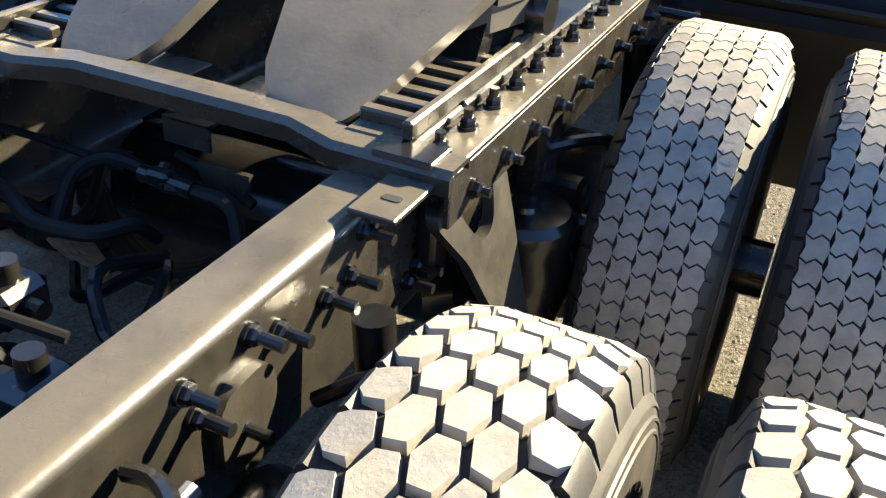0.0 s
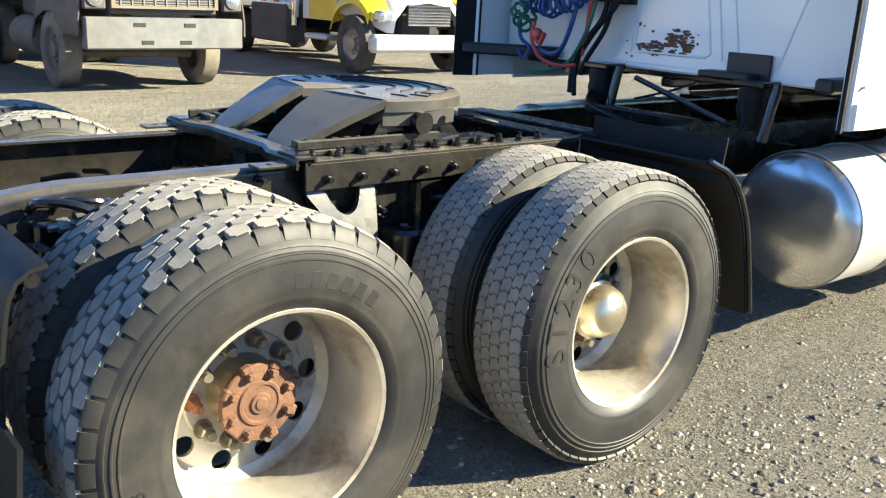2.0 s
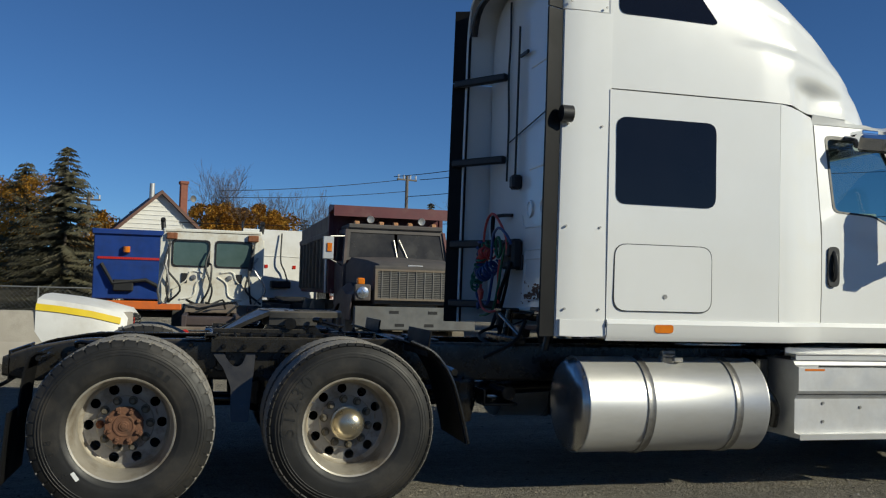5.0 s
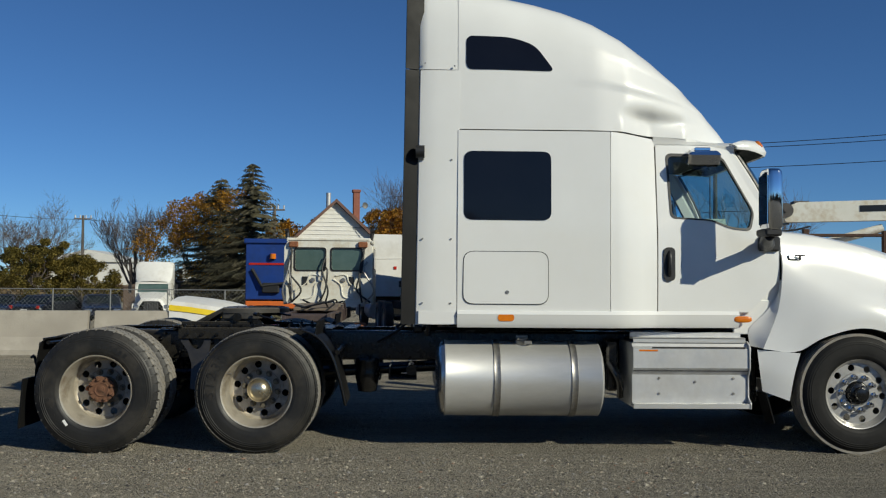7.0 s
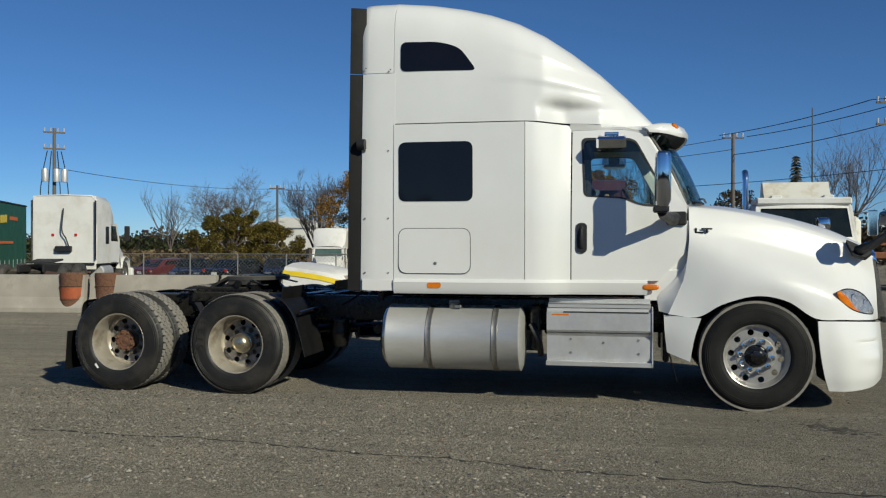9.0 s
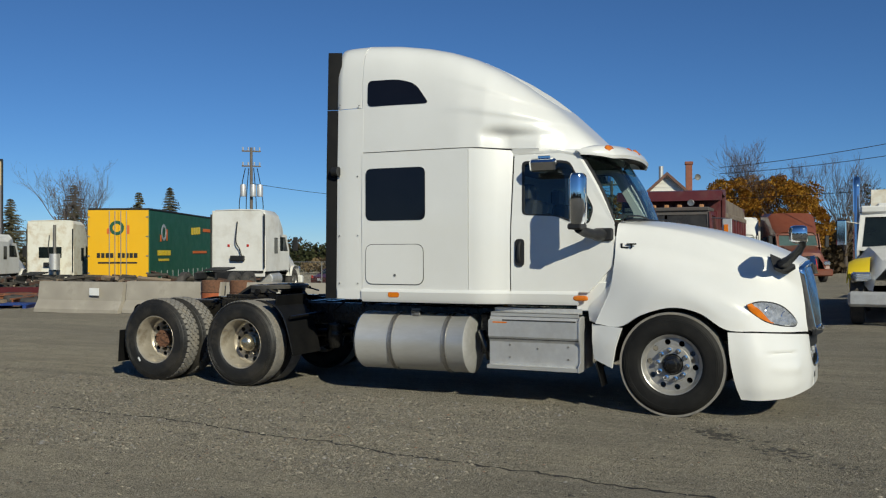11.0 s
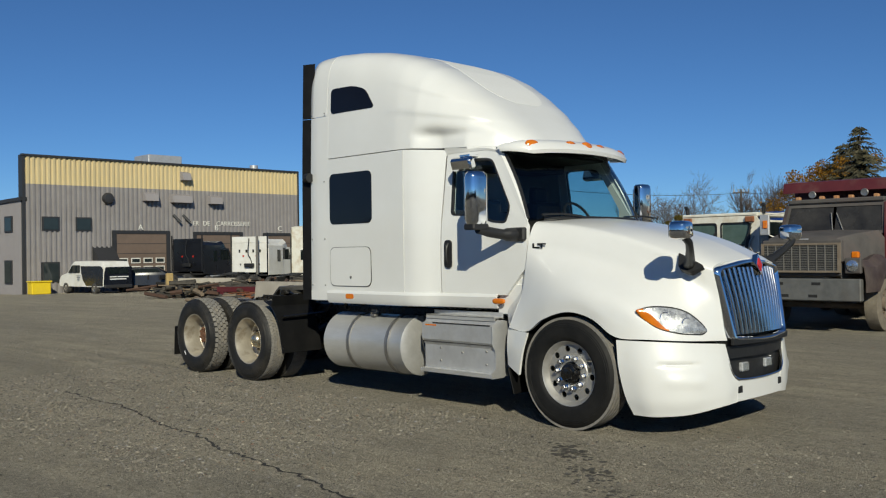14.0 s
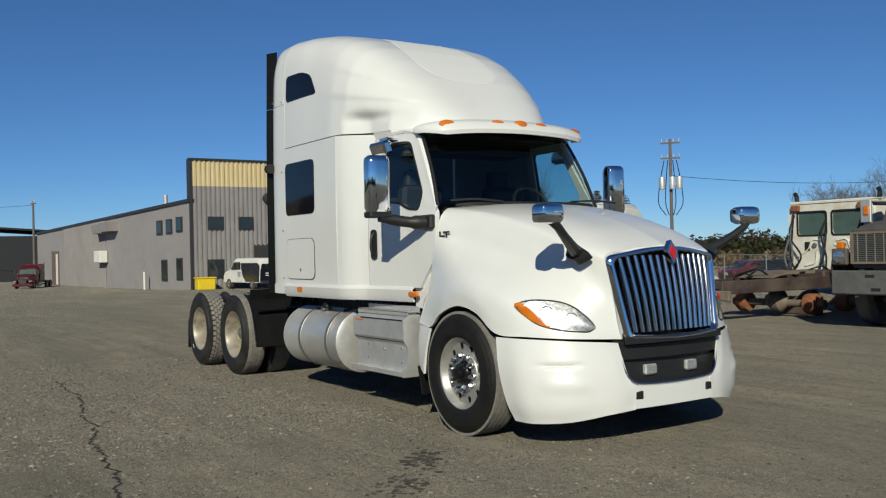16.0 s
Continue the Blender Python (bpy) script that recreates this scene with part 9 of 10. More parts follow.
BRICKRED = surf("chimney_brick", (0.22, 0.080, 0.050), (0.31, 0.12, 0.078), 8, 0.85, bump=0.004, bscale=15)
ROOFRED = surf("roof_trim", (0.12, 0.062, 0.045), (0.17, 0.085, 0.06), 4, 0.7)
BARK = surf("bark", (0.075, 0.06, 0.05), (0.13, 0.105, 0.09), 10, 0.9, bump=0.006, bscale=12)
TWIG = surf("twigs", (0.11, 0.09, 0.08), (0.17, 0.14, 0.125), 6, 0.9)
NEEDLE = surf("spruce_needles", (0.045, 0.044, 0.024), (0.10, 0.088, 0.045), 2.0, 0.8, dirt=(0.13, 0.095, 0.05), dscale=0.9, damt=0.6)
LEAF_O = surf("orange_leaves", (0.42, 0.19, 0.02), (0.55, 0.30, 0.035), 1.2, 0.7, dirt=(0.22, 0.10, 0.02), dscale=0.6, damt=0.7)
LEAF_Y = surf("olive_leaves", (0.16, 0.13, 0.028), (0.29, 0.22, 0.045), 1.0, 0.7, dirt=(0.09, 0.09, 0.022), dscale=0.6, damt=0.8)
LEAF_B = surf("brown_scrub", (0.09, 0.065, 0.04), (0.16, 0.11, 0.06), 1.0, 0.85, dirt=(0.06, 0.06, 0.03), dscale=0.4, damt=0.8)
LEAF_T = surf("dry_grass", (0.26, 0.19, 0.10), (0.36, 0.27, 0.15), 1.0, 0.9)
LEAF_G = surf("dark_green_leaves", (0.05, 0.062, 0.024), (0.09, 0.10, 0.04), 1.0, 0.8)
POSTTAN = surf("tan_post", (0.42, 0.29, 0.11), (0.52, 0.38, 0.17), 6, 0.8, dirt=(0.25, 0.18, 0.10), dscale=2, damt=0.5)
POLEWOOD = surf("pole_wood", (0.11, 0.095, 0.08), (0.18, 0.155, 0.13), 8, 0.9, stretch=(4, 4, 0.5))
MESHWIRE = surf("fence_wire", (0.25, 0.25, 0.24), None, 5, 0.6, metal=0.5)


def corrugated(x0, x1, z0, z1, y, pitch=0.30, depth=0.075, flip=1):
    b = B()
    n = max(1, int(abs(x1 - x0) / pitch))
    rows = []
    for i in range(n):
        for f, d in ((0.0, 0), (0.42, 0), (0.50, depth), (0.92, depth)):
            x = x0 + (x1 - x0) * (i + f) / n
            rows.append([(x, y + flip * d, z0), (x, y + flip * d, z1)])
    rows.append([(x1, y, z0), (x1, y, z1)])
    return b.grid(rows)


FY = -43.3
shop = thing("workshop", "grey and beige corrugated metal workshop", "building")
GZ = -0.62
part("facade_upper", corrugated(-12.72, -32.2, 6.0, 7.62, FY), BEIGE, shop, "beige corrugated band")
part("facade", corrugated(-12.72, -32.2, GZ, 6.0, FY), SIDING, shop, "grey corrugated front")
part("core", B().box((-22.4, FY - 10.05, 2.15), (19.4, 20, 5.7), 0.0), SIDING2, shop)
part("parapet_back", B().box((-22.4, FY - 0.16, 6.2), (19.4, 0.2, 2.7), 0.0), SIDING2, shop)
part("roof_trim", B().box((-22.4, FY + 0.02, 7.68), (19.7, 0.25, 0.12), 0.0).box((-12.66, FY - 0.2, 3.6), (0.14, 0.6, 8.2), 0.0).box((-32.25, FY - 0.2, 3.6), (0.12, 0.6, 8.2), 0.0), DARKTRIM, shop)


def shop_door(x0, x1, zt):
    d = part("bay_door", B().box(((x0 + x1) / 2, FY + 0.05, (zt + GZ) / 2), (x0 - x1, 0.08, zt - GZ), 0.0), DOORBROWN, shop, "brown bay door with window rows")
    part("door_frame", B().box((x0 + 0.12, FY + 0.07, (zt + GZ) / 2), (0.24, 0.14, zt - GZ)).box((x1 - 0.12, FY + 0.07, (zt + GZ) / 2), (0.24, 0.14, zt - GZ)).box(((x0 + x1) / 2, FY + 0.07, zt + 0.1), (x0 - x1 + 0.5, 0.14, 0.2)), DARKTRIM, d)
    for r in range(3):
        for c in range(4):
            x = x0 - 0.45 - c * (x0 - x1 - 0.9) / 3
            z = 0.35 + r * 0.52
            p = part("door_window", B().box((x, FY + 0.10, z), (0.62, 0.02, 0.34)), WHITEPAINT, d)
            part("pane", B().box((x, FY + 0.115, z), (0.50, 0.012, 0.22)), WINGLASS, p)
    for k in range(5):
        part("panel_joint", B().box(((x0 + x1) / 2, FY + 0.092, GZ + 0.6 + k * 0.62), (x0 - x1, 0.006, 0.03)), DARKTRIM, d)


shop_door(-18.25, -21.65, 3.10)
shop_door(-23.85, -27.2, 3.05)
shop_door(-29.4, -31.8, 3.0)
for x0, x1, z0, z1 in ((-13.71, -14.73, 3.24, 4.09), (-15.70, -16.69, 3.24, 4.08), (-13.67, -14.71, 0.19, 1.39)):
    w = part("shop_window", B().box(((x0 + x1) / 2, FY + 0.06, (z0 + z1) / 2), (x0 - x1, 0.10, z1 - z0)), DARKTRIM, shop)
    part("pane", B().box(((x0 + x1) / 2, FY + 0.12, (z0 + z1) / 2), (x0 - x1 - 0.16, 0.02, z1 - z0 - 0.16)), WINGLASS, w)
part("door_hood", B().prism([(FY, 2.30), (FY + 0.9, 1.45), (FY + 0.9, 1.36), (FY, 1.36)], 'x', -16.75, -18.1), DARKTRIM, shop)
for x, z, s in ((-20.5, 5.45, 0.9), (-22.68, 5.40, 1.4), (-25.2, 5.38, 0.9), (-23.0, 6.9, 0.6)):
    part("vent_hood", B().prism([(FY, z + 0.32), (FY + 0.45, z + 0.2), (FY + 0.55, z - 0.25), (FY, z - 0.25)], 'x', x - s / 2, x + s / 2), SIDING2, shop, "sheet metal vent hood")
part("wall_fan", B(pose(-17.74, FY + 0.1, 5.28, 0, 0, 90)).lathe([(0.36, -0.08), (0.36, 0.10), (0.28, 0.22), (0.0, 0.25)], 20), DARKTRIM, shop)
for x in (-22.6, -23.3):
    part("wall_pipe", B().tube([(x + 0.4, FY + 0.05, 4.35), (x, FY + 0.3, 3.85)], 0.09, 8), DARKTRIM, shop)
part("roof_unit", B().box((-22.0, FY - 1.5, 6.65), (2.4, 2.0, 3.3), 0.05), ALUBOX, shop)
part("roof_stack", B().cyl((-29.3, FY - 1.2, 5.0), (-29.3, FY - 1.2, 8.1), 0.3, n=16), ALUBOX, shop)
for word, x in (("ER", -23.84), ("DE", -24.64), ("CARROSSERIE", -26.74)):
    turned = Matrix.Translation((x, FY + 0.07, 3.80)) @ Matrix(((-1, 0, 0, 0), (0, 0, 1, 0), (0, 1, 0, 0), (0, 0, 0, 1)))
    words(word, 0.44, WHITEPAINT, shop, "wall_lettering", turned, 0.02, "white raised wall letters")
for ch, x in (("A", -19.9), ("B", -25.4), ("C", -30.6)):
    words(ch, 0.5, WHITEPAINT, shop, "bay_letter", Matrix.Translation((x, FY + 0.07, 3.50)) @ Matrix(((-1, 0, 0, 0), (0, 0, 1, 0), (0, 1, 0, 0), (0, 0, 0, 1))), 0.02)
# lower wing that runs back from the corner
wm = Matrix.Translation((-12.55, FY - 0.1, 0)) @ Matrix.Rotation(math.atan2(-0.995, 0.098), 4, 'Z')
wing = thing("workshop_wing", "low lilac-grey side wing of the workshop", "building", wm)
b = B().add([(0, 0, -0.7), (33.5, 0, -1.25), (33.5, 0, 3.95), (0, 0, 5.02), (0, -12, -0.7), (33.5, -12, -1.25), (33.5, -12, 3.95), (0, -12, 5.02)], [(0, 1, 2, 3), (4, 5, 6, 7), (0, 4, 7, 3), (1, 5, 6, 2), (3, 2, 6, 7), (0, 1, 5, 4)])
part("wall", b, SIDING2, wing)
part("eaves", B().add([(-0.2, 0.12, 5.0), (33.7, 0.12, 3.93), (33.7, 0.12, 4.12), (-0.2, 0.12, 5.2), (-0.2, -0.3, 5.0), (33.7, -0.3, 3.93), (33.7, -0.3, 4.12), (-0.2, -0.3, 5.2)], [(0, 1, 2, 3), (4, 5, 6, 7), (3, 2, 6, 7), (0, 1, 5, 4), (0, 3, 7, 4), (1, 2, 6, 5)]), DARKTRIM, wing)
rows = []
n = 44
for i in range(n):
    for f, d in ((0.0, 0.02), (0.42, 0.02), (0.5, 0.07), (0.92, 0.07)):
        x = 15.2 + 10.3 * (i + f) / n
        rows.append([(x, d, -1.0), (x, d, 4.98 - x * 0.0319)])
part("ribbed_wall", B().grid(rows), SIDING, wing)
for x, z, w2, h2 in ((4.66, 3.56, 0.95, 0.95), (3.05, 3.58, 0.95, 0.95), (1.42, 3.66, 0.95, 0.95), (3.96, 0.74, 0.9, 1.4), (1.49, 0.82, 0.9, 1.4)):
    w = part("wing_window", B().box((x, 0.03, z), (w2, 0.08, h2)), DARKTRIM, wing)
    part("pane", B().box((x, 0.08, z), (w2 - 0.18, 0.02, h2 - 0.18)), WINGLASS, w)
part("wing_door", B().box((27.9, 0.04, 0.65), (2.0, 0.08, 3.4)), DOORBROWN, wing)
part("wing_door_light", B().box((27.4, 0.09, 0.8), (0.5, 0.02, 2.6)), WHITEPAINT, wing)
for x, z in ((15.2, 3.8), (13.4, 3.9)):
    part("vent_hood", B().prism([(x - 0.9, z + 0.35), (x + 0.9, z + 0.35), (x + 0.7, z - 0.35), (x - 0.9, z - 0.3)], 'y', 0.0, 0.8), SIDING, wing)
part("air_conditioner", B().box((15.4, 0.35, 1.75), (1.4, 0.6, 0.9), 0.05), WHITEPAINT, wing)
part("chimney_pipe", B().cyl((11, -3, 4.5), (11, -3, 6.2), 0.16, n=12), ALUBOX, wing)
part("roof_box", B().box((6.5, -5, 4.9), (9, 4, 1.2), 0.05), SIDING2, wing)
solid("yellow_crate", B().box((0, 0, 0.36), (1.1, 0.7, 0.72), 0.05).box((0, 0, 0.75), (1.2, 0.8, 0.08), 0.02), YELLOW, "yellow plastic bin at the workshop corner", "bin", pose(-13.1, -42.2, -0.48))
solid("white_post", B().cyl((0, 0, 0), (0, 0, 1.2), 0.07, n=10), WHITEPAINT, "white metal guard post by the wall", "post", pose(-11.4, -49.5, -0.55))
far = thing("dark_shed", "dark grey shed far behind the workshop", "building", pose(-13.5, -96, -0.6))
part("shed_wall", B().box((0, 0, 2.4), (12, 10, 4.8), 0.0), DARKTRIM, far)
part("shed_roof", B().prism([(-6.3, 4.7), (6.3, 5.6), (6.3, 5.8), (-6.3, 4.9)], 'y', -5.2, 5.2), DARKVOID, far)


def car(m, paint, label, van=False, two_tone=None):
    """A parked car or van, nose to +x, origin on the ground under its middle."""
    t = thing("van" if van else "car", label, "van" if van else "car", m)
    if van:
        side = [(-2.75, 0.45), (-2.75, 1.6), (-2.55, 2.0), (1.0, 2.02), (1.35, 1.85), (1.95, 1.30), (2.60, 1.10), (2.75, 0.85), (2.75, 0.45)]
        glass = [(0.15, 1.30), (0.15, 1.78), (1.10, 1.78), (1.65, 1.30)]
        w = 0.98
    else:
        side = [(-2.25, 0.40), (-2.25, 0.85), (-1.75, 0.98), (-1.15, 1.40), (0.35, 1.43), (1.05, 0.98), (2.05, 0.82), (2.25, 0.62), (2.25, 0.40)]
        glass = [(-1.45, 0.98), (-1.05, 1.33), (0.30, 1.36), (0.85, 0.98)]
        w = 0.88
    rs = rounded(side, 0.12, 4)
    n = len(rs)
    rows = []
    for y, f in ((-w, 0.92), (-w * 0.93, 1.0), (0, 1.02), (w * 0.93, 1.0), (w, 0.92)):
        rows.append([(x * (0.97 if abs(y) > w * 0.95 else 1), y * (0.88 if z > 1.2 else 1.0), 0.40 + (z - 0.40) * f) for x, z in rs + rs[:1]])
    b = B().grid(rows)
    b.add(rows[0][:-1], [tuple(range(n))]).add(rows[-1][:-1], [tuple(range(n))])
    part("body", b, paint, t)
    for s in (1, -1):
        part("side_glass", B().prism(rounded(glass, 0.08, 3), 'y', s * (w * 0.90 if not van else w * 0.93), s * (w * 0.93 + 0.02)), DARKGLASS, t)
        for x in ((-1.75, 1.8) if van else (-1.35, 1.4)):
            bg_wheel(t, x, s * (w - 0.08), 0.34, s, 0.34)
        part("headlamp", B().box((2.2 if not van else 2.7, s * 0.62, 0.72 if not van else 0.9), (0.12, 0.32, 0.14), 0.03), LAMP, t)
        part("tail_lamp", B().box((-2.23 if not van else -2.75, s * 0.72, 0.85 if not van else 1.2), (0.06, 0.16, 0.16 if not van else 0.4), 0.02), REDLENS, t)
    wsx = ((0.42, 1.38), (1.0, 1.02)) if not van else ((1.12, 1.86), (1.85, 1.36))
    (xa, za), (xb, zb) = wsx
    part("windscreen", B().add([(xa + 0.03, -w * 0.72, za), (xa + 0.03, w * 0.72, za), (xb + 0.03, w * 0.80, zb), (xb + 0.03, -w * 0.80, zb)], [(0, 1, 2, 3)]), DARKGLASS, t)
    if not van:
        part("rear_glass", B().add([(-1.20, -0.62, 1.37), (-1.20, 0.62, 1.37), (-1.72, 0.70, 1.03), (-1.72, -0.70, 1.03)], [(0, 1, 2, 3)]), DARKGLASS, t)
        part("plate", B().box((-2.27, 0, 0.70), (0.02, 0.34, 0.14)), WHITESTICK, t)
    else:
        part("rear_panel", B().prism(rounded([(-0.94, 0.48), (0.94, 0.48), (0.90, 1.25), (0.80, 1.66), (-0.80, 1.66), (-0.90, 1.25)], 0.08, 3), 'x', -2.755, -2.79), two_tone or DARKCAR, t, "dark blue rear doors")
        part("rear_glass", B().box((-2.80, 0, 1.42), (0.03, 1.35, 0.36), 0.02), DARKGLASS, t)
        part("rear_bumper", B().box((-2.83, 0, 0.48), (0.14, 1.8, 0.20), 0.04), DARKTRIM, t)
        for s in (1, -1):
            part("dark_panel", B().prism([(-2.72, 0.50), (-2.72, 1.62), (-2.5, 1.72), (-0.1, 1.72), (-0.15, 1.3), (-0.35, 0.85), (-0.75, 0.50)], 'y', s * (w + 0.002), s * (w + 0.012)), two_tone or DARKCAR, t)
            for k in range(3):
                part("mark_bar", B().box((0.20 + k * 0.02, s * (w + 0.014), 1.12 - k * 0.12), (0.5 - k * 0.1, 0.01, 0.035)), GREYBAR, t)
        for k, (y, z, l) in enumerate(((-0.35, 1.06, 0.7), (0.3, 1.06, 0.5), (0.0, 0.92, 1.1))):
            part("mark_bar", B().box((-2.795, y, z), (0.01, l, 0.06)), WHITESTICK, t)
    return t


car(pose(-15.5, -40.2, -0.45, 0, 0, -86) @ Matrix.Scale(0.92, 4), BGWHITE, "white and dark blue van parked before the workshop", van=True)
car(pose(-18.2, -38.6, -0.42, 0, 0, 150), DARKCAR, "dark blue car parked beside the van")
for x, y, a, c, lb in ((-36.6, -19.4, 160, REDCAR, "dark red car parked by the fence"), (-35.4, -17.4, 12, DARKCAR, "dark saloon car parked tail-out by the fence"), (-35.8, -14.9, 165, DARKCAR, "dark blue car parked by the fence"), (-35.6, -12.6, 20, DARKCAR, "dark car parked nose-out by the fence")):
    car(pose(x, y, ground_z(x, y), 0, 0, a), c, lb)
sleeper_truck(pose(-37.5, -10.8, ground_z(-37.5, -10.8), 0, 0, 12) @ Matrix.Scale(0.80, 4), BGWHITE, "white tractor parked facing the yard by the fence", h=3.85)
sleeper_truck(pose(-39.5, 2.3, 0.0, 0, 0, 8) @ Matrix.Scale(0.97, 4), BGWHITE, "white tractor parked facing the yard behind the dump truck", bulk=True, h=3.55)
sleeper_truck(pose(-38.9, 5.75, 0.0, 0, 0, 20), COPPER, "copper-brown sleeper tractor parked facing the yard", h=3.6)
# white sleeper beside the stripped cab, and a blue tipper behind it
sleeper_truck(pose(-22.4, 1.65, 0.0, 0, 0, 190) @ Matrix.Scale(0.925, 4), BGWHITE, "white sleeper tractor standing behind the stripped cab", h=2.3)
blue = thing("blue_tipper", "blue tipper truck parked behind other trucks", "truck", pose(-18.0, -1.3, 0.0))
part("box_back", B().box((0, 0, 1.75), (0.10, 2.2, 1.7), 0.02), BLUE, blue)
part("box_body", B().box((-2.6, 0, 1.75), (5.1, 2.2, 1.7), 0.03), BLUE, blue)
part("top_rail", B().box((0.04, 0, 2.62), (0.14, 2.3, 0.14), 0.02), BLUE, blue)
part("red_strip", B().box((0.06, 0, 1.95), (0.02, 2.0, 0.06)), REDLENS, blue)
part("beacon", B().cyl((0.1, -0.3, 2.10), (0.1, -0.3, 2.25), 0.09, n=12), AMBER, blue)
part("hinge_arm", B().tube([(0.1, 0.8, 1.1), (0.15, 0.2, 1.4), (0.15, -0.6, 1.3), (0.1, -0.9, 1.8)], 0.05, 8).box((0.1, -0.35, 1.25), (0.16, 0.5, 0.3), 0.03), DARKVOID, blue)
part("tail_frame", B().box((-0.1, 0, 0.75), (0.3, 2.2, 0.22), 0.02), ORANGEP, blue)
part("chassis", B().box((-2.6, 0, 0.75), (5.0, 0.9, 0.25), 0.02).cyl((-1.0, -0.9, 0.5), (-1.0, 0.9, 0.5), 0.09), DARKVOID, blue)
for s in (1, -1):
    bg_wheel(blue, -1.0, s * 0.98, 0.5, s)
    bg_wheel(blue, -2.3, s * 0.98, 0.5, s)

# crane truck beyond the tanker
cr = thing("crane_truck", "cream boom crane truck behind the tanker", "truck", pose(-20.4, 14.7, 0.0, 0, 0, -8))
part("boom", B(pose(0, 0, 3.78, 0, -1.5, 90)).prism(rounded([(-0.15, -0.30), (7.5, -0.34), (7.5, 0.34), (0.25, 0.34), (-0.3, 0.12)], 0.05, 3), 'y', -0.21, 0.21), CREAM, cr, "long cream crane boom")
part("boom_head", B().cyl((-0.26, -0.15, 3.86), (0.26, -0.15, 3.86), 0.24, n=18).box((0.0, 0.35, 4.12), (0.4, 0.5, 0.10), 0.03).cyl((-0.3, -0.15, 3.86), (0.3, -0.15, 3.86), 0.07, n=10), DUSTGREY, cr)
part("boom_lamp", B().box((0.2, -0.42, 3.80), (0.16, 0.16, 0.16), 0.03), WHITEPAINT, cr)
part("boom_hose", B().tube(curve_through([(0.23, -0.3, 3.72), (0.25, -0.62, 3.45), (0.25, -0.5, 3.2), (0.23, 0.1, 3.22), (0.23, 0.6, 3.34)], 20), 0.03, 6), BLACKPLASTIC, cr)
part("boom_marks", B(pose(0.215, 0, 3.84, 0, -1.5, 90)).box((2.9, 0, 0.02), (1.5, 0.02, 0.2)), BADGE, cr, "plain dark marks on the boom")
part("boom_ram", B().tube([(0, 2.9, 3.3), (0, 0.9, 2.75)], 0.14, 12), CREAM, cr)
for y, zt in ((-1.1, 3.55), (0.45, 3.25), (2.9, 3.2)):
    part("cradle_post", B().box((0.28, y, zt / 2 + 0.4), (0.18, 0.20, zt - 0.8), 0.02), RUSTDARK, cr, "dark rusty steel post")
part("cradle_beam", B().box((0.28, -0.3, 2.72), (0.16, 1.5, 0.14), 0.02).box((0.28, 1.7, 3.05), (0.14, 2.4, 0.10), 0.02).tube([(0.28, -1.0, 2.2), (0.28, -0.6, 2.66)], 0.07, 6).tube([(0.28, 0.4, 2.2), (0.28, 0.0, 2.66)], 0.07, 6), RUSTDARK, cr)
part("deck", B().box((0, 1.2, 1.2), (2.2, 6.4, 0.2), 0.03).box((0.9, 1.2, 1.55), (0.1, 6.0, 0.08), 0.01), RUST, cr)
part("turret", B().box((0, 1.7, 1.7), (1.4, 1.1, 1.0), 0.06), CREAM, cr)
part("cab", B().box((0, -3.2, 1.5), (2.2, 1.8, 1.8), 0.15), CREAM, cr)
part("cab_glass", B().box((1.12, -3.2, 1.9), (0.02, 1.4, 0.6), 0.02), DARKGLASS, cr)
for y in (-3.4, 0.6, 2.0):
    for s in (1, -1):
        bg_wheel(cr, s * 1.0, y, 0.5, s, axis='x')


# house with a chimney
house = thing("house", "white gabled house with a red brick chimney", "house", pose(-43.5, -2.1, 0.0, 0, 0, 11) @ Matrix.Scale(0.985, 4))
part("gable_wall", B().prism([(-2.7, 0), (2.7, 0), (2.7, 3.6), (0, 6.1), (-2.7, 3.6)], 'x', 0.0, -4.6), WHITEPAINT, house, "white clapboard walls")
for k in range(24):
    z = 0.4 + k * 0.24
    hw = 2.7 if z < 3.6 else 2.7 * (6.1 - z) / 2.5
    if hw > 0.15:
        part("clapboard", B().box((0.015, 0, z), (0.03, 2 * hw, 0.03)), WHITEPAINT, house)
for s in (1, -1):
    part("roof_slope", B().prism([(0, 6.1), (0, 6.3), (s * 3.1, 3.45), (s * 3.0, 3.3)], 'x', 0.35, -4.9), ROOFRED, house)
part("chimney", B().box((-0.6, 1.26, 5.0), (0.44, 0.38, 3.6), 0.02).box((-0.6, 1.26, 6.86), (0.56, 0.48, 0.16), 0.02), BRICKRED, house)
part("flue", B().cyl((-1.0, -0.35, 5.8), (-1.0, -0.35, 6.75), 0.14, n=12), ALUBOX, house)
part("house_window", B().box((0.03, 0.9, 3.3), (0.06, 0.9, 1.0)), WINGLASS, house)
part("dish", B(pose(-0.42, 1.74, 6.0, 0, 0, 20)).lathe([(0.0, 0.0), (0.13, 0.02), (0.19, 0.06)], 18).tube([(0.0, 0.0, 0.0), (-0.1, -0.2, -0.1), (-0.18, -0.42, -0.1)], 0.02, 6), OLDSTEEL, house, "grey dish on a chimney bracket")
part("side_wing", B().prism([(2.7, 0), (7.0, 0), (7.0, 2.4), (2.7, 4.2)], 'x', -1.5, -4.6), WHITEPAINT, house)
part("wing_roof", B().prism([(2.6, 4.2), (2.6, 4.4), (7.3, 2.5), (7.3, 2.3)], 'x', -1.2, -4.9), ROOFRED, house)


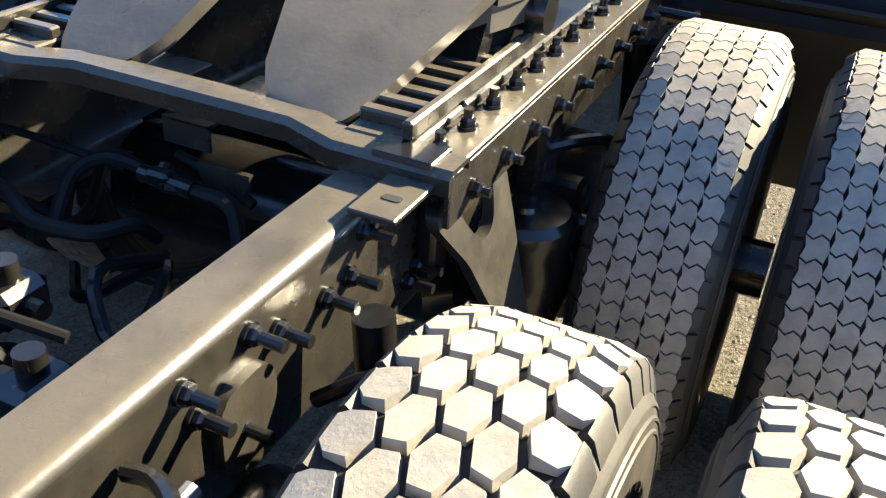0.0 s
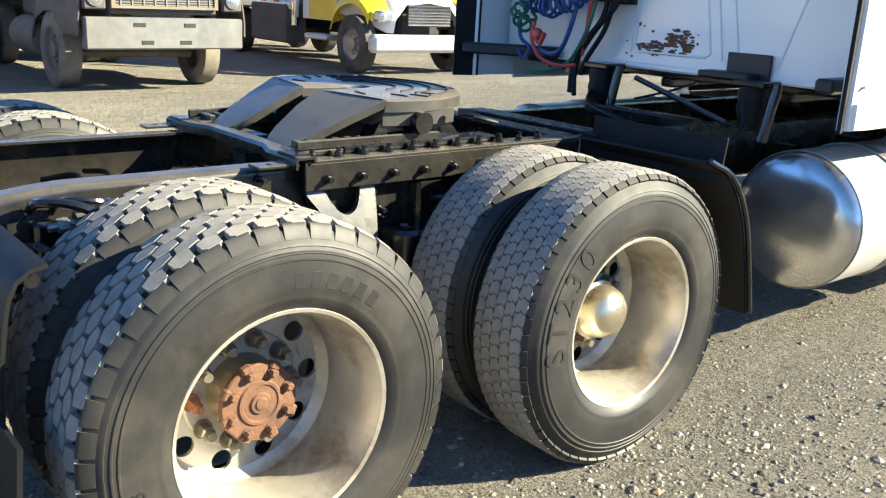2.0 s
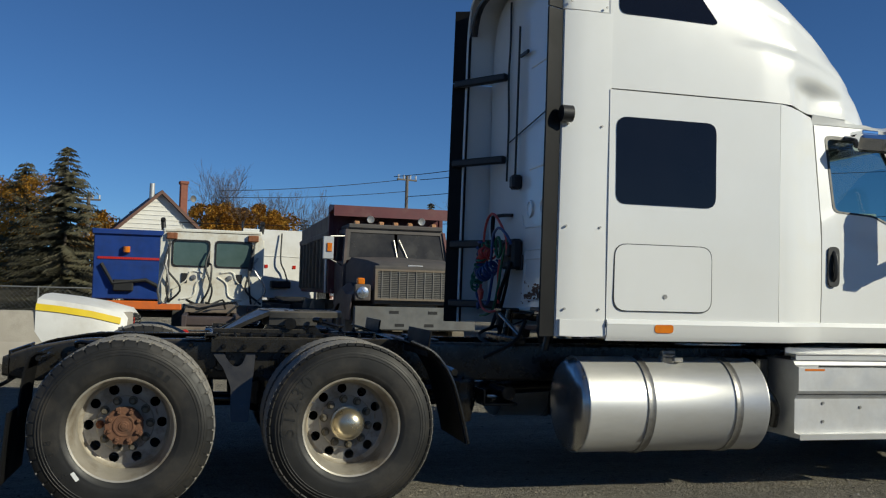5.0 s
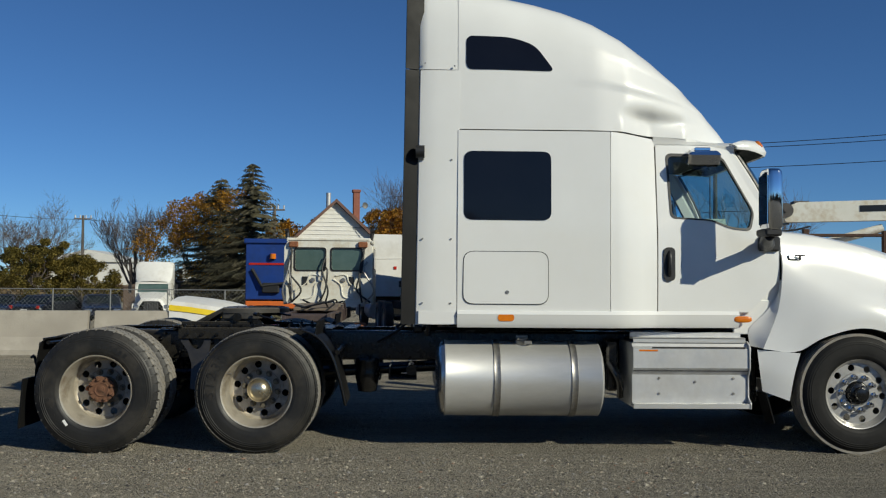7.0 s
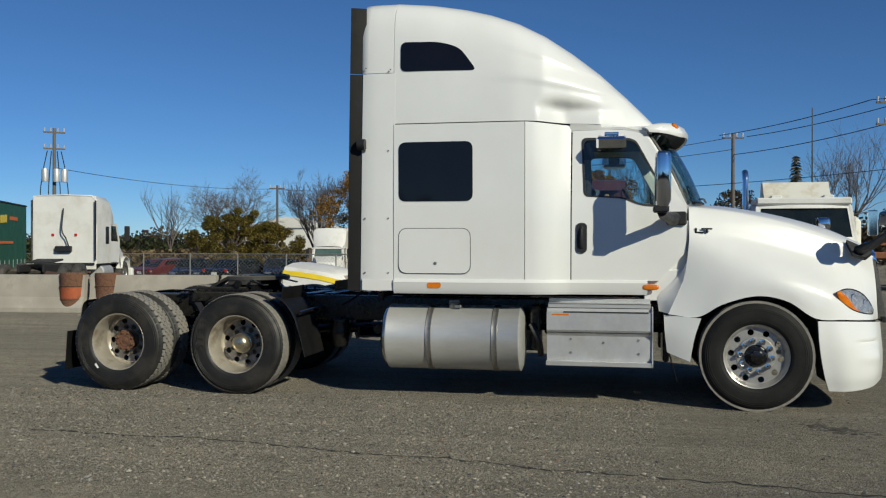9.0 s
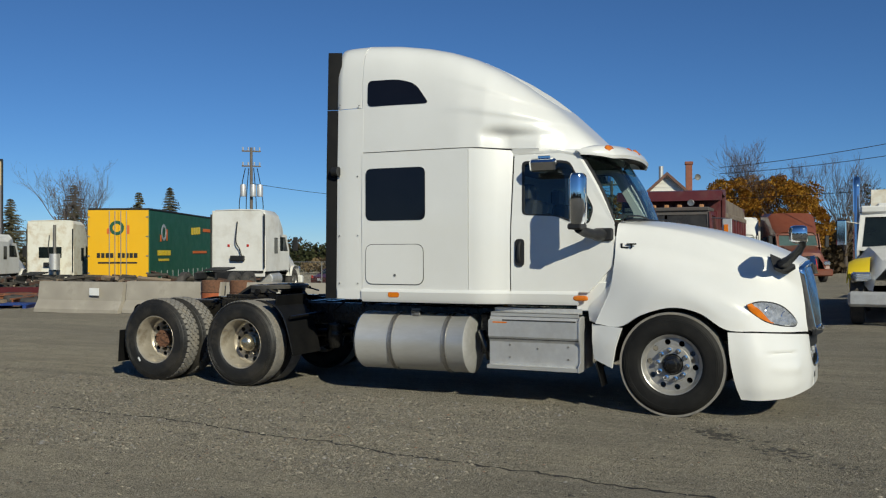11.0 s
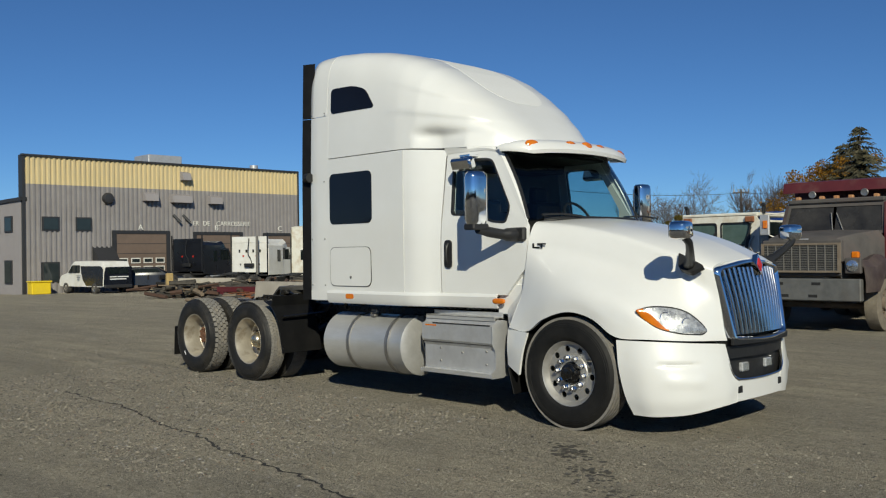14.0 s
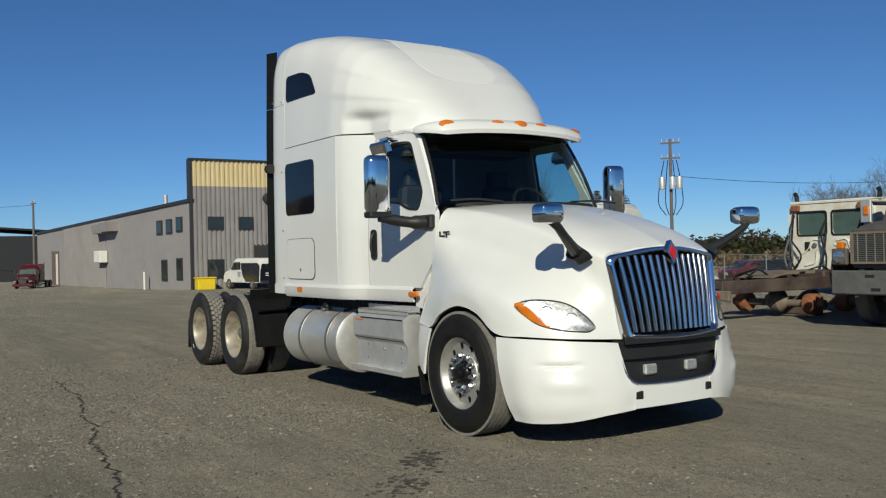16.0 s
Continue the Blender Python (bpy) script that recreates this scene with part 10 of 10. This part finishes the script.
# ---- trees ----
def limb(b, p, d, length, r, depth, rnd, spread, up, tips):
    n = 4
    pts, rs = [p], [r]
    for i in range(n):
        d = (d + Vector((rnd.gauss(0, 0.12), rnd.gauss(0, 0.12), rnd.gauss(0, 0.08) + up * 0.12))).normalized()
        pts.append(pts[-1] + d * length / n)
        rs.append(r * (1 - 0.45 * (i + 1) / n))
    b.tube(pts, rs, 6 if r > 0.05 else (4 if r > 0.02 else 3), caps=False)
    if depth == 0:
        tips.append((pts[-1], d))
        return
    k = rnd.choice((3, 4)) if depth > 1 else rnd.choice((3, 4, 5))
    for j in range(k):
        f = 0.35 + 0.65 * (j + rnd.random()) / k
        q = pts[0].lerp(pts[-1], 0)
        i0 = min(n - 1, int(f * n))
        q = pts[i0].lerp(pts[i0 + 1], f * n - i0)
        nd = (d + Vector((rnd.gauss(0, spread), rnd.gauss(0, spread), rnd.gauss(0.05, spread * 0.6)))).normalized()
        limb(b, q, nd, length * rnd.uniform(0.55, 0.78), max(0.006, rs[i0] * 0.6), depth - 1, rnd, spread, up, tips)


def bare_tree(m, h, seed, label, spread=0.55, up=0.5, r=0.16, depth=4):
    t = thing("tree", label, "tree", m)
    rnd = tree_noise(seed)
    tb, cb, tips = B(), B(), []
    tb.tube([(0, 0, -0.1), (0.03, 0.02, h * 0.12), (0.02, -0.03, h * 0.25)], [r * 1.25, r, r * 0.85], 10)
    part("trunk", tb, BARK, t)
    for j in range(7):
        a = j * 2.4 + rnd.random()
        limb(cb, Vector((0.02, -0.02, h * rnd.uniform(0.16, 0.26))), Vector((math.cos(a) * spread, math.sin(a) * spread, 0.8)).normalized(), h * rnd.uniform(0.34, 0.46), r * 0.5, depth, rnd, spread * 0.72, up, tips)
    part("crown", cb, TWIG, t)
    return t


def leaf_cloud(b, rnd, c, rad, n, size, squash=0.8):
    for _ in range(n):
        v = Vector((rnd.gauss(0, 1), rnd.gauss(0, 1), rnd.gauss(0, 1)))
        v = v.normalized() * rad * rnd.random() ** 0.4
        p = Vector(c) + Vector((v.x, v.y, v.z * squash))
        a = Vector((rnd.gauss(0, 1), rnd.gauss(0, 1), rnd.gauss(0, 1))).normalized()
        q = a.orthogonal().normalized()
        s = size * rnd.uniform(0.6, 1.4)
        o = len(b.v)
        b.v += [tuple(p + a * s), tuple(p + q * s * 0.7), tuple(p - a * s), tuple(p - q * s * 0.7)]
        b.f.append((o, o + 1, o + 2, o + 3))
        b.mi.append(0)


def flat_part(name, b, material, parent, label=""):
    me = bpy.data.meshes.new(name)
    me.from_pydata(b.v, [], b.f)
    me.materials.append(material)
    return part(name, me, None, parent, label)


def leafy_tree(m, h, seed, mat, label, width=0.5, leaves=5200, size=0.075):
    t = thing("tree", label, "tree", m)
    rnd = tree_noise(seed)
    tb, tips = B(), []
    tb.tube([(0, 0, -0.1), (0.02, 0.03, h * 0.2), (0.0, 0.0, h * 0.4)], [0.16, 0.13, 0.09], 8)
    for j in range(6):
        a = j * 2.4 + rnd.random()
        limb(tb, Vector((0, 0, h * rnd.uniform(0.15, 0.38))), Vector((math.cos(a) * 0.6, math.sin(a) * 0.6, 0.8)).normalized(), h * 0.38, 0.06, 2, rnd, 0.45, 0.5, tips)
    part("trunk", tb, BARK, t)
    cb = B()
    clumps = []
    for _ in range(56):
        a, rr, z = rnd.random() * 6.28, rnd.random() ** 0.5, rnd.uniform(0.22, 1.0)
        prof = math.sin(min(1, (z - 0.12) / 0.95) * math.pi) ** 0.6
        clumps.append((math.cos(a) * rr * width * h * 0.5 * prof, math.sin(a) * rr * width * h * 0.5 * prof, z * h * 0.94, rnd.uniform(0.06, 0.13) * h))
    clumps += [(p.x, p.y, p.z, 0.07 * h) for p, d in tips[::3]]
    for x, y, z, r in clumps:
        leaf_cloud(cb, rnd, (x, y, z), r, leaves // len(clumps), size)
    flat_part("crown", cb, mat, t)
    return t


def spruce(m, h, seed, label, width=0.22):
    t = thing("tree", label, "tree", m)
    rnd = tree_noise(seed)
    part("trunk", B().tube([(0, 0, -0.1), (0, 0, h * 0.98)], [0.16, 0.015], 8), BARK, t)
    cb = B()
    z = h * 0.08
    while z < h * 0.99:
        f = 1 - z / h
        L = width * h * (f ** 0.85) + 0.08
        k = int(8 + 10 * f)
        for j in range(k):
            a = rnd.random() * 6.28
            l = L * rnd.uniform(0.65, 1.15)
            d = Vector((math.cos(a), math.sin(a), -0.12 - 0.18 * rnd.random()))
            side = Vector((-math.sin(a), math.cos(a), 0))
            n = max(3, int(l * 7))
            for i in range(n):
                u = (i + 0.6) / n
                c = Vector((0, 0, z + rnd.uniform(-0.05, 0.05))) + d * l * u + Vector((0, 0, 0.10 * l * u * u))
                for w in (-1, 1, 0):
                    s = (0.16 + 0.05 * rnd.random()) * (1.15 - 0.5 * u)
                    tip = c + side * w * s * 1.7 + d * s * 0.9 + Vector((0, 0, -0.06 - 0.10 * rnd.random()))
                    o = len(cb.v)
                    q = Vector((0, 0, 1)) * s * 0.28 + side * s * (0.0 if w else 0.4)
                    cb.v += [tuple(c + q), tuple(tip), tuple(c - q)]
                    cb.f.append((o, o + 1, o + 2))
                    cb.mi.append(0)
        z += 0.22 + 0.10 * f
    flat_part("crown", cb, NEEDLE, t)
    return t


spruce(pose(-41.0, -6.4, -0.65), 8.7, 1, "tall dark spruce beside the house", 0.50)
spruce(pose(-46.0, -9.2, -0.65), 8.45, 2, "dark spruce behind the yard", 0.60)
leafy_tree(pose(-47.5, -10.6, -0.65), 7.5, 3, LEAF_O, "orange autumn tree behind the spruces", 1.0, 20000, 0.065)
leafy_tree(pose(-46.5, -5.2, -0.65), 5.9, 4, LEAF_O, "orange autumn tree between spruce and house", 0.8, 8000, 0.09)
leafy_tree(pose(-52.0, 0.9, 0), 6.5, 5, LEAF_O, "orange autumn tree behind the house", 0.75, 16000, 0.085)
leafy_tree(pose(-52.0, 3.9, 0), 6.3, 6, LEAF_O, "orange autumn tree by the road", 0.8, 16000, 0.085)
bare_tree(pose(-53.0, 2.4, 0), 7.2, 7, "bare grey tree among orange trees", 0.6, 0.6, 0.16, 5)
bare_tree(pose(-58.0, 7.2, 0), 7.2, 37, "thin bare grey tree behind parked trucks", 0.45, 0.7, 0.14, 4)
bare_tree(pose(-50.0, -22.1, ground_z(-50, -22.1)), 6.6, 8, "wide bare tree behind the fence", 0.85, 0.35, 0.2, 5)
bare_tree(pose(-50.0, -15.6, ground_z(-50, -15.6)), 6.3, 9, "upright bare tree behind the fence", 0.42, 0.6, 0.17, 5)
leafy_tree(pose(-44.5, -19.6, ground_z(-44.5, -19.6)), 4.2, 10, LEAF_Y, "olive-yellow bushy tree at the fence", 1.35, 30000, 0.06)
leafy_tree(pose(-46.5, -17.6, ground_z(-46.5, -17.6)), 3.7, 11, LEAF_Y, "olive bush at the fence", 1.4, 20000, 0.06)
bare_tree(pose(-41.0, -46.0, -0.5), 8.2, 12, "bare tree beside the workshop", 0.6, 0.6, 0.18)
spruce(pose(-56.0, -62.0, -0.6), 9.0, 13, "dark spruce beyond the workshop", 0.40)
spruce(pose(-60.0, -57.5, -0.6), 8.2, 33, "dark spruce beyond the workshop", 0.42)
spruce(pose(-52.0, -66.0, -0.6), 7.4, 14, "dark spruce beyond the workshop", 0.44)
spruce(pose(-56.0, -50.0, -0.6), 8.2, 15, "dark spruce behind the trailer", 0.38)
bare_tree(pose(-62.0, -33.0, -0.5), 6.5, 16, "thin bare tree far behind the trailer", 0.4, 0.8, 0.12, 3)
bare_tree(pose(-66.0, 22.0, 0), 9.5, 17, "bare tree behind the crane truck", 0.6, 0.6, 0.2)
bare_tree(pose(-58.0, 28.0, 0), 9.0, 18, "bare tree at the road", 0.6, 0.6, 0.2)
spruce(pose(-72.0, 19.5, 0), 9.2, 19, "small dark spruce in the distance", 0.22)
leafy_tree(pose(-70.0, 14.0, 0), 6.2, 20, LEAF_B, "brown half-bare tree far off", 1.0, 4500, 0.09)
leafy_tree(pose(-75.0, 10.0, 0), 7.0, 22, LEAF_G, "dark green tree far off", 0.9, 4500, 0.09)


def scrub(x0, y0, x1, y1, n, h, seed, mat, label):
    """A far hedge of uncounted bushes."""
    rnd = tree_noise(seed)
    b = B()
    for k in range(n):
        t = (k + rnd.random()) / n
        x, y = x0 + (x1 - x0) * t + rnd.gauss(0, 1.5), y0 + (y1 - y0) * t + rnd.gauss(0, 1.5)
        hh = h * rnd.uniform(0.55, 1.15)
        leaf_cloud(b, rnd, (x, y, hh * 0.36), hh * 0.66, 330, 0.20, 0.85)
    me = bpy.data.meshes.new("scrub")
    me.from_pydata(b.v, [], b.f)
    me.materials.append(mat)
    tagged(new("scrub", me), label, "bushes", kind="stuff")


scrub(-85, 40, -85, -10, 60, 4.2, 31, LEAF_B, "brown autumn scrub along the far road")
scrub(-78, -10, -80, -60, 60, 3.4, 32, LEAF_B, "brown scrub and hedges far behind the fence")
scrub(-75, -28, -62, -75, 60, 2.9, 33, LEAF_G, "dark green hedge far behind the trailer")
scrub(-62, -2, -60, 30, 60, 4.6, 34, LEAF_B, "brown scrub behind the parked trucks")
scrub(30, -120, -45, -110, 40, 4.5, 35, LEAF_B, "brown scrub far beyond the workshop")

scrub(-66, -12, -58, -40, 70, 1.3, 36, LEAF_T, "tan dry grass before the far hedge")

# unseen low brown belt, added on the sunny side to darken chrome reflections
def reflection_belt():
    rnd = random.Random(77)
    rows = []
    for k in range(140):
        a = radians(-68 + 160 * k / 139)
        r = 62 + rnd.uniform(-1.5, 1.5)
        x, y, h = r * math.cos(a), 4 + r * math.sin(a), 4.6 + 1.4 * math.sin(k * 0.33) + rnd.uniform(-0.8, 0.9)
        rows.append([(x, y, -0.2), (x * 0.99, y * 0.99, h * 0.6), (x, y, h), (x * 1.03, y * 1.03, h * 0.9), (x * 1.05, y * 1.05, -0.2)])
    tagged(part("backdrop", B().grid(rows), LEAF_B), "unseen brown belt added to darken reflections on the sunny side", "wood", kind="structure")


reflection_belt()
# ---- poles and wires ----
def pole(m, h, label, transformers=False, arms=1):
    t = thing("utility_pole", label, "pole", m)
    part("shaft", B().tube([(0, 0, -0.2), (0, 0, h)], [0.13, 0.09], 10), POLEWOOD, t)
    for k in range(arms):
        part("cross_arm", B().box((0, 0, h - 0.25 - k * 1.0), (0.09, 1.25, 0.09), 0.01), POLEWOOD, t)
        for y in (-0.55, -0.2, 0.2, 0.55):
            part("insulator", B().cyl((0, y, h - 0.2 - k * 1.0), (0, y, h + 0.02 - k * 1.0), 0.05, n=8), ALUBOX, t)
    if transformers:
        for y in (-0.55, 0.10, 0.55):
            part("transformer", B().lathe([(0.0, h - 3.3), (0.19, h - 3.3), (0.20, h - 3.22), (0.20, h - 2.6), (0.17, h - 2.5), (0.0, h - 2.48)], 16, (0.28, y, 0), 'z'), ALUBOX, t)
        for y in (-0.8, -0.35, 0.3, 0.75):
            part("jumper", B().tube(curve_through([(0.1, y * 0.5, h - 1.4), (0.2, y * 0.8, h - 2.6), (0.25, y * 1.0, h - 4.2), (0.1, y * 0.4, h - 5.0)], 14), 0.03, 5), BLACKPLASTIC, t)
    return t


pole(pose(-40.0, -29.0, -0.4, 0, 0, 40), 9.0, "wooden utility pole with grey transformers", True, 2)
pole(pose(-35.0, 17.1, 0, 0, 0, 15), 8.3, "wooden utility pole with wires by the road", False, 2)
pole(pose(-43.7, 11.2, 0, 0, 0, 15), 7.8, "wooden utility pole behind the tanker", False, 1)
pole(pose(-60.0, -22.5, -0.7, 0, 0, 15), 7.0, "distant leaning utility pole")
pole(pose(-9.5, -80.0, -1.0, 0, 0, 10), 8.2, "utility pole beyond the workshop wing")
pole(pose(-46.0, -6.0, 0), 6.0, "thin utility pole behind the house", False, 1)


def wire(a, c, sag, name="overhead_wire"):
    a, c = Vector(a), Vector(c)
    pts = [a.lerp(c, t) - Vector((0, 0, sag * 4 * t * (1 - t))) for t in np.linspace(0, 1, 20)]
    tagged(part(name, B().tube(pts, 0.022, 4), BLACKPLASTIC), "black overhead power line between poles", "wire", group="overhead wires")


for dy, dz in ((-0.75, 0.0), (0.75, -0.1), (0.0, -1.1)):
    wire((-35.0, 17.1 + dy, 8.2 + dz), (-43.7, 11.2 + dy, 7.7 + dz), 0.15)
    wire((-35.0, 17.1 + dy, 8.2 + dz), (-20.0, 40.0 + dy, 9.0 + dz), 0.4)
for dz in (0.0, -0.35):
    wire((-43.7, 11.2, 7.6 + dz * 2), (-44.0, 0.8, 6.4 + dz), 0.15)
wire((-35.0, 17.1, 5.0), (-46.0, -6.0, 4.8), 0.4)
wire((-35.0, 17.1, 5.0), (-20.0, 40.0, 6.0), 0.4)
wire((-9.5, -80.0, 6.8), (30.0, -95.0, 6.5), 0.6)
wire((-60.0, -22.5, 6.0), (-40.0, -29.0, 6.2), 0.4)
wire((-60.0, -22.5, 6.0), (-46.0, -6.0, 5.6), 0.4)
solid("whip_aerial", B().tube([(0, 0, 0), (0, 0, 2.0)], [0.02, 0.012], 6), BLACKPLASTIC, "thin whip aerial on the tanker roof", "aerial", pose(-12.0, 9.4, 2.65))

# chain-link fence behind the yard
fence = thing("fence", "chain-link fence with steel posts", "fence", pose(-33.2, 0, -0.69))
for k in range(10):
    part("fence_post", B().cyl((0, -27 + k * 2.6, 0), (0, -27 + k * 2.6, 1.75), 0.035, n=8), MESHWIRE, fence)
part("top_rail", B().cyl((0, -27, 1.72), (0, -3.4, 1.72), 0.025, n=6), MESHWIRE, fence)
fb = B()
for k in range(116):
    y = -27 + k * 0.19
    for s in (1, -1):
        fb.tube([(0, y, 0.05 if s > 0 else 1.7), (0, y + 1.65, 1.7 if s > 0 else 0.05)], 0.004, 3, caps=False)
tagged(part("wire_mesh", fb, MESHWIRE, fence), kind="stuff")
tagged(solid("brown_shed", B().box((0, 0, 0.9), (2.5, 4.5, 1.8), 0.02).prism([(-2.4, 1.75), (2.4, 1.75), (0.0, 2.3)], 'x', -1.3, 1.3), DOORBROWN, "low brown shed behind the fence", "shed", pose(-47.0, -12.6, -0.7)))
tagged(solid("far_house", B().box((0, 0, 1.6), (5, 9, 3.2), 0.0).prism([(-4.8, 3.1), (4.8, 3.1), (0, 4.2)], 'x', -2.7, 2.7), WHITEPAINT, "pale bungalow far behind the fence", "house", pose(-76, -27, 0)))
tagged(solid("far_house", B().box((0, 0, 1.4), (5, 7, 2.8), 0.0).prism([(-3.8, 2.7), (3.8, 2.7), (0, 3.7)], 'x', -2.7, 2.7), WHITEPAINT, "white bungalow far behind the fence", "house", pose(-72, -14, 0)))

# scrap heaps between the barrier and the workshop
def scrap_heap(x0, y0, x1, y1, n, seed, label, top=0.75, spread=0.7):
    """A long low heap of old planks, bars and hoses lying across one another."""
    r = random.Random(seed)
    b = B()
    for k in range(n):
        t = r.random()
        x, y = x0 + (x1 - x0) * t + r.gauss(0, spread), y0 + (y1 - y0) * t + r.gauss(0, spread)
        z = ground_z(x, y) + 0.05 + r.random() ** 1.3 * top * (0.6 + 0.4 * math.sin(9 * t + seed) ** 2)
        a, e, l = r.uniform(0, 6.28), r.uniform(-0.16, 0.16), r.uniform(0.5, 1.4)
        d = Vector((math.cos(a), math.sin(a), e)) * l
        p, q = Vector((x, y, z)) - d * 0.5, Vector((x, y, z)) + d * 0.5
        b.cur = (0, 1, 0, 2, 1, 3)[k % 6]
        b.cyl(tuple(p), tuple(q), r.uniform(0.035, 0.11), n=5)
    ob = part("scrap_heap", b, [SCRAPDARK, SCRAPDARK, OLDWOOD, RUSTDARK])
    tagged(ob, label, "scrap heap", kind="stuff")


SCRAPDARK = surf("dark_scrap", (0.035, 0.032, 0.028), (0.09, 0.078, 0.062), 6, 0.85)
scrap_heap(-13.0, -26.5, -17.4, -20.2, 380, 3, "long low heap of dark planks and rusty bars behind the barriers", 0.72)
scrap_heap(-17.4, -20.2, -18.6, -14.5, 220, 7, "heap of dark scrap timber behind the barriers", 0.85)
scrap_heap(-9.8, -18.6, -12.4, -19.6, 60, 5, "broken planks and scrap on the ground by the barriers", 0.14, 0.35)
rnd = tree_noise(40)
for k in range(48):
    t = rnd.random()
    x, y = -11.2 - 6.5 * t + rnd.gauss(0, 0.5), -15.0 - 11.0 * t + rnd.gauss(0, 0.7)
    a = rnd.uniform(0, 180)
    gz = ground_z(x, y)
    if k % 3 == 0:
        solid("plank", B().box((0, 0, 0.06), (rnd.uniform(1.2, 2.8), 0.2, 0.10), 0.01), OLDWOOD, "weathered timber plank on the ground", "plank", pose(x, y, gz, 0, 0, a), "scrap timber")
    elif k % 3 == 1:
        solid("old_tyre", B().lathe([(0.28, 0.0), (0.46, 0.0), (0.50, 0.06), (0.50, 0.20), (0.46, 0.26), (0.28, 0.26), (0.30, 0.13)], 22, axis='z', closed=True), TYREBG, "worn truck tyre lying on the ground", "tyre", pose(x, y, gz, 0, 0, a), "old tyres")
    else:
        solid("steel_beam", B().box((0, 0, 0.02), (2.6, 0.16, 0.03)).box((0, 0, 0.13), (2.6, 0.03, 0.2)).box((0, 0, 0.24), (2.6, 0.16, 0.03)), RUST, "rusty steel beam on the ground", "beam", pose(x, y, gz, 0, 0, a), "scrap steel")
solid("red_beam", B().box((0, 0, 0.35), (3.6, 0.2, 0.22), 0.01).box((-1.5, 0, 0.12), (0.2, 0.5, 0.24)).box((1.5, 0, 0.12), (0.2, 0.5, 0.24)), REDCAR, "faded red steel frame on the ground", "beam", pose(-14.2, -21.6, ground_z(0, -21.6), 0, 0, 125))
solid("pallet", B().box((0, 0, 0.12), (1.2, 1.0, 0.03)).box((0, 0.4, 0.05), (1.2, 0.1, 0.1)).box((0, -0.4, 0.05), (1.2, 0.1, 0.1)), BLUE, "blue wooden pallet on the ground", "pallet", pose(-9.8, -15.4, ground_z(0, -15.4), 0, 0, 30))
solid("timber_post", B().box((0, 0, 0.55), (0.30, 0.22, 1.1), 0.03), POSTTAN, "weathered yellow-tan timber guard post", "post", pose(-13.0, -26.9, ground_z(0, -26.9)))
co = thing("traffic_cone", "orange and white traffic cone on a barrier", "cone", pose(-9.6, -13.6, 0.0))
part("cone", B().lathe([(0.14, 0.0), (0.03, 0.7), (0.0, 0.7)], 16, axis='z').box((0, 0, 0.02), (0.36, 0.36, 0.04)), ORANGEP, co)
part("band", B().lathe([(0.098, 0.30), (0.068, 0.48)], 16, axis='z'), WHITESTICK, co)

# red truck before the far shed
sleeper_truck(pose(-5.9, -63.0, -0.6, 0, 0, 62) @ Matrix.Scale(0.62, 4), REDCAR, "red truck parked before the dark shed", h=2.3)
